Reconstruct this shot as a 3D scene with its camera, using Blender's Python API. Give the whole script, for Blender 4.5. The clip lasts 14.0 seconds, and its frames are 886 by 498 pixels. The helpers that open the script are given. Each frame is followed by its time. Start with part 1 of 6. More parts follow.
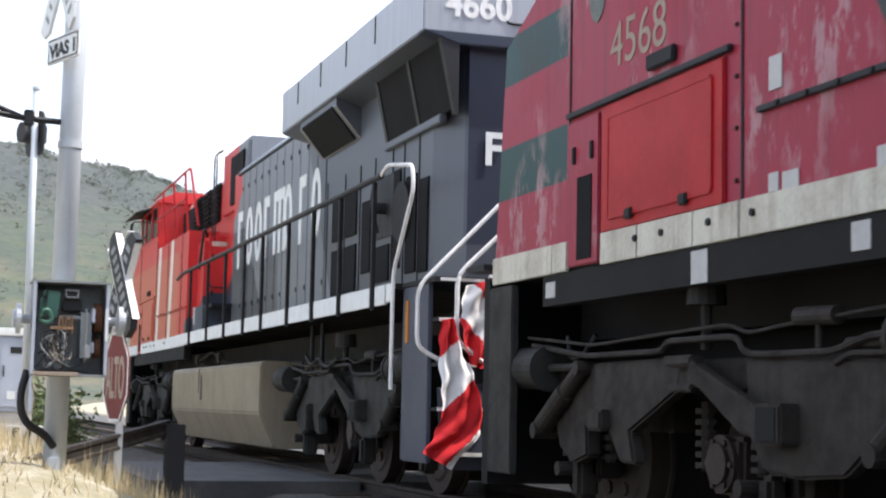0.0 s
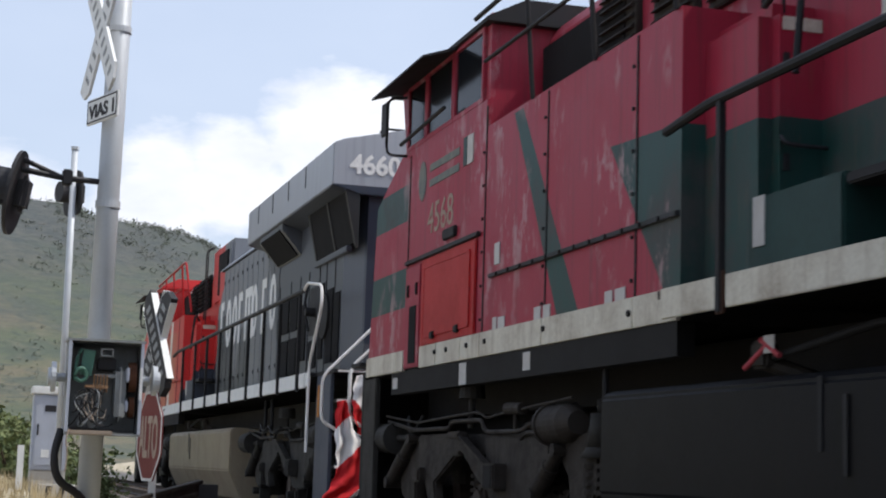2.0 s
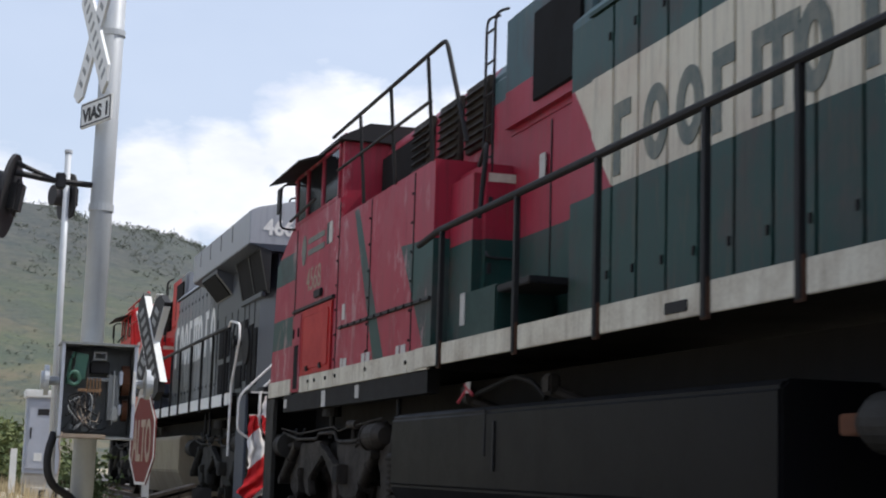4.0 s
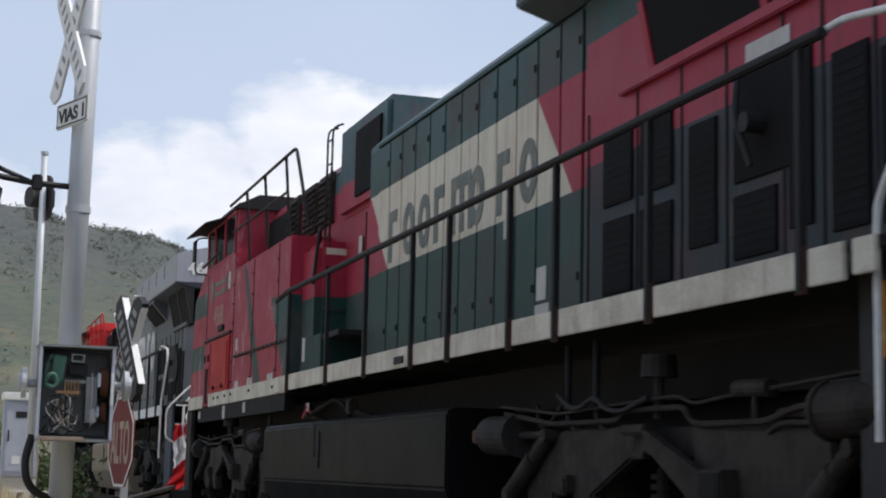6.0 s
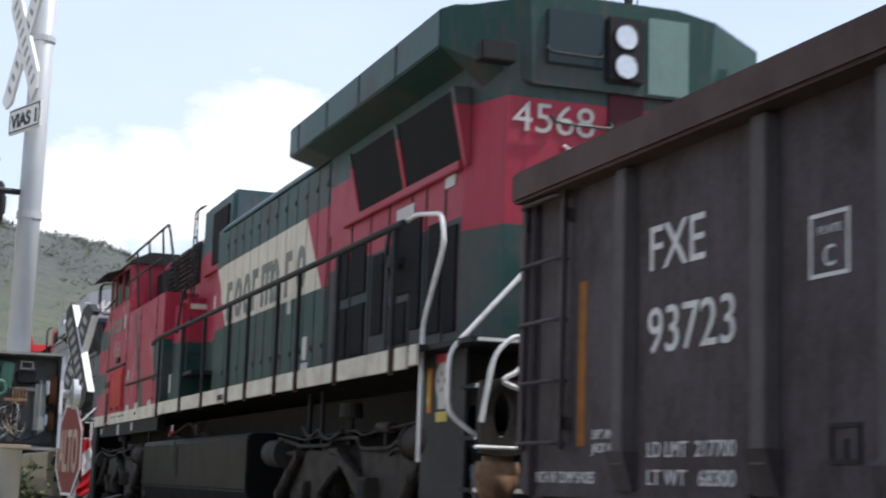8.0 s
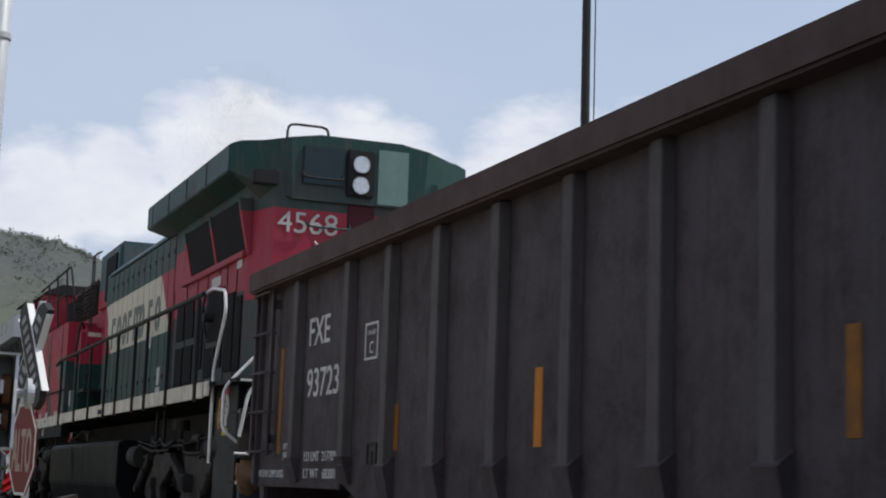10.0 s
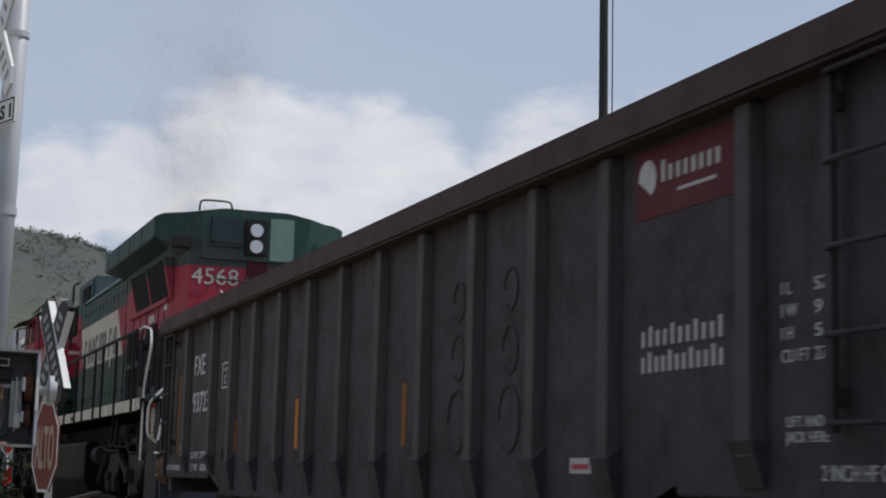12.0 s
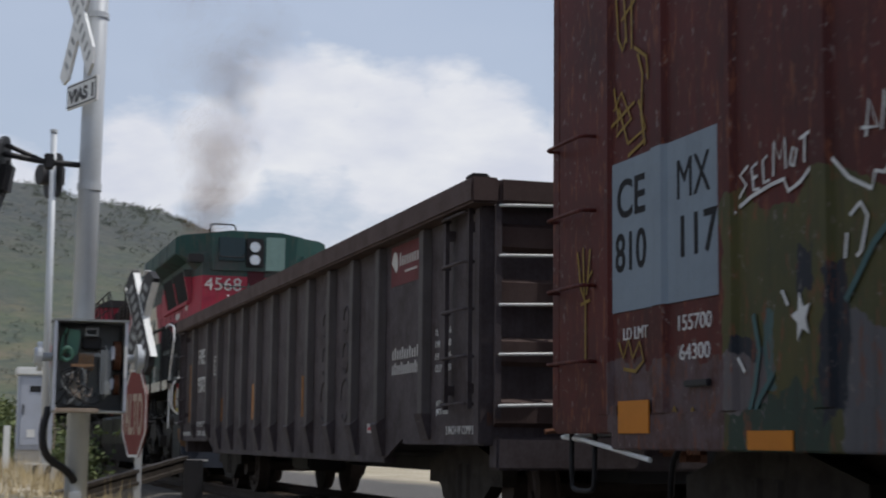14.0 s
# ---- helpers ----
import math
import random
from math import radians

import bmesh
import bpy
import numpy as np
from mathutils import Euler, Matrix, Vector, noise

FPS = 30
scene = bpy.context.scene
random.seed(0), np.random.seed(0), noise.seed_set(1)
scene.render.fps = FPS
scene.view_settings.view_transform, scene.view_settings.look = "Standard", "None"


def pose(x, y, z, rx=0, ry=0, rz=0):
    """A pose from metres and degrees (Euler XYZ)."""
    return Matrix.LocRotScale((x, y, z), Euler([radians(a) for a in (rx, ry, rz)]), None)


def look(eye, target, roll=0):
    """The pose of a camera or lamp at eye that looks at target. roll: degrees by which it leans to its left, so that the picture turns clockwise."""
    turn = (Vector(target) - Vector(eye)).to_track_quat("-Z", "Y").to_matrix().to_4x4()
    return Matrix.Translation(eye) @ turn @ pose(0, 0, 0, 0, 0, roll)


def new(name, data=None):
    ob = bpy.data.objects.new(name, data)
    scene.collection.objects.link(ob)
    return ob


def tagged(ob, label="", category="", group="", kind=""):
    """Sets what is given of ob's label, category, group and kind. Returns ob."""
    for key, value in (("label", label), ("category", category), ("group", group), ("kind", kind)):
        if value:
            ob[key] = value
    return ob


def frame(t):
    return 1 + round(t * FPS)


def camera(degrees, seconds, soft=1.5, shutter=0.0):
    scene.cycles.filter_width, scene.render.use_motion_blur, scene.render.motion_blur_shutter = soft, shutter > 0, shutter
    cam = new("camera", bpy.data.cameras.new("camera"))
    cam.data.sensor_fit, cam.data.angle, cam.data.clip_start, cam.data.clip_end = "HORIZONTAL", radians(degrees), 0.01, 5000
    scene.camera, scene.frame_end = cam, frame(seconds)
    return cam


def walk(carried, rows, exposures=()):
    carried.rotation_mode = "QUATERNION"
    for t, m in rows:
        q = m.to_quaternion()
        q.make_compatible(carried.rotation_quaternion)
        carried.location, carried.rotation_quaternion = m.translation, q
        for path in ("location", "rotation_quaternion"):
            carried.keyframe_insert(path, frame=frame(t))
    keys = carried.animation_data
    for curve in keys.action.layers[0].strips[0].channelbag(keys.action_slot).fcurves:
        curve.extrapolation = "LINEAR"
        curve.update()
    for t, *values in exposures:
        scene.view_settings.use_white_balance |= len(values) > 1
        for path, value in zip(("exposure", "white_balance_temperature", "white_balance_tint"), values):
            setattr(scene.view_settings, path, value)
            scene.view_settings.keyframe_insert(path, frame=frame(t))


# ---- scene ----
cam = camera(31.40, 14.0, soft=2.0, shutter=0.4)
EYE = (-5.559, 0.0, 0.840)
# seconds, yaw, pitch, lean of the held camera
TURNS = [
    (0.0, -17.94, 5.70, -1.17),
    (0.5, -16.70, 6.72, -1.60),
    (1.0, -16.93, 7.12, -1.57),
    (1.5, -16.91, 7.56, -1.74),
    (2.0, -16.62, 7.91, -1.75),
    (2.5, -16.44, 7.94, -1.64),
    (2.7, -16.58, 8.02, -1.61),
    (4.8, -16.98, 8.04, -1.80),
    (5.0, -17.44, 7.99, -1.44),
    (5.5, -17.71, 8.22, -1.36),
    (6.0, -17.65, 8.06, -1.33),
    (6.5, -18.16, 8.71, -1.96),
    (7.0, -18.31, 8.21, -1.48),
    (7.5, -18.16, 8.12, -1.56),
    (8.0, -19.35, 8.53, -1.88),
    (8.5, -21.30, 8.80, -2.63),
    (9.0, -21.64, 8.38, -2.64),
    (9.2, -21.69, 8.42, -2.34),
    (11.3, -20.08, 8.82, -2.08),
    (11.5, -20.09, 8.86, -2.10),
    (12.0, -20.21, 8.35, -1.50),
    (12.5, -20.20, 8.41, -1.71),
    (13.0, -19.58, 8.27, -1.76),
    (13.5, -19.59, 7.56, -1.44),
    (14.0, -17.364, 7.003, -0.631),
]
# seconds and metres that the train has rolled
ROLLED = [
    (0.0, 0.000),
    (0.5, 1.253),
    (1.0, 2.529),
    (1.5, 3.823),
    (2.0, 5.106),
    (2.5, 6.361),
    (2.7, 6.869),
    (4.8, 12.448),
    (5.0, 12.959),
    (5.5, 14.313),
    (6.0, 15.683),
    (6.5, 17.074),
    (7.0, 18.455),
    (7.5, 20.007),
    (8.0, 21.471),
    (8.5, 22.944),
    (9.0, 24.439),
    (9.2, 25.037),
    (11.3, 31.195),
    (11.5, 31.827),
    (12.0, 33.411),
    (12.5, 34.944),
    (13.0, 36.541),
    (13.5, 38.212),
    (14.0, 39.95),
]
# the holder steps back a little at the very end
BACK = {14.0: (-0.045, -0.267, -0.029)}
walk(cam, [(t, pose(*(a + b for a, b in zip(EYE, BACK.get(t, (0, 0, 0)))), 90 + p, 0, y) @ pose(0, 0, 0, 0, 0, -r)) for t, y, p, r in TURNS],
     exposures=[(0.0, 1.25), (0.5, 0.85), (1.0, 0.55), (1.5, 0.42), (5.0, 0.3), (6.5, 0.18), (7.0, 0.24), (7.5, 0.5), (8.0, 0.66), (8.5, 0.66), (9.0, 0.48), (11.3, -0.24), (13.5, -0.2), (14.0, -0.12)])

scene.view_settings.use_white_balance = True
scene.view_settings.white_balance_temperature = 6300

# ---- world and sun ----
world = bpy.data.worlds.new("sky")
scene.world = world
world.use_nodes = True
wn, wl = world.node_tree.nodes, world.node_tree.links
wn.clear()
w_out, w_bg = wn.new("ShaderNodeOutputWorld"), wn.new("ShaderNodeBackground")
w_sky = wn.new("ShaderNodeTexSky")
w_sky.sky_type, w_sky.sun_disc = "NISHITA", False
w_sky.sun_elevation, w_sky.sun_rotation = radians(58), radians(106)
w_sky.air_density, w_sky.dust_density, w_sky.ozone_density = 1.0, 3.0, 1.0
w_bg.inputs[1].default_value = 0.13
w_co, w_sep = wn.new("ShaderNodeTexCoord"), wn.new("ShaderNodeSeparateXYZ")
wl.new(w_co.outputs["Generated"], w_sep.inputs[0])
w_map = wn.new("ShaderNodeMapping")
w_map.inputs["Scale"].default_value = (1.0, 1.0, 2.2)
w_map.inputs["Location"].default_value = (0.35, 0.1, 0.0)
wl.new(w_co.outputs["Generated"], w_map.inputs[0])


def w_math(op, a, b=None, clamp=False):
    n = wn.new("ShaderNodeMath")
    n.operation, n.use_clamp = op, clamp
    for i, v in enumerate((a, b)):
        if v is None:
            continue
        if isinstance(v, (int, float)):
            n.inputs[i].default_value = v
        else:
            wl.new(v, n.inputs[i])
    return n.outputs[0]


def w_noise(scale, detail, rough):
    n = wn.new("ShaderNodeTexNoise")
    n.inputs["Scale"].default_value, n.inputs["Detail"].default_value, n.inputs["Roughness"].default_value = scale, detail, rough
    wl.new(w_map.outputs[0], n.inputs["Vector"])
    return n.outputs[0]


# a bank of heaped fair-weather clouds low over the horizon, thin haze above it
w_thin = w_noise(1.6, 5.0, 0.6)
w_low = w_math("MULTIPLY", w_math("SUBTRACT", 0.17, w_sep.outputs[2]), 2.0)
w_heaps = None
for az, el, size in ((1.0, 8.4, 2.9), (6.2, 9.4, 2.7), (9.0, 10.0, 2.6), (12.3, 11.4, 3.1), (15.4, 10.8, 2.9), (18.4, 11.2, 2.9), (20.0, 9.6, 2.3), (24.3, 11.0, 3.3), (29.0, 10.6, 3.6), (34.5, 9.5, 3.4)):
    w_to = wn.new("ShaderNodeVectorMath")
    w_to.operation = "DISTANCE"
    wl.new(w_co.outputs["Generated"], w_to.inputs[0])
    a, e = radians(az), radians(el)
    w_to.inputs[1].default_value = (math.sin(a) * math.cos(e), math.cos(a) * math.cos(e), math.sin(e))
    w_one = w_math("SUBTRACT", 1.0, w_math("MULTIPLY", w_to.outputs["Value"], 1.0 / radians(size)))
    w_heaps = w_one if w_heaps is None else w_math("MAXIMUM", w_heaps, w_one)
w_body = w_math("ADD", w_math("MAXIMUM", w_math("MULTIPLY", w_heaps, 0.55), w_low), w_math("MULTIPLY", w_math("SUBTRACT", w_noise(14.0, 8.0, 0.6), 0.5), 0.75))
w_cum = w_math("MULTIPLY", w_body, 5.0, True)
w_vl = w_math("MULTIPLY", w_math("SUBTRACT", w_thin, 0.35), 1.6, True)
w_mix1, w_mix2 = wn.new("ShaderNodeMix"), wn.new("ShaderNodeMix")
for m in (w_mix1, w_mix2):
    m.data_type = "RGBA"
wl.new(w_math("ADD", w_math("MULTIPLY", w_vl, 0.4), 0.45), w_mix1.inputs[0])
wl.new(w_sky.outputs[0], w_mix1.inputs[6])
w_mix1.inputs[7].default_value = (4.9, 5.35, 6.3, 1)
wl.new(w_math("MULTIPLY", w_cum, 0.88), w_mix2.inputs[0])
wl.new(w_mix1.outputs[2], w_mix2.inputs[6])
w_shade = wn.new("ShaderNodeMix")
w_shade.data_type = "RGBA"
wl.new(w_math("MULTIPLY", w_math("SUBTRACT", w_noise(11.0, 6.0, 0.55), 0.36), 2.8, True), w_shade.inputs[0])
w_shade.inputs[6].default_value = (5.6, 5.7, 6.3, 1)
w_shade.inputs[7].default_value = (7.4, 7.3, 7.2, 1)
wl.new(w_shade.outputs[2], w_mix2.inputs[7])
wl.new(w_mix2.outputs[2], w_bg.inputs[0])
wl.new(w_bg.outputs[0], w_out.inputs[0])

sun_data = bpy.data.lights.new("sun", "SUN")
sun_data.energy, sun_data.angle, sun_data.color = 3.0, radians(0.6), (1.0, 0.95, 0.88)
sun = new("sun", sun_data)
sun.matrix_world = look((0, 0, 0), (-math.sin(radians(106)) * math.cos(radians(58)), -math.cos(radians(106)) * math.cos(radians(58)), -math.sin(radians(58))))


# ---- materials ----
class Nodes:
    """Short hand for a node material."""

    def __init__(self, name):
        self.m = bpy.data.materials.new(name)
        self.m.use_nodes = True
        self.t = self.m.node_tree
        self.b = self.t.nodes["Principled BSDF"]
        self.co = self.t.nodes.new("ShaderNodeTexCoord").outputs["Object"]

    def put(self, v, socket):
        if isinstance(v, (int, float)):
            socket.default_value = v
        elif isinstance(v, (tuple, list)):
            socket.default_value = (*v[:3], 1) if len(socket.default_value) == 4 else v
        else:
            self.t.links.new(v, socket)

    def math(self, op, a, b=None, clamp=False):
        n = self.t.nodes.new("ShaderNodeMath")
        n.operation, n.use_clamp = op, clamp
        self.put(a, n.inputs[0])
        if b is not None:
            self.put(b, n.inputs[1])
        return n.outputs[0]

    def mix(self, f, a, b):
        n = self.t.nodes.new("ShaderNodeMix")
        n.data_type = "RGBA"
        self.put(f, n.inputs[0]), self.put(a, n.inputs[6]), self.put(b, n.inputs[7])
        return n.outputs[2]

    def noise(self, scale, detail=4.0, rough=0.55, stretch=None):
        n = self.t.nodes.new("ShaderNodeTexNoise")
        v = self.co
        if stretch:
            k = self.t.nodes.new("ShaderNodeMapping")
            k.inputs["Scale"].default_value = stretch
            self.t.links.new(v, k.inputs[0])
            v = k.outputs[0]
        self.t.links.new(v, n.inputs["Vector"])
        n.inputs["Scale"].default_value, n.inputs["Detail"].default_value, n.inputs["Roughness"].default_value = scale, detail, rough
        return n.outputs[0]

    def ramp(self, v, lo, hi):
        return self.math("MULTIPLY", self.math("SUBTRACT", v, lo), 1.0 / (hi - lo), True)

    def xyz(self):
        n = self.t.nodes.new("ShaderNodeSeparateXYZ")
        self.t.links.new(self.co, n.inputs[0])
        return n.outputs

    def bump(self, v, strength=0.2, distance=0.01):
        n = self.t.nodes.new("ShaderNodeBump")
        n.inputs["Strength"].default_value, n.inputs["Distance"].default_value = strength, distance
        self.t.links.new(v, n.inputs["Height"])
        self.t.links.new(n.outputs[0], self.b.inputs["Normal"])

    def done(self, color, rough=0.5, metal=0.0):
        self.put(color, self.b.inputs["Base Color"]), self.put(rough, self.b.inputs["Roughness"])
        self.put(metal, self.b.inputs["Metallic"])
        return self.m


def worn(name, color, dirt=(0.05, 0.04, 0.035), amount=0.5, rough=0.5, metal=0.0, scale=2.0, bump=0.15, streak=True, spec=0.22):
    """Paint or metal with grime at two scales, and streaks that run down."""
    n = Nodes(name)
    big = n.ramp(n.noise(scale, 6, 0.65), 0.42, 0.75)
    fine = n.ramp(n.noise(scale * 14, 5, 0.6), 0.4, 0.8)
    m = n.math("MULTIPLY", n.math("ADD", big, n.math("MULTIPLY", fine, 0.5)), amount * 0.6, True)
    c = n.mix(m, color, dirt)
    if streak:
        c = n.mix(n.math("MULTIPLY", n.ramp(n.noise(5.0, 4, 0.6, (3.0, 3.0, 0.18)), 0.5, 0.8), amount * 0.5), c, dirt)
    n.bump(n.noise(scale * 22, 4), bump, 0.004)
    n.b.inputs["Specular IOR Level"].default_value = spec
    return n.done(c, n.math("ADD", n.math("MULTIPLY", m, 0.3), rough, True), metal)


def half(n, o, a, b, c):
    """1 where a * y + b * z > c."""
    return n.math("GREATER_THAN", n.math("ADD", n.math("MULTIPLY", o[1], a), n.math("MULTIPLY", o[2], b)), c)


def left_of(n, o, p, q):
    """1 on the side of smaller y of the line from p up to q, both (y, z)."""
    dy, dz = q[0] - p[0], q[1] - p[1]
    return half(n, o, -dz, dy, -dz * p[0] + dy * p[1])


def both(n, *masks):
    r = masks[0]
    for k in masks[1:]:
        r = n.math("MULTIPLY", r, k)
    return r


def livery_old():
    """Faded red, dark green and cream in bands and slanting fields, chalky with age."""
    n = Nodes("faded_red_green_cream_paint")
    o = n.xyz()
    red, green, cream = (0.3, 0.02, 0.044), (0.012, 0.05, 0.044), (0.56, 0.52, 0.42)
    cab = half(n, o, 1, 0, 3.66)
    hood = n.math("SUBTRACT", 1.0, cab)
    above = lambda z: half(n, o, 0, 1, z)
    below = lambda z: half(n, o, 0, -1, -z)
    c = n.mix(0.0, red, red)
    c = n.mix(both(n, hood, below(2.92)), c, green)
    c = n.mix(both(n, hood, above(3.8), left_of(n, o, (0.4, 2.92), (1.1, 3.81))), c, green)
    c = n.mix(both(n, hood, above(4.3)), c, (0.04, 0.088, 0.097))
    c = n.mix(both(n, hood, half(n, o, -1, 0, 5.25), above(3.8), below(4.3)), c, red)
    c = n.mix(both(n, hood, half(n, o, -1, 0, 5.25), half(n, o, 1, 0, -9.39), below(3.05)), c, (0.01, 0.022, 0.028))
    c = n.mix(both(n, hood, half(n, o, -1, 0, 5.25), above(3.97)), c, green)
    c = n.mix(both(n, hood, above(2.92), below(3.8), left_of(n, o, (0.04, 2.92), (0.84, 3.8)),
                   n.math("SUBTRACT", 1.0, left_of(n, o, (-5.0, 2.92), (-4.25, 3.8)))), c, cream)
    band = both(n, cab, left_of(n, o, (5.75, 1.9), (6.88, 3.78)), n.math("SUBTRACT", 1.0, left_of(n, o, (5.31, 1.9), (6.67, 3.78))), below(3.74))
    c = n.mix(band, c, green)
    tri = both(n, cab, left_of(n, o, (3.91, 1.97), (4.81, 3.06)), half(n, o, 0.052, -1, -2.824))
    c = n.mix(tri, c, green)
    nose = half(n, o, 1, 0, 10.05)
    c = n.mix(both(n, nose, above(3.3), below(3.68)), c, green)
    c = n.mix(both(n, nose, above(2.42), below(2.82)), c, green)
    fade = n.ramp(n.noise(0.9, 8, 0.7), 0.48, 0.62)
    chalk = n.math("MULTIPLY", n.ramp(n.noise(4.5, 9, 0.72, (1.0, 1.0, 0.45)), 0.52, 0.58), n.ramp(n.noise(1.1, 3, 0.5), 0.47, 0.6))
    c = n.mix(n.math("MULTIPLY", fade, 0.14), c, (0.34, 0.13, 0.15))
    c = n.mix(n.math("MULTIPLY", n.math("MULTIPLY", chalk, half(n, o, 1, 0, 3.84)), 0.7), c, (0.42, 0.26, 0.27))
    c = n.mix(n.math("MULTIPLY", n.ramp(n.noise(6.0, 5, 0.6, (3.0, 3.0, 0.15)), 0.5, 0.75), 0.4), c, (0.04, 0.03, 0.03))
    c = n.mix(n.math("MULTIPLY", n.ramp(n.noise(40.0, 4, 0.6), 0.55, 0.75), 0.15), c, (0.05, 0.035, 0.03))
    rust = n.math("MULTIPLY", n.ramp(n.noise(7.0, 6, 0.65, (2.0, 2.0, 0.25)), 0.56, 0.66), hood)
    c = n.mix(n.math("MULTIPLY", rust, 0.22), c, (0.13, 0.075, 0.045))
    n.bump(n.noise(30, 5), 0.12, 0.004)
    n.b.inputs["Specular IOR Level"].default_value = 0.25
    return n.done(c, n.math("ADD", n.math("MULTIPLY", fade, 0.15), 0.45))


def livery_new():
    """Grey and navy in angular fields, orange-red round the cab."""
    n = Nodes("grey_navy_red_paint")
    o = n.xyz()
    grey, dark, navy, red, orange = (0.17, 0.182, 0.205), (0.068, 0.075, 0.092), (0.03, 0.038, 0.058), (0.52, 0.02, 0.02), (0.5, 0.1, 0.055)
    above = lambda z: half(n, o, 0, 1, z)
    below = lambda z: half(n, o, 0, -1, -z)
    c = n.mix(0.0, grey, grey)
    c = n.mix(both(n, left_of(n, o, (-5.6, 2.0), (-4.0, 4.4)), below(4.2)), c, dark)
    c = n.mix(both(n, left_of(n, o, (-1.3, 2.0), (-2.5, 4.4)), n.math("SUBTRACT", 1.0, left_of(n, o, (-2.6, 2.0), (-2.4, 4.4))), below(3.1)), c, dark)
    c = n.mix(both(n, n.math("SUBTRACT", 1.0, left_of(n, o, (-1.7, 1.9), (-0.3, 3.4))), below(3.45)), c, navy)
    c = n.mix(both(n, half(n, o, -1, 0, 9.9), below(4.25), half(n, o, -0.0, 1, 2.3)), c, navy)
    c = n.mix(both(n, half(n, o, 1, 0, 1.7), above(3.45)), c, red)
    c = n.mix(both(n, half(n, o, 1, 0, 0.2), half(n, o, 0.5, 1, 4.1), below(4.35)), c, red)
    c = n.mix(half(n, o, 1, 0, 3.9), c, red)
    c = n.mix(both(n, half(n, o, 1, 0, 4.7), below(3.5)), c, orange)
    c = n.mix(both(n, half(n, o, -1, 0, 4.0), above(4.21)), c, (0.33, 0.345, 0.38))
    for a in (5.6, 7.2):
        s = both(n, left_of(n, o, (a + 0.32, 1.9), (a + 0.12, 3.6)), n.math("SUBTRACT", 1.0, left_of(n, o, (a, 1.9), (a - 0.2, 3.6))), half(n, o, 1, 0, 4.7))
        c = n.mix(s, c, (0.72, 0.68, 0.62))
    c = n.mix(n.math("MULTIPLY", n.ramp(n.noise(5.0, 5, 0.6, (3.0, 3.0, 0.15)), 0.5, 0.8), 0.25), c, (0.05, 0.045, 0.04))
    n.bump(n.noise(30, 4), 0.06, 0.003)
    return n.done(c, 0.36)


def boxcar_paint():
    """Oxide red, grey primer low down, and a ragged olive field of graffiti with a pale outline."""
    n = Nodes("oxide_red_paint_with_graffiti")
    o = n.xyz()
    red = n.mix(n.ramp(n.noise(1.2, 6, 0.65), 0.4, 0.7), (0.08, 0.013, 0.01), (0.044, 0.011, 0.0095))
    prim = n.mix(n.ramp(n.noise(5.0, 7, 0.7), 0.4, 0.65), (0.10, 0.075, 0.08), (0.055, 0.022, 0.018))
    z = n.math("ADD", o[2], n.math("MULTIPLY", n.math("SUBTRACT", n.noise(2.2, 4, 0.6), 0.5), 0.5))
    y = n.math("ADD", o[1], n.math("MULTIPLY", n.math("SUBTRACT", n.noise(1.7, 4, 0.6), 0.5), 0.35))
    low = both(n, n.math("LESS_THAN", z, 1.34), n.math("GREATER_THAN", o[0], -9.0), n.math("LESS_THAN", y, 6.95))
    c = n.mix(n.math("MULTIPLY", low, 0.85), red, prim)
    top = n.math("ADD", n.math("MULTIPLY", n.math("SINE", n.math("MULTIPLY", o[1], 6.2)), 0.1), 2.1)
    inside = both(n, n.math("LESS_THAN", z, top), n.math("LESS_THAN", y, 5.36))
    field = lambda y0, y1, z0, z1: both(n, n.math("GREATER_THAN", y, y0), n.math("LESS_THAN", y, y1), n.math("GREATER_THAN", z, z0), n.math("LESS_THAN", z, z1))
    olive = n.mix(n.ramp(n.noise(1.8, 5, 0.6), 0.4, 0.62), (0.07, 0.064, 0.02), (0.05, 0.052, 0.021))
    for y0, y1, z0, z1, tone in ((4.3, 5.3, 0.5, 1.08, (0.024, 0.042, 0.03)), (2.0, 4.18, 0.5, 1.38, (0.085, 0.082, 0.088)), (4.93, 5.5, 1.02, 1.33, (0.105, 0.09, 0.092)),
                                 (4.16, 4.36, 0.95, 1.64, (0.014, 0.018, 0.026)), (4.42, 4.6, 1.6, 1.8, (0.014, 0.018, 0.026)), (4.98, 5.3, 1.3, 1.42, (0.014, 0.018, 0.026)),
                                 (4.84, 4.93, 1.1, 1.56, (0.055, 0.1, 0.1)), (2.9, 3.7, 1.45, 1.62, (0.05, 0.085, 0.09))):
        olive = n.mix(field(y0, y1, z0, z1), olive, tone)
    c = n.mix(inside, c, olive)
    c = n.mix(n.math("MULTIPLY", n.ramp(n.noise(9.0, 7, 0.7, (1.5, 1.5, 0.4)), 0.56, 0.62), 0.7), c, (0.16, 0.05, 0.022))
    c = n.mix(n.math("MULTIPLY", n.ramp(n.noise(14.0, 6, 0.7), 0.6, 0.66), 0.6), c, (0.2, 0.17, 0.16))
    c = n.mix(n.math("MULTIPLY", n.ramp(n.noise(6.0, 5, 0.6, (3.0, 3.0, 0.15)), 0.5, 0.75), 0.45), c, (0.025, 0.016, 0.014))
    n.bump(n.noise(26, 4), 0.2, 0.004)
    n.b.inputs["Specular IOR Level"].default_value = 0.2
    return n.done(c, 0.6)


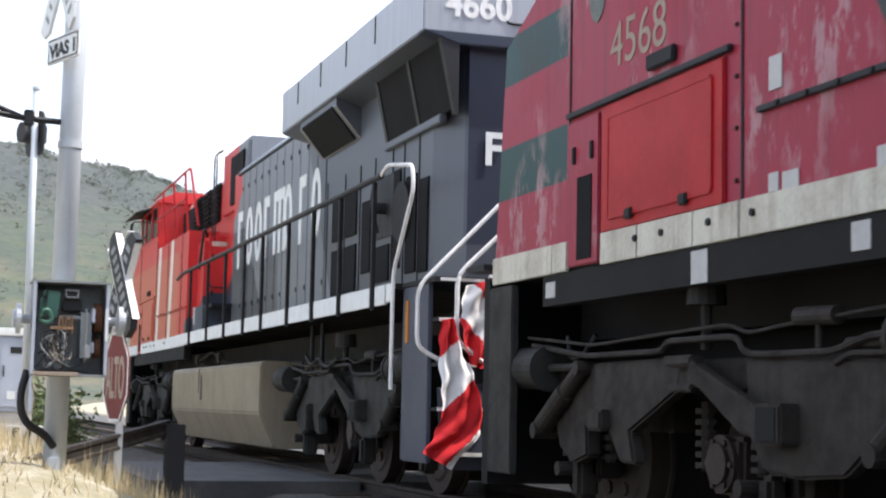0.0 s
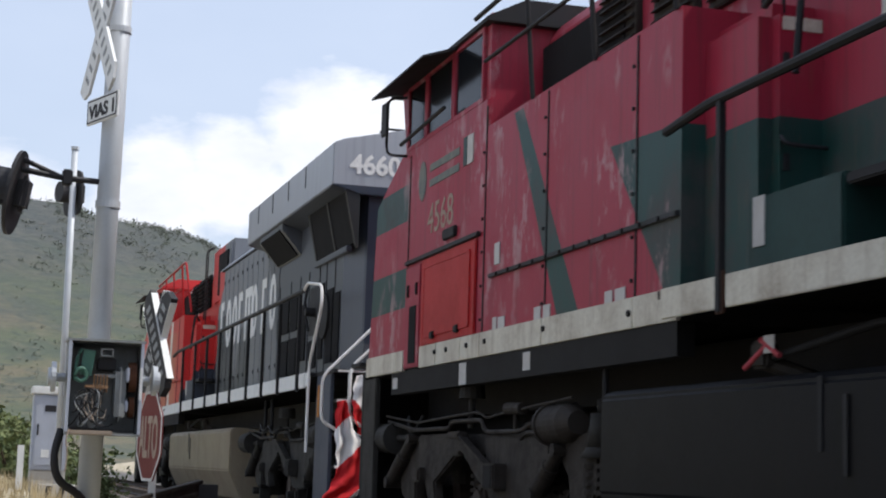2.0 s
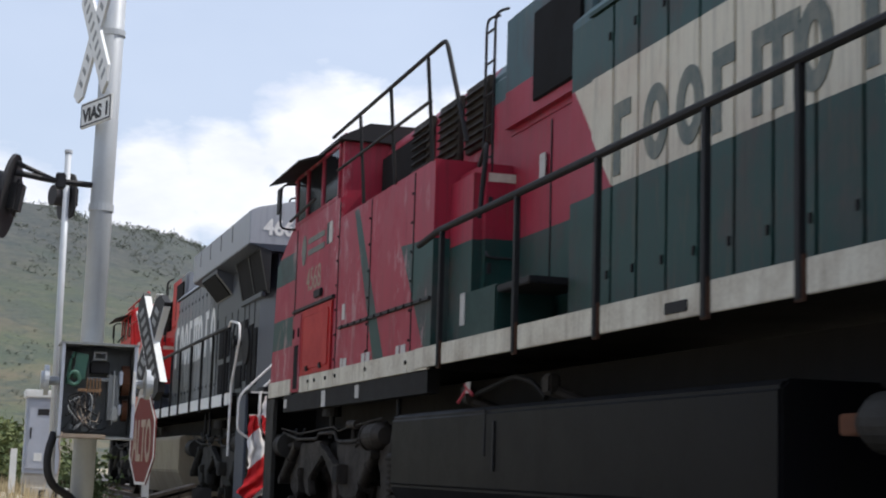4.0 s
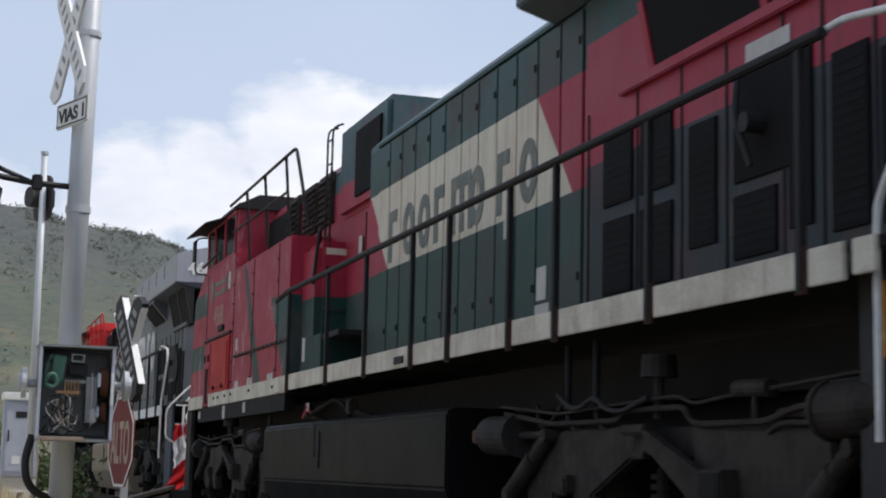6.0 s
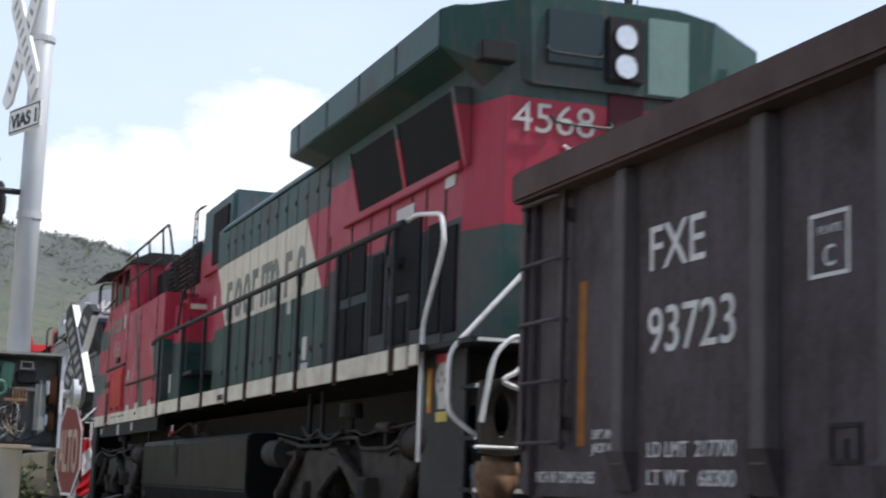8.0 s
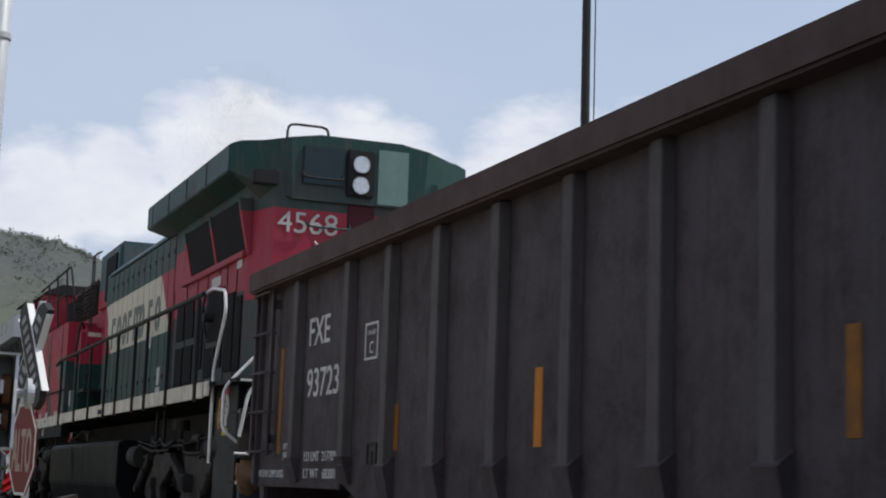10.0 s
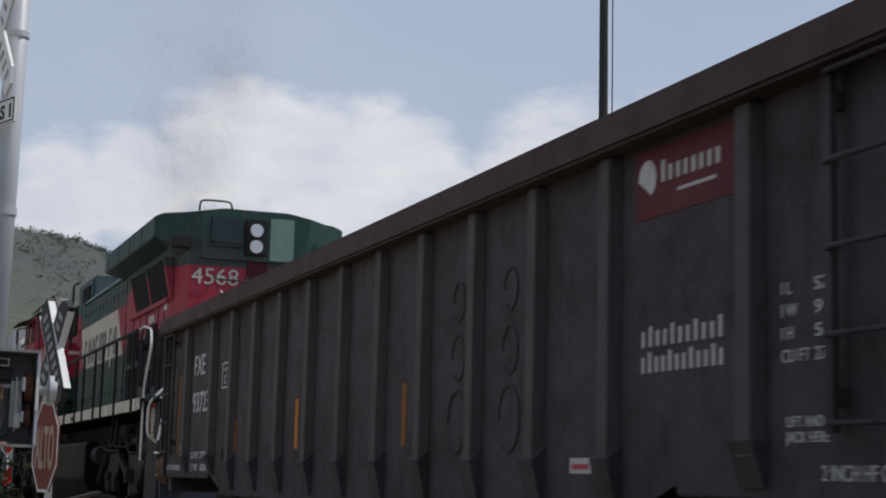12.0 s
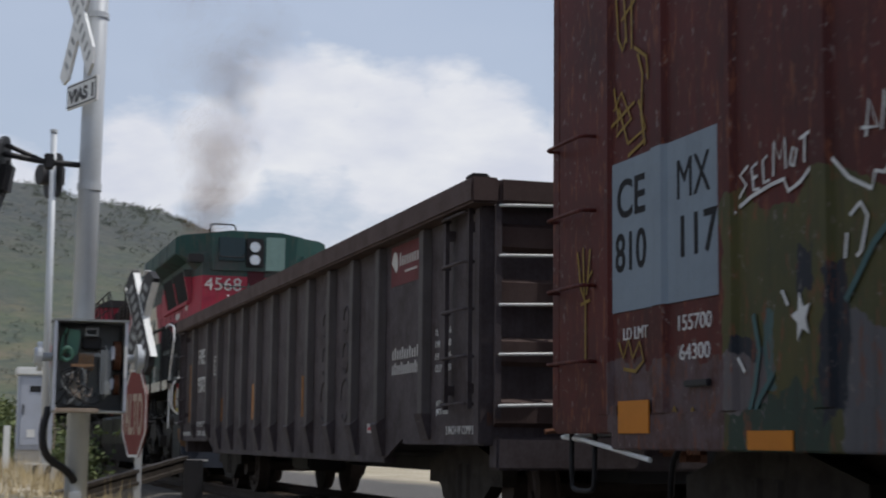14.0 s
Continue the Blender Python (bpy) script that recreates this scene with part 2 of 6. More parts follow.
M_OLD, M_NEW, M_BOXRED = livery_old(), livery_new(), boxcar_paint()
M_CREAM = worn("dirty_cream_paint", (0.62, 0.59, 0.5), (0.16, 0.1, 0.06), 0.8, 0.55, scale=2.6)
M_WHITE = worn("chipped_white_paint", (0.8, 0.79, 0.77), (0.1, 0.08, 0.07), 0.5, 0.42, scale=9)
M_BLACK = worn("black_frame_paint", (0.015, 0.015, 0.017), (0.025, 0.021, 0.018), 0.6, 0.6)
M_UNDER = worn("oil_black_underframe", (0.011, 0.0105, 0.0105), (0.02, 0.017, 0.015), 0.6, 0.75, scale=4)
M_FRAME = worn("grey_frame_paint", (0.026, 0.026, 0.029), (0.015, 0.013, 0.011), 0.6, 0.5)
M_TRUCK = worn("greasy_cast_steel", (0.037, 0.0305, 0.0255), (0.0065, 0.0052, 0.0045), 1.0, 0.62, scale=5, bump=0.9)
M_TRUCKB = worn("dusty_cast_steel", (0.034, 0.032, 0.029), (0.011, 0.0095, 0.008), 0.9, 0.65, scale=4, bump=0.4)
M_STEEL = worn("worn_wheel_steel", (0.06, 0.046, 0.04), (0.02, 0.015, 0.013), 0.7, 0.55, 0.3, scale=5)
M_DRUST = worn("dark_rusty_steel", (0.075, 0.035, 0.022), (0.02, 0.014, 0.012), 0.8, 0.75, scale=6, bump=0.5)
M_RUST = worn("rusty_steel", (0.13, 0.055, 0.03), (0.04, 0.025, 0.02), 0.7, 0.8, scale=5, bump=0.4)
M_SCREEN = worn("dark_radiator_mesh", (0.005, 0.005, 0.006), (0.014, 0.012, 0.011), 0.5, 0.85)
M_DOORRED = worn("bright_red_door_paint", (0.4, 0.011, 0.013), (0.13, 0.018, 0.02), 0.55, 0.45, scale=3)
M_TANK = worn("dark_grey_tank_paint", (0.0065, 0.0068, 0.009), (0.013, 0.012, 0.008), 0.5, 0.42, spec=0.1)
# dusty tan base that also carries the sunlit ground this tank reflects
M_TANKLIT = worn("dusty_tank_paint_with_ground_light", (0.27, 0.225, 0.16), (0.16, 0.13, 0.1), 0.6, 0.4)
M_NAVY = worn("navy_step_paint", (0.065, 0.076, 0.105), (0.03, 0.028, 0.026), 0.4, 0.45)
M_GREEN = worn("dark_green_paint", (0.012, 0.045, 0.04), (0.02, 0.02, 0.018), 0.5, 0.45)
M_STICK = worn("dirty_white_sticker", (0.5, 0.49, 0.47), (0.25, 0.22, 0.2), 0.5, 0.6, scale=9, streak=False)
M_INK = worn("dull_black_print", (0.03, 0.03, 0.032), (0.06, 0.05, 0.05), 0.3, 0.6)
M_STENCIL = worn("black_stencil_paint", (0.006, 0.006, 0.008), (0.02, 0.02, 0.022), 0.3, 0.7)
M_YELLOW = worn("yellow_sticker", (0.55, 0.45, 0.12), (0.2, 0.15, 0.08), 0.4, 0.6, streak=False)
M_AMBER = worn("amber_reflector", (0.5, 0.17, 0.008), (0.25, 0.1, 0.02), 0.35, 0.4, scale=4)
M_AMBEROLD = worn("dirt_covered_amber_reflector", (0.26, 0.1, 0.012), (0.07, 0.05, 0.04), 0.9, 0.6, scale=7)
M_PINK = worn("pinkish_red_sticker", (0.45, 0.06, 0.08), (0.3, 0.1, 0.1), 0.4, 0.6, streak=False)
M_GON = worn("dusty_grey_brown_car_paint", (0.069, 0.057, 0.062), (0.024, 0.015, 0.013), 1.0, 0.62, scale=2.2, bump=0.4)
# paler than the car's sides: light caught by the ribs is in the colour
M_RIBLIT = worn("worn_rib_paint_with_caught_light", (0.09, 0.08, 0.08), (0.035, 0.027, 0.026), 0.6, 0.6, scale=3, bump=0.3)
M_GONTOP = worn("rusty_brown_chord_paint", (0.075, 0.05, 0.046), (0.04, 0.024, 0.02), 0.8, 0.7, scale=3, bump=0.5)
M_LETTER = worn("chalky_white_lettering", (0.62, 0.62, 0.6), (0.16, 0.14, 0.13), 0.5, 0.6, scale=8)
M_FADELET = worn("faded_blue_green_lettering", (0.10, 0.125, 0.12), (0.4, 0.36, 0.28), 0.6, 0.6, scale=6)
M_PATCH = worn("pale_blue_grey_patch_paint", (0.2, 0.245, 0.29), (0.11, 0.125, 0.145), 0.4, 0.6, scale=3)
M_GALV = worn("galvanised_steel", (0.46, 0.485, 0.51), (0.32, 0.32, 0.32), 0.45, 0.45, 0.15, scale=5)
M_SIGN = worn("white_sign_face", (0.74, 0.75, 0.74), (0.3, 0.28, 0.25), 0.35, 0.5, scale=6)
M_CASE = worn("weathered_case_paint", (0.27, 0.285, 0.29), (0.1, 0.08, 0.06), 0.5, 0.55, scale=8)
M_SIGNRED = worn("sun_bleached_red_sign", (0.13, 0.015, 0.014), (0.12, 0.05, 0.04), 0.5, 0.6, scale=8)
M_TAN = worn("faded_tan_lettering", (0.34, 0.28, 0.22), (0.2, 0.12, 0.1), 0.6, 0.7, scale=12)
M_CABINET = worn("pale_grey_cabinet_paint", (0.42, 0.45, 0.52), (0.22, 0.22, 0.22), 0.3, 0.5, scale=4)
M_CONC = worn("pale_concrete", (0.5, 0.48, 0.44), (0.3, 0.27, 0.22), 0.6, 0.85, scale=5, bump=0.4, streak=False)
M_WIREG = worn("green_wire_coating", (0.09, 0.2, 0.15), (0.05, 0.08, 0.06), 0.4, 0.5)
M_COPPER = worn("brass_terminals", (0.42, 0.25, 0.14), (0.2, 0.12, 0.06), 0.4, 0.4, 0.6, streak=False)
M_RUBBER = worn("black_rubber_hose", (0.02, 0.02, 0.022), (0.05, 0.045, 0.04), 0.4, 0.6)
M_REDCLOTH = worn("red_cloth", (0.55, 0.02, 0.025), (0.3, 0.03, 0.03), 0.4, 0.8, scale=7, streak=False)
M_WHITECLOTH = worn("white_cloth", (0.75, 0.73, 0.72), (0.4, 0.36, 0.36), 0.35, 0.85, scale=7, streak=False)
M_WOOD = worn("dark_weathered_sleeper_wood", (0.07, 0.05, 0.035), (0.03, 0.024, 0.02), 0.7, 0.85, scale=6, bump=0.5)


def glass_material():
    n = Nodes("dark_window_glass")
    n.b.inputs["Transmission Weight"].default_value = 0.0
    n.b.inputs["Specular IOR Level"].default_value = 0.1
    return n.done((0.008, 0.009, 0.011), 0.12)


def lens_material():
    n = Nodes("clear_lamp_glass")
    n.bump(n.noise(38, 2), 0.5, 0.02)
    return n.done((0.6, 0.62, 0.64), 0.13, 0.9)


M_GLASS, M_LENS = glass_material(), lens_material()


# ---- building helpers ----
def mesh_of(name, bm, material, smooth=False):
    bmesh.ops.recalc_face_normals(bm, faces=bm.faces)
    me = bpy.data.meshes.new(name)
    bm.to_mesh(me)
    bm.free()
    for m in material if isinstance(material, (list, tuple)) else (material,):
        me.materials.append(m)
    if smooth:
        for f in me.polygons:
            f.use_smooth = True
    return me


def part(name, bm, material, parent=None, label="", smooth=False):
    """Links a bmesh as one mesh object, under parent where one is given."""
    ob = new(name, mesh_of(name, bm, material, smooth))
    ob.parent = parent
    return tagged(ob, label)


def thing(name, label, category, group="", kind="", at=(0, 0, 0)):
    ob = new(name)
    ob.empty_display_size = 0.2
    ob.location = at
    return tagged(ob, label, category, group, kind)


def box(x0, x1, y0, y1, z0, z1, bevel=0.0, bm=None):
    own = bmesh.new()
    bmesh.ops.create_cube(own, size=1)
    for v in own.verts:
        v.co = Vector(((x0 + x1) / 2 + v.co.x * (x1 - x0), (y0 + y1) / 2 + v.co.y * (y1 - y0), (z0 + z1) / 2 + v.co.z * (z1 - z0)))
    if bevel:
        bmesh.ops.bevel(own, geom=own.edges[:], offset=bevel, segments=2, affect="EDGES")
    return join(bm, own) if bm else own


def join(bm, own):
    me = bpy.data.meshes.new("joined")
    own.to_mesh(me)
    own.free()
    bm.from_mesh(me)
    bpy.data.meshes.remove(me)
    return bm


def extrude(points, axis, a, b, bm=None, bevel=0.0):
    """A prism: an outline in the two other axes, drawn out from a to b along axis."""
    own = bmesh.new()
    spot = {0: lambda p, k: (k, p[0], p[1]), 1: lambda p, k: (p[0], k, p[1]), 2: lambda p, k: (p[0], p[1], k)}[axis]
    lo = [own.verts.new(spot(p, a)) for p in points]
    hi = [own.verts.new(spot(p, b)) for p in points]
    own.faces.new(lo), own.faces.new(hi)
    for i in range(len(points)):
        j = (i + 1) % len(points)
        own.faces.new((lo[i], lo[j], hi[j], hi[i]))
    if bevel:
        bmesh.ops.recalc_face_normals(own, faces=own.faces)
        bmesh.ops.bevel(own, geom=own.edges[:], offset=bevel, segments=2, affect="EDGES")
    return join(bm, own) if bm else own


def rod(p, q, r, bm=None, sides=10, r2=None):
    """A round bar from p to q."""
    own = bmesh.new()
    p, q = Vector(p), Vector(q)
    m = Matrix.Translation((p + q) / 2) @ (q - p).to_track_quat("Z", "Y").to_matrix().to_4x4()
    bmesh.ops.create_cone(own, cap_ends=True, segments=sides, radius1=r, radius2=r if r2 is None else r2, depth=(q - p).length, matrix=m)
    return join(bm, own) if bm else own


def tube(points, r, sides=8, bm=None, rounds=3):
    """A bent pipe along a line, its corners rounded."""
    pts = [Vector(p) for p in points]
    for _ in range(rounds - 1):
        if len(pts) < 3:
            break
        out = [pts[0]]
        for i in range(1, len(pts) - 1):
            k = min(0.25, 0.05 / max((pts[i] - pts[i - 1]).length, 0.05))
            l = min(0.25, 0.05 / max((pts[i + 1] - pts[i]).length, 0.05))
            out += [pts[i].lerp(pts[i - 1], k), pts[i].lerp(pts[i + 1], l)]
        pts = out + [pts[-1]]
    own = bmesh.new()
    rings = []
    for i, c in enumerate(pts):
        d = (pts[min(i + 1, len(pts) - 1)] - pts[max(i - 1, 0)]).normalized()
        a = d.cross(Vector((0.31, 0.17, 0.93))).normalized()
        b = d.cross(a)
        rings.append([own.verts.new(c + r * (math.cos(2 * math.pi * k / sides) * a + math.sin(2 * math.pi * k / sides) * b)) for k in range(sides)])
    for u, v in zip(rings, rings[1:]):
        for k in range(sides):
            own.faces.new((u[k], u[(k + 1) % sides], v[(k + 1) % sides], v[k]))
    own.faces.new(rings[0]), own.faces.new(rings[-1])
    return join(bm, own) if bm else own


def plate(points, x, thick=0.006, bm=None):
    """A flat plate on a side that faces -x: an outline of (y, z), standing proud of x."""
    return extrude(points, 0, x - thick, x + 0.002, bm)


def rect(y0, y1, z0, z1):
    return [(y0, z0), (y1, z0), (y1, z1), (y0, z1)]


def writing(body, size, m, material, parent, name="lettering", label="", width=None, bold=0.0):
    """Letters as a thin mesh; m puts the text's own x to the right and y up."""
    cu = bpy.data.curves.new("text", "FONT")
    cu.body, cu.size, cu.extrude, cu.offset = body, size, 0.003, bold
    ob = bpy.data.objects.new("text", cu)
    scene.collection.objects.link(ob)
    bpy.context.view_layer.update()
    me = bpy.data.meshes.new_from_object(ob)
    bpy.data.objects.remove(ob)
    xs = [v.co.x for v in me.vertices]
    k = width / (max(xs) - min(xs)) if width else 1.0
    me.transform(m @ Matrix.Diagonal((k, 1, 1, 1)))
    me.materials.append(material)
    ob = new(name, me)
    ob.parent = parent
    return tagged(ob, label)


def on_side(x, y, z):
    """For writing on a side that faces -x: it runs towards -y."""
    return Matrix(((0, 0, -1, x), (-1, 0, 0, y), (0, 1, 0, z), (0, 0, 0, 1)))


def on_rear(x, y, z):
    """For writing on a face that looks towards -y."""
    return Matrix(((1, 0, 0, x), (0, 0, -1, y), (0, 1, 0, z), (0, 0, 0, 1)))


# ---- locomotives ----
WHEELS = []  # wheelsets that roll: the part, its place along the car, its radius


def wheelset(parent, y, r, material=None):
    bm = rod((-0.9, 0, 0), (0.9, 0, 0), 0.09)
    for s in (-1, 1):
        rod((s * 0.69, 0, 0), (s * 0.83, 0, 0), r, bm, 28)
        rod((s * 0.66, 0, 0), (s * 0.69, 0, 0), r + 0.03, bm, 28)
        rod((s * 0.83, 0, 0), (s * 0.845, 0, 0), r * 0.78, bm, 28, r * 0.72)
        rod((s * 0.84, 0, 0), (s * 0.97, 0, 0), 0.16, bm, 12)
        for k in range(6):
            a = k * math.pi / 3
            rod((s * 0.84, 0.27 * math.cos(a), 0.27 * math.sin(a)), (s * 0.865, 0.27 * math.cos(a), 0.27 * math.sin(a)), 0.05, bm, 6)
    ob = part("wheelset", bm, material or M_STEEL, parent, "greasy steel wheelset with worn tread")
    ob.location = (0, y, r)
    WHEELS.append((ob, y, r))
    return ob


def loco_truck(parent, yc, M_TRUCK):
    """A three-axle truck: cast side frame with a forked arch over the middle wheel, a deep plate behind it, dampers, brake cylinders, wheelsets."""
    bm = box(-1.0, 1.0, yc - 1.3, yc - 0.8, 0.7, 1.05)
    box(-1.0, 1.0, yc + 0.9, yc + 1.3, 0.7, 1.05, 0.0, bm)
    for s in (-1, 1):
        a, b = min(s * 1.08, s * 1.2), max(s * 1.08, s * 1.2)
        extrude([(yc + 2.85, 1.04), (yc + 2.9, 1.15), (yc - 2.9, 1.15), (yc - 2.95, 0.98), (yc + 1.6, 0.96)], 0, a, b, bm, 0.012)
    frame_ob = part("truck_frame", bm, M_TRUCK, parent, "cast steel truck frame caked in grease")
    f = lambda pts: [(yc + p, z) for p, z in pts]
    for s in (-1, 1):
        x0, x1 = min(s * 1.2, s * 1.3), max(s * 1.2, s * 1.3)
        out = lambda k, d: (min(s * k, s * (k + d)), max(s * k, s * (k + d)))
        part("side_plate", extrude(f([(-0.56, 1.14), (-2.1, 1.1), (-2.12, 0.9), (-1.55, 0.53), (-1.1, 0.5), (-0.76, 0.53), (-0.62, 0.69)]), 0, x0, x1, None, 0.018), M_TRUCK, frame_ob)
        part("fork_leg", extrude(f([(1.5, 1.15), (0.2, 1.16), (0.24, 0.97), (0.94, 0.7), (0.86, 0.5), (1.08, 0.5), (1.3, 0.74), (1.52, 0.83)]), 0, x0, x1, None, 0.018), M_TRUCK, frame_ob)
        part("front_casting", extrude(f([(2.05, 1.14), (1.5, 1.15), (1.5, 0.9), (1.72, 0.72), (1.7, 0.52), (1.95, 0.46), (2.2, 0.56), (2.28, 0.74), (2.02, 0.92)]), 0, *out(1.14, 0.12), None, 0.02), M_TRUCK, frame_ob)
        part("rear_casting", extrude(f([(-2.2, 1.12), (-2.95, 1.12), (-3.0, 0.74), (-2.78, 0.5), (-2.48, 0.52), (-2.4, 0.8), (-2.22, 0.94)]), 0, *out(1.14, 0.12), None, 0.02), M_TRUCK, frame_ob)
        arm = extrude(f([(0.0, 1.15), (-0.1, 1.12), (-0.82, 0.87), (-0.84, 0.7), (-0.62, 0.72), (-0.12, 0.98), (0.0, 0.98)]), 0, *out(1.3, 0.07), None, 0.016)
        part("truck_arm", arm, M_TRUCK, frame_ob)
        lip = extrude(f([(-0.1, 1.13), (-0.84, 0.885), (-0.84, 0.86), (-0.1, 1.1)]), 0, *out(1.37, 0.03))
        part("arm_flange", lip, M_TRUCK, frame_ob)
        cap = box(*out(1.3, 0.1), yc - 0.1, yc + 0.27, 1.1, 1.165, 0.014)
        box(*out(1.3, 0.08), yc - 0.06, yc + 0.24, 0.95, 1.0, 0.012, cap)
        box(*out(1.29, 0.03), yc - 0.02, yc + 0.2, 0.99, 1.11, 0.006, cap)
        part("pivot_cap", cap, M_TRUCK, frame_ob)
        bl = box(*out(1.28, 0.14), yc - 1.14, yc - 0.84, 0.67, 0.89, 0.016)
        part("snubber_block", bl, M_TRUCK, frame_ob)
        part("snubber_face", box(*out(1.42, 0.006), yc - 1.1, yc - 0.9, 0.69, 0.87, 0.002), M_UNDER, frame_ob)
        bx = box(*out(1.28, 0.1), yc + 1.22, yc + 1.46, 0.7, 0.84, 0.02)
        part("guide_block", bx, M_TRUCK, frame_ob)
        for d0, z0, d1, z1, r in ((1.69, 1.12, 2.42, 0.71, 0.075), (-2.32, 1.0, -1.88, 0.68, 0.07)):
            st = rod((s * 1.3, yc + d0, z0), (s * 1.3, yc + d0 + (d1 - d0) * 0.5, z0 + (z1 - z0) * 0.5), r * 0.8, None, 14)
            rod((s * 1.3, yc + d0 + (d1 - d0) * 0.38, z0 + (z1 - z0) * 0.38), (s * 1.3, yc + d1, z1), r, st, 14)
            rod((s * 1.2, yc + d1, z1 - 0.03), (s * 1.38, yc + d1, z1 - 0.03), 0.06, st, 10)
            rod((s * 1.2, yc + d0, z0), (s * 1.36, yc + d0, z0), 0.05, st, 10)
            part("damper", st, M_TRUCK, frame_ob)
        for d0, d1, r, tip in ((2.38, 3.0, 0.155, 1.73), (-2.1, -2.5, 0.145, -1.55)):
            e = 1 if d1 > d0 else -1
            z = 1.13 if e > 0 else 1.19
            cy = rod((s * 1.27, yc + d0, z), (s * 1.27, yc + d1, z + 0.01), r, None, 22)
            rod((s * 1.27, yc + d1, z + 0.01), (s * 1.27, yc + d1 + e * 0.13, z + 0.01), r, cy, 22, r * 0.6)
            rod((s * 1.27, yc + d0 - e * 0.04, z), (s * 1.27, yc + d0, z), r * 1.1, cy, 22)
            rod((s * 1.27, yc + tip, z), (s * 1.27, yc + d0, z), 0.03, cy, 8)
            part("brake_cylinder", cy, M_TRUCKB if e > 0 else M_TRUCK, frame_ob)
            if e > 0:
                part("cylinder_tag", box(*out(1.2, 0.14), yc + d1 + 0.13, yc + d1 + 0.32, z - 0.05, z + 0.06, 0.01), M_RUST, frame_ob)
        for d in (2.0, -0.62, -2.75):
            sh = box(*out(1.0, 0.12), yc + d - 0.12, yc + d + 0.16, 0.34, 0.66, 0.05)
            rod((s * 1.0, yc + d + 0.14, 0.42), (s * 1.3, yc + d + 0.14, 0.42), 0.05, sh, 10)
            box(*out(1.06, 0.16), yc + d - 0.07, yc + d + 0.07, 0.22, 0.5, 0.03, sh)
            part("brake_rigging", sh, M_TRUCK, frame_ob)
        for k in (-3.05, -2.82):
            sp = bmesh.new()
            for i in range(6):
                rod((s * 1.2, yc + k, 0.56 + i * 0.062), (s * 1.2, yc + k, 0.592 + i * 0.062), 0.1, sp, 12)
            rod((s * 1.2, yc + k, 0.5), (s * 1.2, yc + k, 0.96), 0.06, sp, 8)
            part("coil_spring", sp, M_TRUCK, frame_ob)
        for dy in (-2.1, 0.0, 2.1):
            y = yc + dy
            bj = box(s * 1.0 - 0.12, s * 1.0 + 0.12, y - 0.2, y + 0.2, 0.36, 0.7, 0.03)
            rod((s * 1.1, y, 0.54), (s * 1.15, y, 0.54), 0.17, bj, 20)
            rod((s * 1.15, y, 0.54), (s * 1.18, y, 0.54), 0.12, bj, 16)
            for i in range(6):
                a = i * math.pi / 3
                rod((s * 1.15, y + 0.14 * math.cos(a), 0.54 + 0.14 * math.sin(a)), (s * 1.17, y + 0.14 * math.cos(a), 0.54 + 0.14 * math.sin(a)), 0.02, bj, 6)
            part("axle_box", bj, M_STEEL if dy == 0 else M_TRUCK, frame_ob)
            for k in (-0.34, 0.34):
                sp = bmesh.new()
                for i in range(6):
                    rod((s * 1.04, y + k, 0.5 + i * 0.065), (s * 1.04, y + k, 0.535 + i * 0.065), 0.085, sp, 12)
                rod((s * 1.04, y + k, 0.48), (s * 1.04, y + k, 0.9), 0.05, sp, 8)
                part("coil_spring", sp, M_TRUCK, frame_ob)
        for r, pts in ((0.02, ((2.6, 1.3), (1.6, 1.2), (0.45, 1.2), (0.38, 1.26), (-0.5, 1.26), (-0.58, 1.16), (-0.8, 1.15), (-1.49, 1.15), (-1.8, 1.22), (-2.1, 1.22))),
                       (0.012, ((2.7, 1.36), (1.5, 1.27), (0.6, 1.3), (-0.4, 1.33), (-0.62, 1.27), (-1.0, 1.3), (-2.6, 1.38))),
                       (0.016, ((-1.5, 1.09), (-1.62, 1.14), (-2.05, 1.13)))):
            part("air_pipe", tube([(s * 1.31, yc + p, z) for p, z in pts], r, 7), M_TRUCK, frame_ob)
        va = rod((s * 1.3, yc - 1.14, 1.34), (s * 1.3, yc - 1.51, 1.33), 0.05, None, 12)
        rod((s * 1.3, yc - 1.33, 1.14), (s * 1.3, yc - 1.33, 1.34), 0.02, va, 8)
        part("air_valve", va, M_TRUCK, frame_ob)
        cn = rod((s * 1.25, yc - 0.02, 1.6), (s * 1.25, yc - 0.02, 1.46), 0.11, None, 14, 0.12)
        rod((s * 1.25, yc - 0.02, 1.46), (s * 1.25, yc - 0.02, 1.2), 0.035, cn, 8)
        part("sand_nozzle", cn, M_TRUCKB, frame_ob)
        for y in (yc - 2.4, yc + 1.7):
            hg = tube([(s * 1.2, y, 1.35), (s * 1.24, y + 0.1, 1.22), (s * 1.26, y + 0.3, 1.18), (s * 1.22, y + 0.45, 1.35)], 0.018)
            part("brake_hose", hg, M_RUBBER, frame_ob)
    for dy in (-2.1, 0.0, 2.1):
        wheelset(parent, yc + dy, 0.52)
        mo = box(-0.6, 0.6, yc + dy - 0.1, yc + dy + 0.75, 0.13, 1.0, 0.06)
        part("traction_motor", mo, M_UNDER, parent)


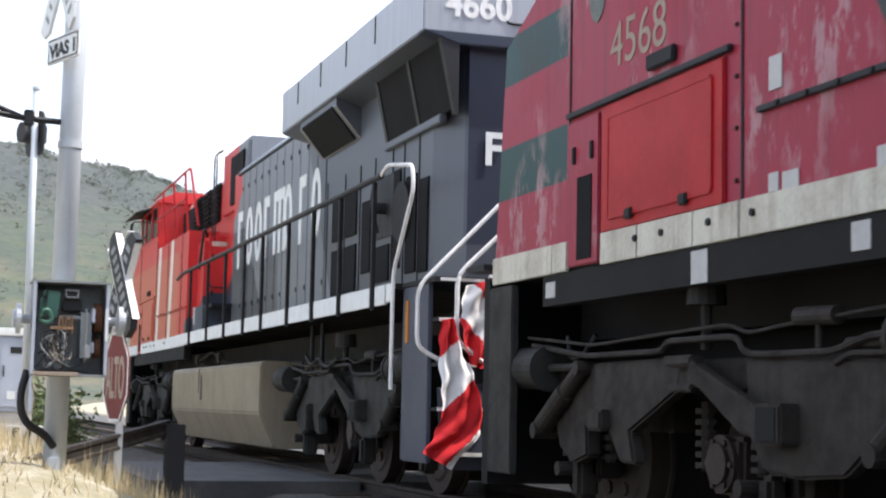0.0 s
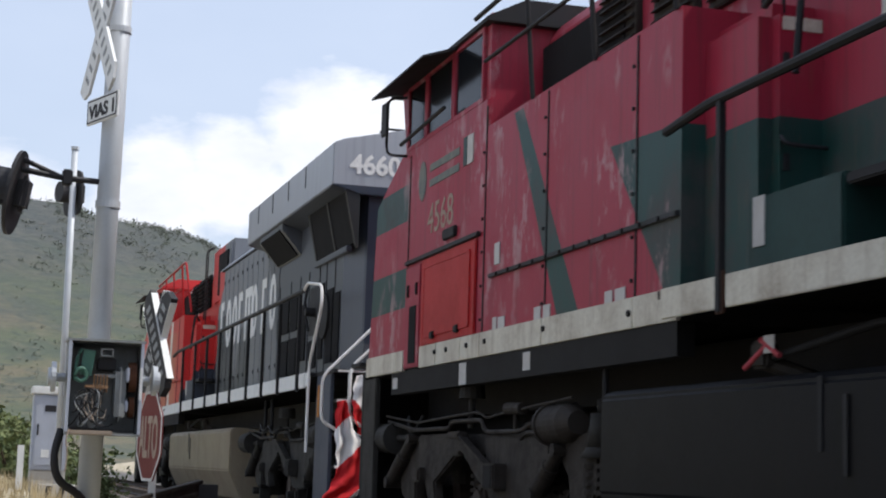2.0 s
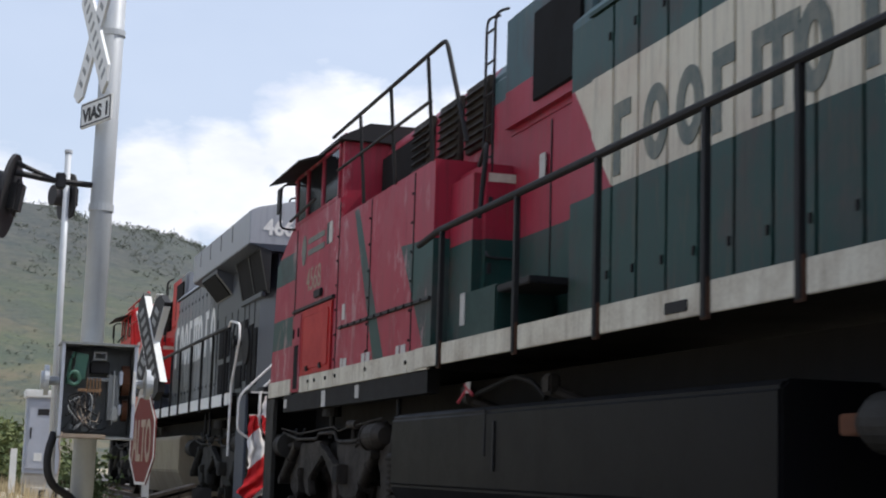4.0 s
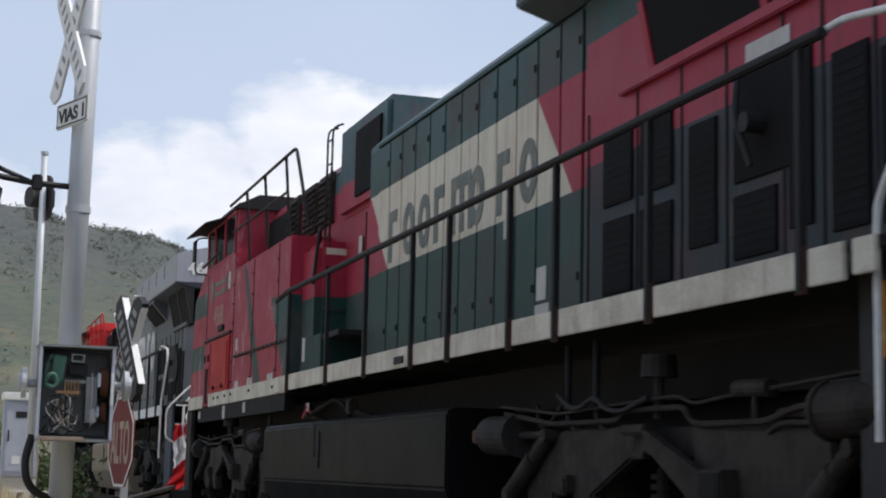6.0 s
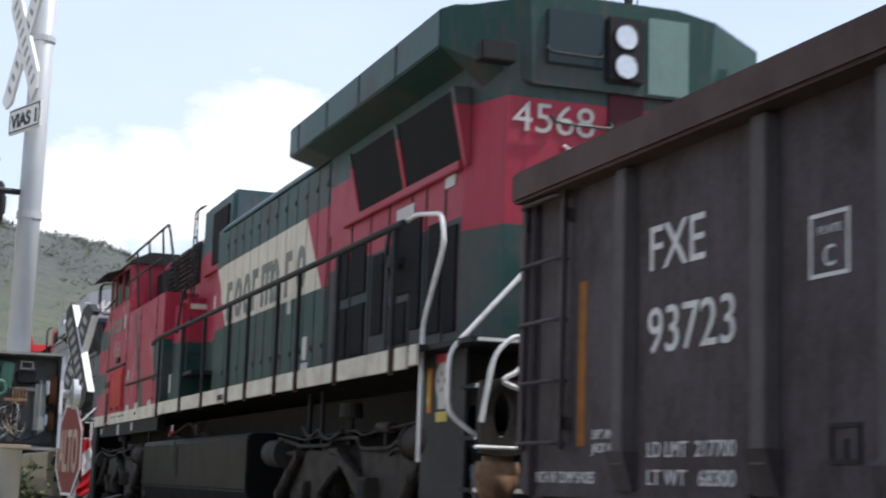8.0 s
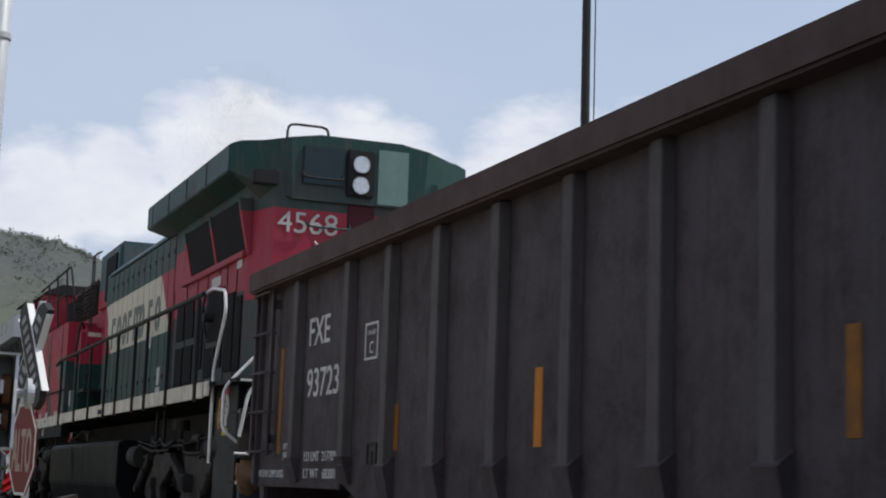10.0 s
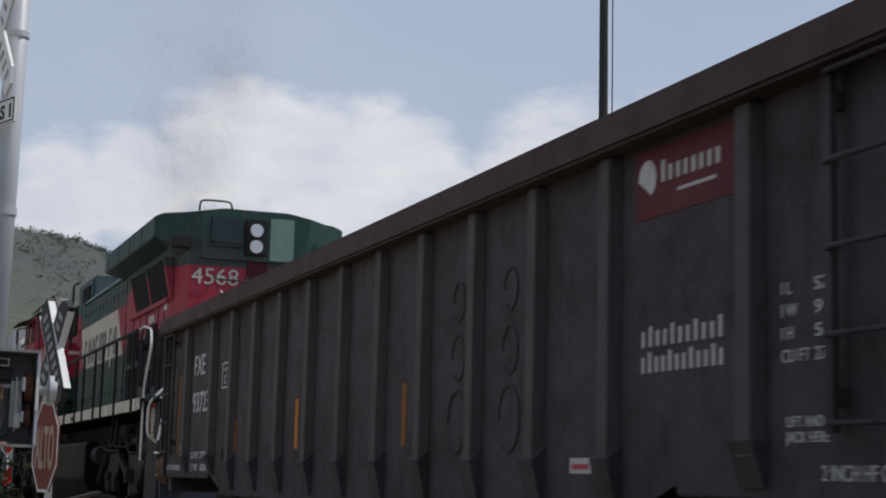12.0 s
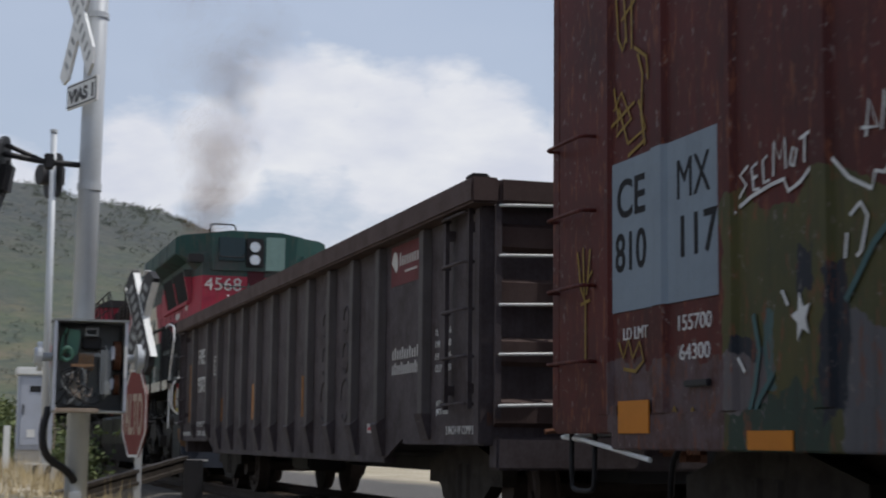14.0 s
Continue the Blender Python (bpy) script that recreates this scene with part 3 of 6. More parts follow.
def ring(c, m, n, t, x, bm, sides=20):
    """A flat oval band on a side that faces -x."""
    loops = []
    for xx in (x - 0.006, x + 0.002):
        for k in (0.0, t):
            loops.append([bm.verts.new((xx, c[0] + (m - k) * math.cos(2 * math.pi * j / sides), c[1] + (n - k) * math.sin(2 * math.pi * j / sides))) for j in range(sides)])
    for p, q in ((0, 1), (1, 3), (3, 2), (2, 0)):
        for j in range(sides):
            bm.faces.new((loops[p][j], loops[p][(j + 1) % sides], loops[q][(j + 1) % sides], loops[q][j]))


def glyphs(parent, y0, y1, z0, z1, x, material):
    """A row of eight plain stroke shapes where a large word is painted."""
    w = (y0 - y1) / 8.4
    t = w * 0.24
    h = z1 - z0
    low = z0 + h * 0.72
    kinds = "boobmobo"
    for i, k in enumerate(kinds):
        a = y0 - i * w * (1.02 if i < 6 else 1.06) - (w * 0.15 if i > 5 else 0)
        bm = bmesh.new()
        wide = w * 0.78
        bar = lambda p, q, r, s: plate([(p, r), (q, r), (q, s), (p, s)], x, 0.006, bm)
        if k == "b":
            bar(a, a - t, z0, low), bar(a - t, a - wide * 0.75, low - t, low)
        elif k == "m":
            bar(a, a - t, z0, low), bar(a - t, a - w * 1.1, low - t, low), bar(a - w * 0.48, a - w * 0.48 - t, z0, low - t), bar(a - w * 0.96, a - w * 0.96 - t, z0, low - t)
        else:
            c, m, n = (a - wide / 2, (z0 + low) / 2), wide / 2, (low - z0) / 2
            ring(c, m, n, t, x, bm)
        part("painted_shape", bm, material, parent)


def stickers(parent, spots, x, material, name="sticker"):
    for y, z, w, h in spots:
        part(name, plate(rect(y - w / 2, y + w / 2, z - h / 2, z + h / 2), x, 0.005), material, parent)


def locomotive(label, old):
    loco = thing("locomotive", label, "locomotive", "engines of the train")
    paint = M_OLD if old else M_NEW
    edge = M_CREAM if old else M_SIGN
    rail_dark = M_BLACK
    # underframe and walkway
    fr = box(-0.8, 0.8, -10.0, 11.2, 1.36, 1.72)
    for s in (-1, 1):
        box(s * 1.36 - 0.06, s * 1.36 + 0.06, 3.7, 10.45, 1.56, 1.775, 0.0, fr)
    box(-0.45, 0.45, -10.2, 11.6, 1.0, 1.36, 0.0, fr)
    part("underframe", fr, M_UNDER, loco)
    part("walkway", box(-1.57, 1.57, -9.62, 3.66, 1.895, 1.945), M_BLACK, loco)
    part("end_platform", box(-1.5, 1.5, -10.6, -9.63, 1.9, 1.943), M_BLACK, loco)
    part("end_platform", box(-1.5, 1.5, 11.5, 11.9, 1.9, 1.945), M_BLACK, loco)
    part("cab_floor", box(-1.38, 1.38, 3.68, 11.4, 1.78, 1.975), M_BLACK, loco)
    posts = [2.77, 0.82, -0.77, -2.36, -3.41, -4.86, -5.77, -7.25, -8.98, -9.37] if old else [2.07, 0.41, -1.06, -2.5, -3.7, -5.22, -6.48, -7.68, -8.97, -9.4]
    for s in (-1, 1):
        ends = [3.62] + posts
        for a, b in zip(ends, ends[1:]):
            part("sill_panel", box(s * 1.575 - 0.015, s * 1.575 + 0.015, b + 0.035, a - 0.035, 1.765, 1.95, 0.006), edge, loco)
        part("sill_panel", box(s * 1.575 - 0.015, s * 1.575 + 0.015, -9.6, -9.41, 1.78, 1.95, 0.006), edge, loco)
        # white strip along the cab, in lengths
        for a, b in ((3.68, 4.35), (4.36, 6.05), (6.06, 7.55), (7.57, 8.1), (8.11, 8.85), (8.87, 9.42), (10.0, 10.25), (10.26, 11.48)):
            st = box(s * 1.42 - 0.015, s * 1.42 + 0.015, a, b, 1.78, 1.985, 0.005)
            part("cab_strip", st, edge, loco)
        # handrail
        for p in posts[:-1]:
            po = box(s * 1.6 - 0.02, s * 1.6 + 0.02, p - 0.03, p + 0.03, 1.74, 2.95, 0.006)
            part("rail_post", po, rail_dark, loco)
            part("post_bracket", box(s * 1.598 - 0.012, s * 1.598 + 0.03 * (s > 0) + 0.012 * (s < 0), p - 0.045, p + 0.045, 1.73, 1.97, 0.004), M_DRUST if old else M_BLACK, loco)
        part("handrail", tube([(s * 1.6, 3.5, 2.9), (s * 1.6, 2.9, 2.955), (s * 1.6, -9.2, 2.985)], 0.03), rail_dark if old else M_FRAME, loco)
        bend = [(1.56, -9.0, 2.99), (1.5, -9.2, 3.06), (1.5, -9.86, 2.97), (1.5, -9.94, 2.72), (1.5, -9.48, 2.1), (1.5, -9.48, 1.02)] if old else [(1.6, -9.2, 2.99), (1.6, -9.4, 3.06), (1.6, -10.21, 2.95), (1.6, -10.25, 2.72), (1.6, -9.67, 2.03), (1.6, -9.67, 0.98)]
        part("end_handrail", tube([(s * x, y, z) for x, y, z in bend], 0.019), M_WHITE, loco, "chipped white end handrail")
        bend = [(0.68, -10.3, 2.8), (1.56, -10.3, 1.84), (1.56, -10.3, 1.38), (1.3, -10.3, 1.2)] if old else [(0.7, -10.45, 2.78), (1.6, -10.45, 1.86), (1.6, -10.45, 1.34), (1.25, -10.45, 1.16)]
        part("step_handrail", tube([(s * x, y, z) for x, y, z in bend], 0.02), M_WHITE, loco, "chipped white step handrail")
        if not old:
            part("step_handrail", tube([(s * 0.62, -10.72, 2.64), (s * 1.335, -10.72, 1.95), (s * 1.335, -10.72, 1.4), (s * 1.1, -10.72, 1.22)], 0.021), M_WHITE, loco, "chipped white step handrail")
        if not old:
            part("step_handrail", tube([(s * 0.8, -10.7, 2.24), (s * 1.03, -10.7, 2.04), (s * 1.05, -10.7, 0.98)], 0.019), M_WHITE, loco, "chipped white step handrail")
        # step well at the rear
        xs, ya, yb = (1.34, -10.15, -9.1) if old else (1.47, -10.42, -9.64)
        part("step_side", box(s * xs - 0.02, s * xs + 0.02, ya, yb, 0.35, 1.9, 0.01), M_FRAME if old else M_NAVY, loco)
        for i in range(4):
            part("step", box(min(s * 0.9, s * 1.46), max(s * 0.9, s * 1.46), -10.62, -10.3, 0.42 + i * 0.38, 0.45 + i * 0.38), M_BLACK, loco)
        for i in range(4):
            part("step_edge", box(min(s * 0.9, s * 1.46), max(s * 0.9, s * 1.46), -10.635, -10.62, 0.42 + i * 0.38, 0.452 + i * 0.38), M_WHITE, loco)
        part("front_step", box(s * 1.4 - 0.03, s * 1.4 + 0.03, 11.05, 11.55, 0.35, 1.76, 0.01), M_TRUCKB, loco)
    part("end_beam", box(-1.46, 1.46, -10.66, -10.64, 1.905, 1.93, 0.0), M_WHITE, loco)
    pl = extrude([(-1.35, 0.3), (1.35, 0.3), (1.4, 1.0), (0.9, 1.05), (0.9, 1.85), (-0.9, 1.85), (-0.9, 1.05), (-1.4, 1.0)], 1, -10.5, -10.4)
    part("rear_pilot", pl, M_NAVY, loco)
    part("front_pilot", extrude([(-1.4, 0.25), (1.4, 0.25), (1.4, 1.85), (-1.4, 1.85)], 1, 11.62, 11.75), M_UNDER, loco)
    for y, d in ((-10.5, -1), (11.7, 1)):
        cp = box(-0.12, 0.12, min(y, y + d * 0.45), max(y, y + d * 0.45), 0.72, 1.0, 0.03)
        box(-0.2, 0.2, min(y + d * 0.4, y + d * 0.68), max(y + d * 0.4, y + d * 0.68), 0.68, 1.04, 0.06, cp)
        part("coupler", cp, M_RUST, loco, "rusty knuckle coupler")
    if old:
        br = bmesh.new()
        out, hole = [], []
        for k in range(24):
            t = 2 * math.pi * k / 24
            c, d = math.cos(t), math.sin(t)
            m = max(abs(c), abs(d)) ** 0.8
            out.append((-1.33 + 0.17 * c / m, 1.34 + 0.28 * d / m))
            hole.append((-1.32 + 0.075 * c, 1.36 + 0.17 * d))
        rings = [[br.verts.new((x, y, z)) for x, z in o] for o, y in ((out, -10.84), (hole, -10.84), (hole, -10.76), (out, -10.76))]
        for u, v in zip(rings, rings[1:] + rings[:1]):
            for k in range(24):
                br.faces.new((u[k], u[(k + 1) % 24], v[(k + 1) % 24], v[k]))
        part("rusty_bracket", br, M_TRUCK, loco, "rusty steel bracket with an oval slot")
        part("bracket_horn", extrude([(-1.48, 1.06), (-1.2, 1.06), (-1.16, 0.92), (-1.26, 0.72), (-1.4, 0.66), (-1.5, 0.86)], 1, -10.86, -10.7, None, 0.04), worn("pale_flaking_rust", (0.24, 0.15, 0.09), (0.06, 0.03, 0.02), 0.9, 0.8, scale=9, bump=0.6), loco, "pale rusty coupler horn", True)
        part("grab_bar", rod((-1.55, -10.88, 1.12), (-1.0, -10.88, 1.12), 0.014, None, 8), M_SIGN, loco)
        part("uncoupling_lever", tube([(-1.5, -10.86, 1.3), (-1.42, -10.86, 1.78), (-1.25, -10.86, 1.95), (-1.14, -10.86, 1.88), (-1.2, -10.86, 1.68), (-1.38, -10.86, 1.6), (-1.05, -10.86, 1.5)], 0.02), M_SIGN, loco)
    # body: the wide cab end
    side = [(11.48, 1.985), (11.3, 3.6), (10.3, 4.02), (7.58, 4.02), (7.58, 3.77), (3.68, 3.77), (3.68, 1.985)]
    part("cab_body", extrude(side, 0, -1.41, 1.41), paint, loco)
    part("cab_upper", extrude([(7.6, 4.02), (10.3, 4.02), (10.52, 4.72), (10.3, 4.8), (7.6, 4.8)], 0, -1.38, 1.38), paint, loco)
    rf = extrude([(-1.45, 4.74), (-1.1, 4.92), (1.1, 4.92), (1.45, 4.74), (1.45, 4.7), (-1.45, 4.7)], 1, 7.5, 10.75)
    part("cab_roof", rf, M_BLACK if old else paint, loco)
    for s in (-1, 1):
        for a, b in ((7.75, 8.55), (8.65, 9.45), (9.55, 10.15)):
            wi = part("cab_window", box(s * 1.385 - 0.012, s * 1.385 + 0.012, a, b, 4.06, 4.66, 0.01), M_GLASS, loco, "dark cab side window")
            fb = bmesh.new()
            for r in ((a - 0.04, a, 4.02, 4.7), (b, b + 0.04, 4.02, 4.7), (a, b, 4.66, 4.7), (a, b, 4.02, 4.06)):
                box(s * 1.395 - 0.02, s * 1.395 + 0.02, *r, 0.0, fb)
            part("window_frame", fb, paint, wi)
        part("sun_visor", extrude([(s * 1.4, 4.72), (s * 1.75, 4.6), (s * 1.75, 4.58), (s * 1.4, 4.69)], 1, 8.5, 10.4), M_BLACK, loco)
        part("mirror", box(s * 1.62 - 0.015, s * 1.62 + 0.015, 10.2, 10.42, 4.2, 4.55, 0.01), M_BLACK, loco)
        part("window_guard", tube([(s * 1.42, 10.2, 4.6), (s * 1.6, 10.3, 4.6), (s * 1.6, 10.3, 4.0), (s * 1.42, 10.15, 3.98)], 0.015), M_BLACK, loco)
        part("arm_rest", tube([(s * 1.5, 8.6, 4.15), (s * 1.5, 10.1, 4.08)], 0.02), M_BLACK, loco)
        # railing on the ledge behind the cab
        lr = tube([(s * 1.5, 7.7, 4.75), (s * 1.5, 3.6, 4.78), (s * 1.5, 3.15, 4.78), (s * 1.4, 2.75, 3.75)], 0.022)
        tube([(s * 1.5, 7.4, 4.3), (s * 1.5, 3.6, 4.3)], 0.018, 8, lr)
        part("ledge_rail", lr, M_BLACK if old else M_DOORRED, loco)
        for y in (6.4, 5.1, 3.75):
            part("ledge_post", rod((s * 1.42, y, 3.76), (s * 1.5, y, 4.78), 0.02), M_BLACK if old else M_DOORRED, loco)
        # seams on the cab's side
        for y in (4.36, 6.05, 7.56, 10.0):
            part("seam", box(s * 1.412 - 0.005, s * 1.412 + 0.005, y - 0.012, y + 0.012, 1.98, 3.75 if y < 7.5 else 3.95), M_BLACK, loco)
        part("side_bar", box(s * 1.42 - 0.02, s * 1.42 + 0.02, 3.7, 7.37, 2.43, 2.465, 0.005), M_FRAME if old else paint, loco, "riveted side strip")
        for i in range(12):
            part("rivet", rod((s * 1.435, 3.95 + i * 0.29, 2.447), (s * 1.452, 3.95 + i * 0.29, 2.447), 0.016, None, 6), M_BLACK, loco)
        if old:
            for y in (4.36, 6.05, 7.56):
                for i in range(6):
                    part("rivet", rod((s * 1.41, y + 0.06, 2.1 + i * 0.29), (s * 1.424, y + 0.06, 2.1 + i * 0.29), 0.014, None, 6), M_BLACK, loco)
        # battery box doors
        dr = part("side_door", box(s * 1.42 - 0.014, s * 1.42 + 0.014, 7.74, 9.42, 1.98, 2.82, 0.012), M_DOORRED if old else paint, loco, "bright red repainted side door")
        part("door_panel", box(s * 1.435 - 0.008, s * 1.435 + 0.008, 7.86, 9.3, 2.06, 2.74, 0.02), M_DOORRED if old else paint, dr)
        for y in (8.2, 8.95):
            part("latch", box(s * 1.45 - 0.015, s * 1.45 + 0.015, y - 0.05, y + 0.05, 2.03, 2.1, 0.01), M_BLACK, dr)
        sd = part("narrow_door", box(s * 1.42 - 0.014, s * 1.42 + 0.014, 9.46, 9.98, 1.8, 2.8, 0.01), paint, loco)
        part("grille", box(s * 1.435 - 0.006, s * 1.435 + 0.006, 9.56, 9.8, 1.84, 2.4), M_SCREEN, sd)
        for y in (9.56, 9.86):
            part("latch", box(s * 1.44 - 0.012, s * 1.44 + 0.012, y - 0.02, y + 0.02, 2.5, 2.62, 0.006), M_BLACK, sd)
        part("door_rim", box(s * 1.43 - 0.02, s * 1.43 + 0.02, 7.66, 10.0, 2.83, 2.87, 0.006), M_FRAME if old else paint, loco)
        part("number_bracket", box(s * 1.43 - 0.02, s * 1.43 + 0.02, 8.35, 8.72, 2.92, 3.02, 0.01), M_BLACK, loco)
        for y, z in ((8.87, 1.9), (8.5, 1.9), (7.9, 1.9), (7.4, 1.9), (6.0, 1.9), (4.4, 1.88)):
            part("bolt", rod((s * 1.434, y, z), (s * 1.452, y, z), 0.022, None, 8), M_BLACK, loco)
        part("engine_room_vent", box(min(s * 0.88, s * 0.94), max(s * 0.88, s * 0.94), 5.7, 7.5, 3.8, 4.5, 0.01), M_SCREEN, loco, "black vent panel behind the cab")
    # narrow hood behind the cab
    hood = extrude([(-0.88, 1.94), (-0.88, 4.55), (-0.75, 4.75), (0.75, 4.75), (0.88, 4.55), (0.88, 1.94)], 1, 0.9, 7.6, None, 0.04)
    part("front_hood", hood, paint, loco)
    part("cab_rear_box", box(-1.25, 1.25, 2.9, 3.8, 1.95, 3.62, 0.09), paint, loco)
    part("blower_housing", box(-0.95, 0.95, 0.92, 3.1, 3.9, 5.04, 0.06), paint, loco)
    for s in (-1, 1):
        for a, b in ((3.6, 4.3), (4.5, 5.2), (5.5, 6.2)):
            lv = box(s * 0.9 - 0.03, s * 0.9 + 0.03, a, b, 3.95, 4.62, 0.01)
            part("vent_panel", lv, M_TRUCK if old else M_SCREEN, loco, "rusty slatted vent")
            sl = bmesh.new()
            for i in range(7):
                extrude([(s * 0.93, 4.0 + i * 0.085), (s * 0.975, 4.0 + i * 0.085), (s * 0.93, 4.05 + i * 0.085)], 1, a + 0.04, b - 0.04, sl)
            part("slats", sl, M_TRUCK if old else M_SCREEN, loco)
        part("intake_screen", box(s * 0.96 - 0.02, s * 0.96 + 0.02, 1.15, 2.25, 4.05, 4.85, 0.01), M_SCREEN, loco)
        la = bmesh.new()
        for y in (3.0, 3.25):
            tube([(s * 1.08, y, 3.3), (s * 1.08, y, 5.05), (s * 0.95, y, 5.1)], 0.014, 6, la)
        for i in range(6):
            rod((s * 1.08, 3.0, 3.4 + i * 0.3), (s * 1.08, 3.25, 3.4 + i * 0.3), 0.012, la, 6)
        part("roof_ladder", la, M_BLACK, loco)
        part("door_bar", tube([(s * 1.15, 2.9, 2.8), (s * 1.15, 2.84, 2.74), (s * 0.8, 2.84, 2.74), (s * 0.8, 2.9, 2.8)], 0.013), M_FRAME, loco)
        part("maker_plate", box(min(s * 0.88, s * 1.14), max(s * 0.88, s * 1.14), 2.894, 2.9, 3.44, 3.52), M_CREAM, loco)
        for z in (3.2, 2.6):
            for x in (0.86, 1.12):
                part("latch", box(min(s * (x - 0.02), s * (x + 0.02)), max(s * (x - 0.02), s * (x + 0.02)), 2.88, 2.9, z, z + 0.1, 0.005), M_FRAME, loco)
        part("grab_pipe", tube([(s * 1.2, 3.0, 3.6), (s * 1.35, 2.35, 3.66), (s * 1.4, 2.2, 3.58), (s * 1.45, 2.2, 2.98)], 0.022), M_BLACK, loco)
        for y in (2.0, 1.35):
            part("seam", box(s * 0.882 - 0.006, s * 0.882 + 0.006, y - 0.012, y + 0.012, 2.4, 3.85), M_BLACK, loco)
        # equipment box on the walkway
        eq = part("equipment_box", box(min(s * 0.92, s * 1.44), max(s * 0.92, s * 1.44), 1.75, 2.75, 1.95, 2.38, 0.015), M_GREEN if old else M_NAVY, loco)
        part("sticker", box(s * 1.443 - 0.004, s * 1.443 + 0.004, 2.55, 2.68, 2.1, 2.38), M_STICK, eq)
        part("box_shelf", box(min(s * 0.92, s * 1.44), max(s * 0.92, s * 1.44), 0.95, 1.72, 2.3, 2.36, 0.01), M_BLACK, loco)
    # engine hood
    part("engine_hood", extrude([(-1.14, 1.94), (-1.14, 4.36), (-1.0, 4.5), (1.0, 4.5), (1.14, 4.36), (1.14, 1.94)], 1, -5.22, 0.9), paint, loco)
    seams = [0.45, 0.03, -0.42, -0.9, -1.38, -1.86, -2.34, -2.82, -3.3, -3.78, -4.26, -4.74]
    for s in (-1, 1):
        for a, b in zip(seams, seams[1:] + [-5.18]):
            dr = part("hood_door", box(s * 1.15 - 0.012, s * 1.15 + 0.012, b + 0.012, a - 0.012, 2.0, 4.28, 0.008), paint, loco)
            for z in (2.25, 4.02):
                part("latch", box(s * 1.166 - 0.008, s * 1.166 + 0.008, b + 0.05, b + 0.075, z, z + 0.06), M_BLACK, dr)
        for z in (1.99, 4.3):
            part("hood_trim", box(s * 1.15 - 0.02, s * 1.15 + 0.02, -5.2, 0.5, z, z + 0.03), M_GREEN if old else M_FRAME, loco)
    # radiator section
    part("radiator_body", extrude([(-1.0, -9.95), (1.0, -9.95), (1.16, -9.4), (1.16, -5.22), (-1.16, -5.22), (-1.16, -9.4)], 2, 1.945, 4.42), paint, loco)
    w0, lo, hi, roof = (4.4, -9.62, -4.6, 4.88) if old else (4.2, -10.08, -4.1, 4.96)
    wing = [(-1.49, w0), (-1.49, 4.72), (-1.35, 4.78), (-0.55, roof), (0.55, roof), (1.35, 4.78), (1.49, 4.72), (1.49, w0), (1.16, w0 - 0.1), (-1.16, w0 - 0.1)]
    part("radiator_wing", extrude(wing, 1, lo, hi, None, 0.012), paint, loco)
    if old:
        tp = bmesh.new()
        for x, y, z in ((1.48, -9.62, 4.41), (1.48, -9.62, 4.72), (0.8, -10.0, 4.08), (0.85, -10.0, 4.8), (0.5, -10.0, 4.86), (0.55, -9.62, 4.875), (1.1, -9.62, 4.1)):
            for s in (-1, 1):
                tp.verts.new((s * x, y, z))
        bmesh.ops.convex_hull(tp, input=tp.verts)
        part("rear_cowl", tp, paint, loco)
    for s in (-1, 1):
        for k in range(4):
            y = -5.0 - k * 1.15
            part("wing_seam", box(s * 1.493 - 0.004, s * 1.493 + 0.004, y - 0.012, y + 0.012, 4.42, 4.7), M_BLACK, loco)
        if not old:
            hd = extrude([(s * 1.15, 3.75), (s * 1.45, 4.1), (s * 1.45, 4.2), (s * 1.15, 4.2)], 1, -6.75, -5.0)
            part("brake_intake", hd, paint, loco, "grey framed intake box")
            part("intake_screen", extrude([(s * 1.19, 3.76), (s * 1.47, 4.1), (s * 1.46, 4.12), (s * 1.17, 3.78)], 1, -6.6, -5.15), M_SCREEN, loco)
        for a, b in ((-7.85, -6.45), (-9.4, -7.95)) if old else ((-8.95, -7.95), (-10.0, -9.05)):
            xt, zt = (1.29, 4.1) if old else (1.36, 4.4)
            sc = extrude([(s * 1.17, 3.52), (s * xt, zt), (s * 1.14, zt), (s * 1.14, 3.52)], 1, a, b)
            part("radiator_screen", sc, M_SCREEN, loco, "dark slanted radiator mesh")
        for y in (-6.4, -7.9, -9.45) if old else (-7.9, -9.0, -10.03):
            part("screen_rib", extrude([(s * 1.17, 3.46), (s * (xt + 0.02), zt + 0.02), (s * 1.14, zt + 0.02), (s * 1.14, 3.46)], 1, y - 0.04, y + 0.04), paint if old else M_FRAME, loco)
        part("screen_sill", box(min(s * 1.14, s * 1.21), max(s * 1.14, s * 1.21), -9.4 if old else -9.74, -5.9 if old else -7.86, 3.44, 3.52, 0.01), paint, loco)
        for a, b, z0, z1 in ((-6.07, -5.59, 2.7, 3.2), (-6.07, -5.59, 2.08, 2.6), (-6.68, -6.2, 2.7, 3.2), (-6.68, -6.2, 2.08, 2.6),
                             (-7.28, -6.92, 2.24, 3.02), (-8.0, -7.5, 2.1, 2.48), (-8.38, -8.14, 2.2, 3.2), (-8.93, -8.58, 2.12, 3.08), (-9.31, -9.04, 2.1, 3.0)):
            lo_ob = part("louvre_panel", box(s * 1.165 - 0.012, s * 1.165 + 0.012, a, b, z0, z1, 0.006), M_SCREEN, loco, "black louvred door panel")
            sl = bmesh.new()
            n = int((z1 - z0) / 0.06)
            for i in range(n):
                z = z0 + 0.03 + i * (z1 - z0 - 0.05) / n
                extrude([(s * 1.177, z), (s * 1.1795, z), (s * 1.177, z + 0.03)], 1, a + 0.03, b - 0.03, sl)
            part("slats", sl, M_SCREEN, lo_ob)
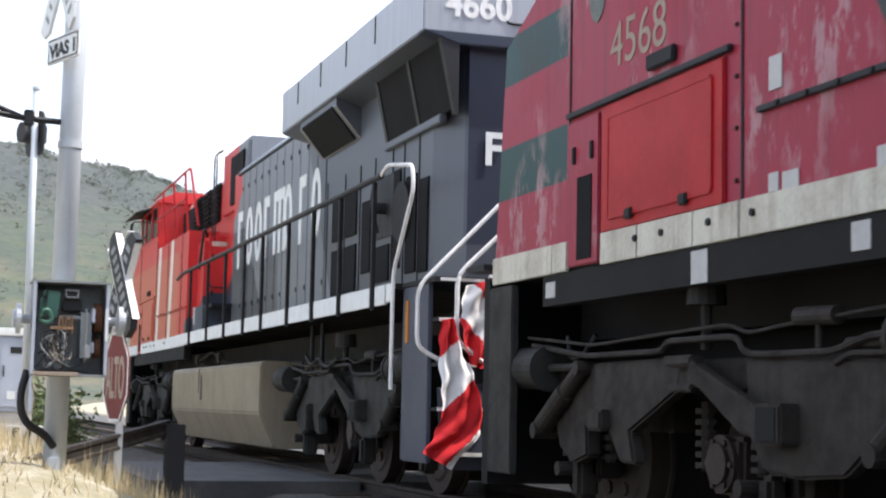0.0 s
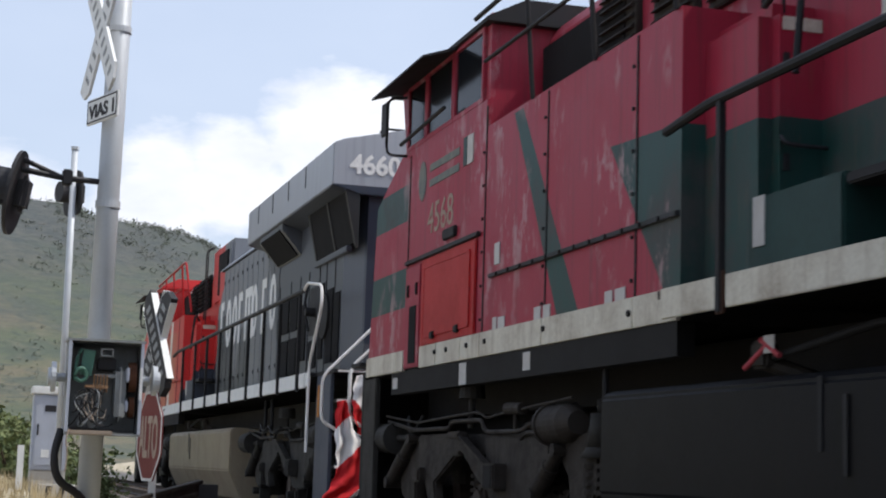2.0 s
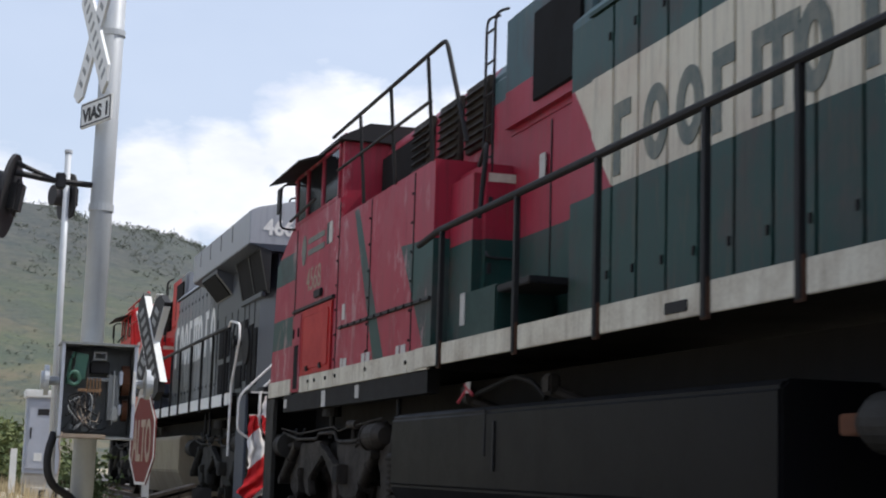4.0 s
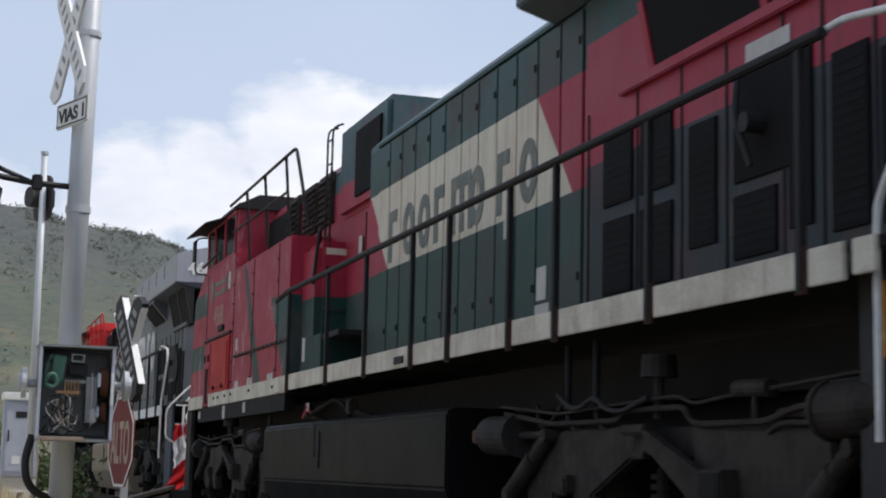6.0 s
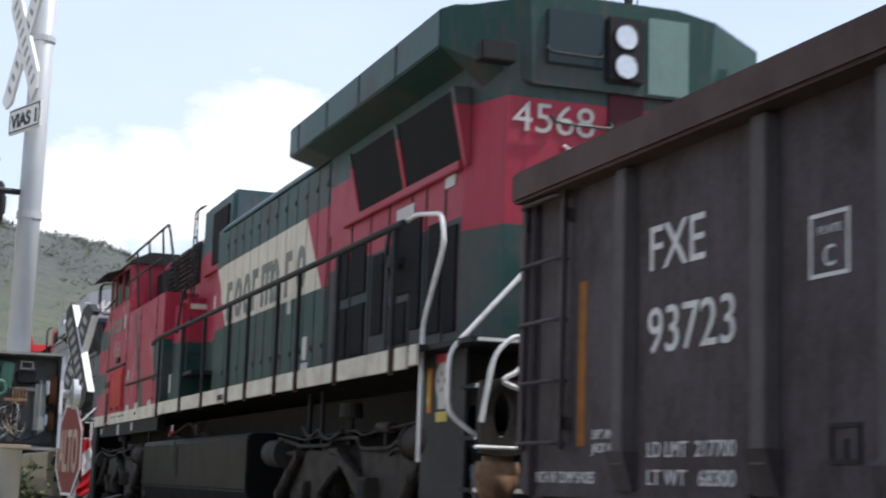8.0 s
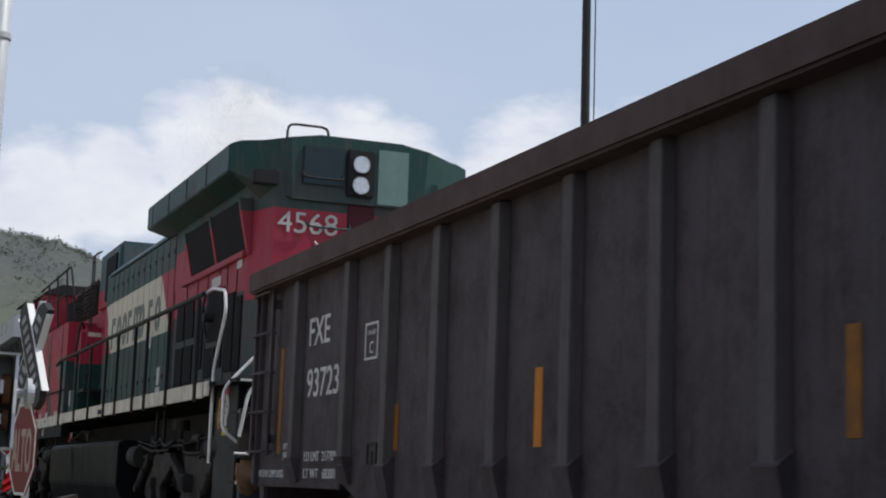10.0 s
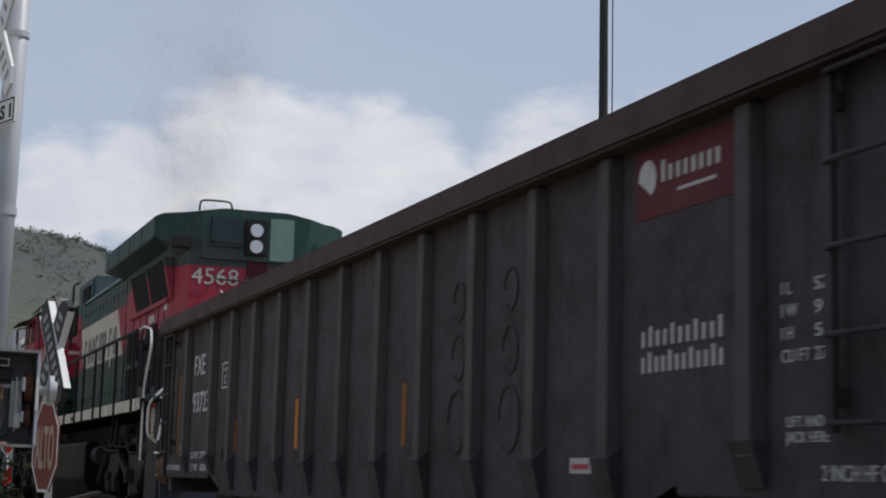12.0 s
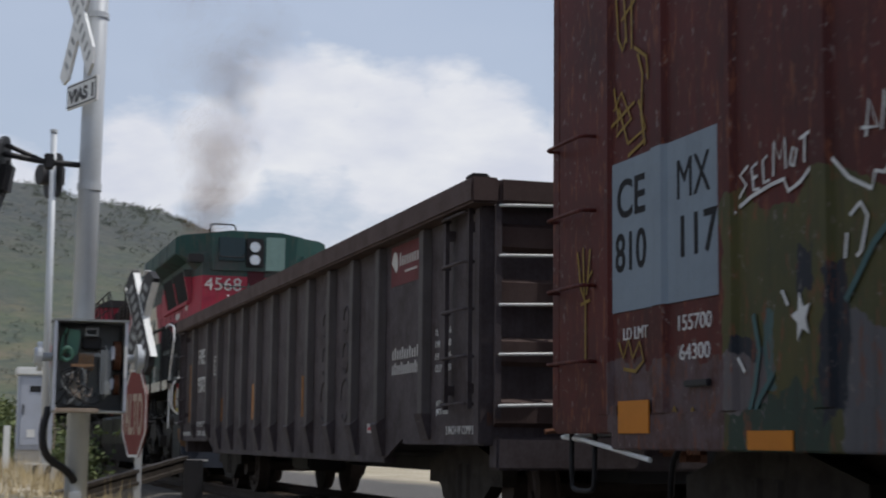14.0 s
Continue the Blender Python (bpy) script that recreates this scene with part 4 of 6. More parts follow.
        for y in (-5.3, -6.135, -6.8, -7.4, -8.07, -8.48, -8.98):
            part("seam", box(s * 1.162 - 0.006, s * 1.162 + 0.006, y - 0.012, y + 0.012, 1.98, 3.44), M_BLACK, loco)
        part("hatch_recess", box(s * 1.165 - 0.01, s * 1.165 + 0.01, -8.2, -7.5, 2.55, 3.2, 0.01), M_SCREEN if old else M_FRAME, loco)
        va = rod((s * 1.17, -7.85, 2.85), (s * 1.3, -7.85, 2.85), 0.06, None, 12)
        tube([(s * 1.25, -7.7, 3.2), (s * 1.3, -7.75, 2.9), (s * 1.25, -7.85, 2.6)], 0.02, 6, va)
        part("valve", va, M_FRAME, loco)
        if old:
            part("wing_light_box", box(min(s * 1.0, s * 1.3), max(s * 1.0, s * 1.3), -10.12, -9.96, 4.2, 4.36, 0.01), M_BLACK, loco)
    # rear face
    hl = part("headlight", box(-0.17, 0.17, -10.05, -9.96, 4.16, 4.72, 0.02), M_BLACK, loco, "twin round rear headlight")
    for z in (4.3, 4.55):
        part("lens", rod((0, -10.06, z), (0, -10.04, z), 0.105, None, 20), M_LENS, hl)
        rim = bmesh.new()
        for k in range(20):
            a, b = 2 * math.pi * k / 20, 2 * math.pi * (k + 1) / 20
            extrude([(0.105 * math.cos(a), z + 0.105 * math.sin(a)), (0.105 * math.cos(b), z + 0.105 * math.sin(b)), (0.116 * math.cos(b), z + 0.116 * math.sin(b)), (0.116 * math.cos(a), z + 0.116 * math.sin(a))], 1, -10.075, -10.045, rim)
        part("rim", rim, M_FRAME, hl)
    part("sand_hatch", box(-0.7, -0.19, -10.03, -9.98, 4.26, 4.72, 0.012), worn("dark_slate_hatch_paint", (0.018, 0.036, 0.045), (0.02, 0.02, 0.02), 0.4) if old else paint, loco)
    part("hatch_bar", tube([(-0.7, -10.02, 4.4), (-0.7, -10.09, 4.33), (-0.22, -10.09, 4.33), (-0.22, -10.02, 4.4)], 0.012), M_BLACK, loco)
    part("roof_handle", tube([(-0.85, -9.8, 4.78), (-0.85, -9.8, 5.0), (-0.35, -9.8, 5.0), (-0.35, -9.8, 4.82)], 0.016), M_BLACK, loco)
    part("rear_door", box(-0.12, 0.21, -9.965, -9.94, 3.0, 4.13, 0.01), worn("dark_maroon_door_paint", (0.055, 0.006, 0.012), (0.03, 0.01, 0.01), 0.4) if old else paint, loco)
    if old:
        part("pale_panel", box(0.22, 0.6, -10.012, -9.99, 4.1, 4.76, 0.006), worn("pale_green_paint", (0.16, 0.25, 0.23), (0.05, 0.06, 0.05), 0.4), loco, "pale green replacement panel")
        for z in (2.2, 2.65, 3.1, 3.55):
            part("grab_iron", tube([(-0.05, -9.96, z + 0.05), (-0.05, -10.06, z), (-0.5, -10.06, z), (-0.5, -9.96, z + 0.05)], 0.012), M_SIGN, loco)
    tx = "4568" if old else "4660"
    if old:
        writing(tx, 0.35, on_rear(-0.96, -9.96, 3.69), M_STICK, loco, "road_number", "white painted road number", 0.72, 0.0)
        part("number_rail", tube([(-0.62, -9.96, 3.84), (-0.62, -10.05, 3.76), (-0.1, -10.05, 3.76), (-0.1, -9.96, 3.84)], 0.012), M_GREEN, loco)
        writing(tx, 0.42, on_side(-1.412, 9.33, 3.06), M_TAN, loco, "road_number", "faded cab-side road number", 0.82)
        glyphs(loco, 0.0, -4.3, 2.98, 3.72, -1.163, M_FADELET)
        part("emblem", plate([(9.55 + 0.13 * math.cos(k), 3.62 + 0.2 * math.sin(k)) for k in [i * math.pi / 6 for i in range(12)]], -1.41), M_FADELET, loco, "faded round cab emblem")
        for z in (3.7, 3.55):
            part("painted_shape", plate(rect(8.35, 9.3, z - 0.03, z + 0.04), -1.41), M_FADELET, loco)
        stickers(loco, [(8.05, 3.66, 0.24, 0.26), (7.2, 2.62, 0.13, 0.18), (4.6, 2.02, 0.17, 0.1), (4.8, 2.02, 0.13, 0.1), (6.0, 2.03, 0.15, 0.11), (6.2, 2.03, 0.14, 0.11), (7.05, 2.03, 0.16, 0.1), (7.22, 2.04, 0.1, 0.1)], -1.414, M_STICK)
        stickers(loco, [(8.04, 1.66, 0.2, 0.19), (6.4, 1.68, 0.16, 0.14), (10.3, 1.67, 0.17, 0.11)], -1.42, M_STICK)
        part("flag_patch", plate(rect(8.1, 8.2, 3.53, 3.79), -1.418), M_GREEN, loco)
        stickers(loco, [(-4.4, 2.3, 0.2, 0.26), (-4.42, 2.08, 0.3, 0.12), (-3.6, 2.84, 0.14, 0.16), (-9.1, 3.4, 0.24, 0.12), (-7.9, 3.3, 0.5, 0.12)], -1.165, M_STICK)
        stickers(loco, [(2.15, 3.47, 0.14, 0.22)], -0.905, M_STICK)
        part("sill_grip", box(-1.6, -1.588, -2.12, -1.82, 1.8, 1.87, 0.004), M_BLACK, loco)
    else:
        writing(tx, 0.33, on_rear(-1.28, -10.085, 4.36), M_WHITE, loco, "road_number", "white road number", 0.64, 0.01)
        writing("F", 0.42, on_rear(-0.86, -9.97, 3.04), M_SIGN, loco, "rear_letter", "white painted letter", None, 0.01)
        glyphs(loco, 0.4, -5.0, 2.85, 4.05, -1.163, M_SIGN)
        cp = rod((-1.165, -8.5, 2.75), (-1.21, -8.5, 2.75), 0.3, None, 20)
        part("fan_ring", cp, M_BLACK, loco)
    # side markers by the rear steps
    part("amber_reflector", box(-1.368, -1.36, -9.36, -9.27, 1.42, 1.78) if old else box(-1.497, -1.489, -9.83, -9.745, 1.4, 1.78), M_AMBER, loco)
    if old:
        XS, YS = -1.362, -9.61  # the step side and the warning sticker on it
        part("arrow_mark", plate([(-9.3, 1.75), (-9.325, 1.75), (-9.325, 1.53), (-9.35, 1.53), (-9.312, 1.45), (-9.275, 1.53), (-9.3, 1.53)], -1.37), M_YELLOW, loco)
        part("warning_sticker", plate([(YS + 0.15 * math.cos(a), 1.66 + 0.16 * math.sin(a)) for a in [i * math.pi / 9 for i in range(18)]], XS), M_STICK, loco, "round pale warning sticker")
        part("sticker_foot", plate(rect(YS - 0.08, YS + 0.08, 1.44, 1.54), XS - 0.001), M_STICK, loco)
        for dy, dz in ((0.075, 0.0), (-0.075, 0.0), (0, 0.06), (0, -0.07)):
            part("sticker_mark", plate([(YS + dy - 0.018, 1.65 + dz), (YS + dy + 0.018, 1.65 + dz), (YS + dy, 1.685 + dz)], XS - 0.008, 0.002), M_INK, loco)
        part("yellow_label", plate(rect(YS - 0.13, YS + 0.13, 1.34, 1.42), XS), M_YELLOW, loco)
        part("pink_label", plate(rect(YS - 0.12, YS + 0.14, 1.8, 1.88), XS), M_PINK, loco)
    # fuel tank
    tank = extrude([(-1.37, 1.39), (-1.42, 1.34), (-1.42, 0.7), (-1.2, 0.24), (1.2, 0.24), (1.42, 0.7), (1.42, 1.34), (1.37, 1.39)], 1, -2.88, 4.9, None, 0.02)
    part("fuel_tank", tank, M_TANK if old else M_TANKLIT, loco)
    part("tank_seam", box(-1.428, -1.418, 1.98, 2.02, 0.98, 1.36), M_BLACK, loco)
    part("sight_glass", box(-1.436, -1.424, 1.73, 1.765, 0.86, 1.26), M_FRAME, loco)
    for y, z in ((2.6, 1.45), (0.6, 1.45)):
        va = rod((-1.1, y, 1.38), (-1.3, y + 0.2, 1.48), 0.05, None, 10)
        box(-1.35, -1.25, y + 0.12, y + 0.3, 1.44, 1.6, 0.02, va)
        part("fuel_valve", va, M_TRUCK, loco)
    for y in (5.1, -5.3, -5.8):
        part("drain_pipe", tube([(-1.3, y, 1.75), (-1.3, y, 1.2), (-1.25, y - 0.2, 1.12)], 0.025), M_BLACK, loco)
    bell = rod((-1.2, 5.42, 1.26), (-1.2, 5.42, 1.02), 0.07, None, 20, 0.1)
    rod((-1.2, 5.42, 1.02), (-1.2, 5.42, 0.94), 0.1, bell, 20, 0.15)
    rod((-1.2, 5.42, 1.36), (-1.2, 5.42, 1.26), 0.03, bell, 8)
    part("bell", bell, M_TRUCKB, loco, "grimy cast bell", True)
    if old:
        handle = rod((-1.35, 2.95, 1.45), (-1.35, 2.7, 1.56), 0.016, None, 8)
        rod((-1.35, 2.76, 1.6), (-1.35, 2.55, 1.5), 0.016, handle, 8)
        part("valve_handle", handle, M_PINK, loco, "red valve handle")
        part("valve_tag", box(-1.36, -1.352, 2.6, 2.72, 1.52, 1.62, 0.003), M_STICK, loco)
    part("filler_pipe", tube([(-1.3, 2.7, 1.5), (-1.3, 1.6, 1.62), (-1.3, 1.2, 1.56), (-1.3, 0.9, 1.42)], 0.022), M_UNDER, loco)
    hose = tube([(-1.36, -5.25, 1.4), (-1.37, -5.5, 1.3), (-1.37, -5.68, 1.29), (-1.36, -5.9, 1.37), (-1.36, -6.1, 1.27), (-1.36, -6.35, 1.25), (-1.34, -6.7, 1.33)], 0.018)
    part("hanging_hose", hose, M_RUBBER, loco)
    box_r = box(-1.2, -0.6, -9.3, -8.9, 1.3, 1.5, 0.02)
    part("air_reservoir", rod((-1.2, -9.45, 1.24), (-1.2, -8.7, 1.24), 0.15, box_r, 16), M_BLACK, loco)
    loco_truck(loco, 8.3, M_TRUCK if old else M_TRUCKB)
    loco_truck(loco, -6.65, M_TRUCK if old else M_TRUCKB)
    return loco


LOCO_OLD = locomotive("faded red, green and cream diesel locomotive on the track", True)
LOCO_NEW = locomotive("grey and orange-red diesel locomotive leading the train", False)
NEW_AHEAD = 23.35

# red and white cloth tied to the rear steps of the leading locomotive
def cloth(rows, y, first, slope, band):
    """A hanging cloth between a left and a right edge, (x, z, x, z) row by row, in slanting bands, with folds."""
    bm = bmesh.new()
    n, grid = 21, []
    m = 18 * (len(rows) - 1)
    for i in range(m + 1):
        u = min(i / 18, len(rows) - 1.001)
        p, q, k = rows[int(u)], rows[int(u) + 1], u - int(u)
        xl, zl, xr, zr = (a + (b - a) * k for a, b in zip(p, q))
        line = []
        for c in range(n + 1):
            v = c / n
            x, z = xl + (xr - xl) * v, zl + (zr - zl) * v
            line.append(bm.verts.new((x + 0.008 * math.sin(i * 0.43), y + 0.03 * math.sin(c * 0.5 + i * 0.117) + 0.015 * math.sin(i * 0.3 + c * 0.33), z)))
        grid.append(line)
    for a, b in zip(grid, grid[1:]):
        for c in range(n):
            f = bm.faces.new((a[c], a[c + 1], b[c + 1], b[c]))
            w = f.calc_center_median()
            f.material_index = (first + int(math.floor((w.z + slope * (w.x + 1.3)) / band))) % 2
    bmesh.ops.solidify(bm, geom=bm.faces[:], thickness=0.006)
    return bm


UPPER = [(-1.27, 1.86, -0.99, 1.93), (-1.3, 1.64, -0.97, 1.68), (-1.3, 1.46, -1.02, 1.45), (-1.22, 1.2, -1.1, 1.16)]
LOWER = [(-1.49, 1.56, -1.39, 1.58), (-1.5, 1.3, -1.32, 1.34), (-1.49, 1.0, -1.19, 1.12), (-1.46, 0.8, -1.13, 0.88), (-1.52, 0.6, -1.12, 0.62), (-1.64, 0.45, -1.37, 0.31)]
part("banner_cloth", cloth(LOWER, -10.78, 1, -1.0, 0.48), (M_REDCLOTH, M_WHITECLOTH), LOCO_NEW, "crumpled red and white cloth banner", True)
part("banner_cloth", cloth(UPPER, -10.75, 1, 1.1, 0.4), (M_REDCLOTH, M_WHITECLOTH), LOCO_NEW, "crumpled red and white cloth banner", True)


# ---- gondola ----
def freight_truck(parent, yc):
    bm = bmesh.new()
    for s in (-1, 1):
        pts = [(yc - 1.05, 0.62), (yc - 0.4, 0.78), (yc + 0.4, 0.78), (yc + 1.05, 0.62), (yc + 1.05, 0.44), (yc + 0.75, 0.44), (yc + 0.35, 0.2), (yc - 0.35, 0.2), (yc - 0.75, 0.44), (yc - 1.05, 0.44)]
        extrude(pts, 0, s * 0.95, s * 1.08, bm)
        for k in (-0.12, 0.12):
            rod((s * 1.02, yc + k, 0.28), (s * 1.02, yc + k, 0.62), 0.09, bm, 10)
    box(-1.0, 1.0, yc - 0.2, yc + 0.2, 0.5, 0.75, 0.0, bm)
    part("truck_frame", bm, M_TRUCK, parent, "rusty cast side-frame truck")
    for dy in (-0.87, 0.87):
        wheelset(parent, yc + dy, 0.42)


def gondola():
    car = thing("gondola_car", "empty grey-brown steel gondola car with ribbed sides", "freight car", "wagons of the train")
    L = 8.2
    F = 8.34
    for s in (-1, 1):
        part("side_sheet", extrude([(-L, 0.84), (-5.86, 0.84), (-5.3, 0.66), (4.9, 0.66), (5.5, 0.84), (F, 0.84), (F, 2.7), (-L, 2.7)], 0, s * 1.56 - 0.012, s * 1.56 + 0.012), M_GON, car)
        ch = box(s * 1.62 - 0.12, s * 1.62 + 0.12, -L - 0.14, L + 0.14, 2.69, 2.9, 0.02)
        part("top_chord", ch, M_GONTOP, car, "rusty brown top chord")
        ribs = [6.88, 5.36, 4.32, 3.27, 2.2, 1.12, 0.06, -1.0, -2.04, -3.09, -4.13, -5.16, -6.66]
        for y in ribs:
            rb = extrude([(s * 1.57, y - 0.085), (s * 1.65, y - 0.07), (s * 1.65, y + 0.07), (s * 1.57, y + 0.085)], 2, 0.98, 2.68, None, 0.006)
            part("side_rib", rb, M_RIBLIT, car)
            low = 0.16 if abs(y) < 5.2 else 0.0
            ft = extrude([(s * 1.57, 1.06), (s * 1.67, 1.06 - low * 0.5), (s * 1.6, 0.84 - low), (s * 1.57, 0.84 - low)], 1, y - 0.11, y + 0.11)
            part("rib_foot", ft, M_GON, car)
        for a, b, z in ((-L, -5.9, 0.82), (-5.28, 4.88, 0.64), (5.54, F, 0.82)):
            part("side_sill", box(s * 1.5 - 0.08, s * 1.5 + 0.045, a, b, z - 0.03, z + 0.04, 0.01), M_GON, car)
        part("corner_cap", box(s * 1.62 - 0.09, s * 1.62 + 0.06, -L - 0.06, -L + 0.12, 2.9, 2.94, 0.014), M_BLACK, car)
        for y in (F - 0.07, -L + 0.07):
            part("corner_post", box(s * 1.55 - 0.07, s * 1.55 + 0.07, y - 0.07, y + 0.07, 0.8, 2.68, 0.012), M_GON, car)
        for a, b in ((-8.0, -7.38), (7.69, 8.3)):
            ld = bmesh.new()
            for y in (a, b):
                box(s * 1.64 - 0.018, s * 1.64 + 0.018, y - 0.03, y + 0.03, 1.08, 2.7, 0.0, ld)
                for z in (1.2, 2.5):
                    box(min(s * 1.57, s * 1.64), max(s * 1.57, s * 1.64), y - 0.03, y + 0.03, z, z + 0.08, 0.0, ld)
            lad = part("side_ladder", ld, M_GON, car)
            for z in (1.12, 1.5, 1.88, 2.26, 2.66):
                part("rung", tube([(s * 1.6, a, z), (s * 1.69, a, z), (s * 1.69, b, z), (s * 1.6, b, z)], 0.014), M_GON, lad)
    for s in (-1, 1):
        L = F if s == 1 else 8.2
        y = s * (L - 0.02)
        part("end_sheet", box(-1.55, 1.55, y - 0.012, y + 0.012, 0.84, 2.7), M_GON, car)
        part("end_chord", box(-1.497, 1.497, s * (L + 0.04) - 0.1, s * (L + 0.04) + 0.1, 2.7, 2.89, 0.02), M_GONTOP, car)
        for z in (1.05, 1.53, 2.0, 2.44):
            part("end_beam", extrude([(y, z - 0.12), (y + s * 0.07, z - 0.08), (y + s * 0.07, z + 0.08), (y, z + 0.12)], 0, -1.5, 1.5), M_GONTOP, car, "rusty pressed end beam")
        la = bmesh.new()
        for x in (-1.5, -0.9):
            box(x - 0.025, x + 0.025, s * (L + 0.1) - 0.015, s * (L + 0.1) + 0.015, 1.0, 2.74, 0.0, la)
        lad = part("end_ladder", la, M_GON, car)
        for z in (1.1, 1.5, 1.89, 2.28, 2.68):
            rg = tube([(-1.5, s * (L + 0.05), z), (-1.5, s * (L + 0.13), z), (-0.9, s * (L + 0.13), z + 0.02), (-0.9, s * (L + 0.05), z)], 0.013)
            # white base stands in for the glint on the bare worn steel
            part("rung", rg, M_SIGN, lad, "bare worn ladder rung with its glint painted white")
        cp = box(-0.12, 0.12, min(s * (L), s * (L + 0.5)), max(s * L, s * (L + 0.5)), 0.72, 1.0, 0.03)
        box(-0.2, 0.2, min(s * (L + 0.45), s * (L + 0.68)), max(s * (L + 0.45), s * (L + 0.68)), 0.68, 1.04, 0.06, cp)
        part("coupler", cp, M_RUST, car, "rusty knuckle coupler")
        part("end_sill", box(-1.5, 1.5, s * L - 0.1, s * L + 0.1, 0.6, 0.86, 0.02), M_GON, car)
        part("hand_brake", tube([(-0.4, s * (L + 0.3), 1.3), (-0.4, s * (L + 0.3), 1.0), (-1.2, s * (L + 0.35), 0.9)], 0.02), M_RUST, car)
    L = 8.2
    part("floor", box(-1.55, 1.55, -L, L, 0.95, 1.05), M_RUST, car)
    part("centre_sill", box(-0.35, 0.35, -L, L, 0.5, 0.95), M_BLACK, car)
    bp = tube([(-0.9, 5.5, 0.7), (-0.9, -5.5, 0.7)], 0.03)
    box(-1.1, -0.6, 0.2, 1.2, 0.45, 0.85, 0.03, bp)
    part("brake_rigging", bp, M_BLACK, car)
    X = -1.573
    writing("FXE", 0.36, on_side(X, 6.66, 2.06), M_LETTER, car, "reporting_mark", "white stencilled reporting mark", 0.62, 0.001)
    writing("93723", 0.36, on_side(X, 6.66, 1.6), M_LETTER, car, "car_number", "white stencilled car number", 0.95, 0.001)
    writing("LD LMT  217700", 0.12, on_side(X, 6.65, 1.03), M_LETTER, car, "load_data", "", 0.95)
    writing("LT WT   68300", 0.12, on_side(X, 6.65, 0.88), M_LETTER, car, "load_data", "", 0.95)
    writing("2 INCH HF COMP SHOES", 0.1, on_side(X, 8.28, 0.88), M_LETTER, car, "shoe_note", "", 0.95)
    writing("LIFT AND\nJACK HERE", 0.08, on_side(X, 7.36, 1.14), M_LETTER, car, "jack_note")
    fr = bmesh.new()
    y0, y1, z0, z1 = 5.02, 4.7, 1.83, 2.13
    for r in ((y1, y0, z1 - 0.02, z1), (y1, y0, z0, z0 + 0.02), (y1, y1 + 0.02, z0, z1), (y0 - 0.02, y0, z0, z1)):
        plate(rect(*r), X + 0.0015, 0.005, fr)
    part("stencil_frame", fr, M_LETTER, car)
    writing("PLATE", 0.055, on_side(X, 4.95, 2.03), M_LETTER, car, "plate_note", "", 0.18)
    writing("C", 0.14, on_side(X, 4.91, 1.88), M_LETTER, car, "plate_note")
    for y, z in ((7.52, 2.1), (4.2, 1.45), (1.62, 1.58), (-1.55, 1.58)):
        part("yellow_reflector", plate(rect(y - 0.055, y + 0.055, 1.1, z), X + 0.002), M_AMBER if y == 1.62 else M_AMBEROLD, car, "faded amber reflector strip")
    holder = bmesh.new()
    for r in ((4.62, 4.86, 0.99, 1.01), (4.62, 4.86, 1.15, 1.17), (4.62, 4.645, 1.01, 1.15), (4.835, 4.86, 1.01, 1.15), (4.72, 4.745, 1.01, 1.1)):
        plate(rect(*r), X + 0.002, 0.012, holder)
    part("card_holder", holder, M_BLACK, car, "small black card holder frame")
    # maroon plate with plain shapes, and barred lines below it
    part("maroon_panel", plate(rect(-6.56, -5.42, 2.28, 2.66), X + 0.003), worn("maroon_panel_paint", (0.11, 0.011, 0.015), (0.06, 0.02, 0.02), 0.5), car)
    em = plate([(-5.56 + 0.1 * math.cos(a), 2.5 + 0.11 * math.sin(a)) for a in [i * math.pi / 6 for i in range(9)]], X - 0.002)
    part("painted_shape", em, M_LETTER, car)
    for i in range(8):
        y = -5.72 - i * 0.082
        part("painted_shape", plate(rect(y - 0.042, y, 2.46, 2.545 + (0.035 if i in (0,) else 0)), X - 0.002), M_STICK, car)
    part("painted_shape", plate(rect(-6.3, -5.9, 2.385, 2.405), X - 0.002), M_STICK, car)
    for z, n in ((1.58, 11), (1.44, 12)):
        for i in range(n):
            y = -5.5 - i * 0.9 / n
            part("painted_bar", plate(rect(y - 0.034, y, z, z + 0.085 + 0.025 * (i % 3 == 1)), X + 0.002), M_STICK, car)
    for i, (a, b) in enumerate((("I L", "52-6"), ("I W", "9-8"), ("I H", "5-6"), ("CU FT", "2791"))):
        z = 1.73 - i * 0.105
        writing(a, 0.085, on_side(X, -6.88, z), M_LETTER, car, "size_note")
        writing(b, 0.085, on_side(X, -7.15, z), M_LETTER, car, "size_note", "", 0.17)
    writing("LIFT AND\nJACK HERE", 0.07, on_side(X, -6.92, 1.12), M_LETTER, car, "jack_note")
    writing("2 INCH HF COMP SHOES", 0.1, on_side(X, -7.2, 0.88), M_LETTER, car, "shoe_note", "", 0.95)
    part("pale_label", plate(rect(-4.89, -4.6, 0.9, 0.99), X + 0.002), M_STICK, car)
    part("label_bar", plate(rect(-4.85, -4.64, 0.925, 0.955), X - 0.003), M_PINK, car)
    # faint loops of old paint
    gr = worn("faint_black_spray", (0.047, 0.041, 0.043), (0.05, 0.04, 0.04), 0.5, 0.7)
    for y in (-2.7, -3.65):
        bm = bmesh.new()
        for z, r in ((1.25, 0.22), (1.7, 0.16), (2.1, 0.14)):
            ring = [(X, y + r * math.cos(a) * 0.8, z + r * math.sin(a)) for a in [i * math.pi / 8 for i in range(15)]]
            tube(ring, 0.012, 5, bm, 1)
        part("spray_loop", bm, gr, car)
    freight_truck(car, 6.2), freight_truck(car, -6.2)
    return car


GONDOLA = gondola()
GON_AT = -20.26


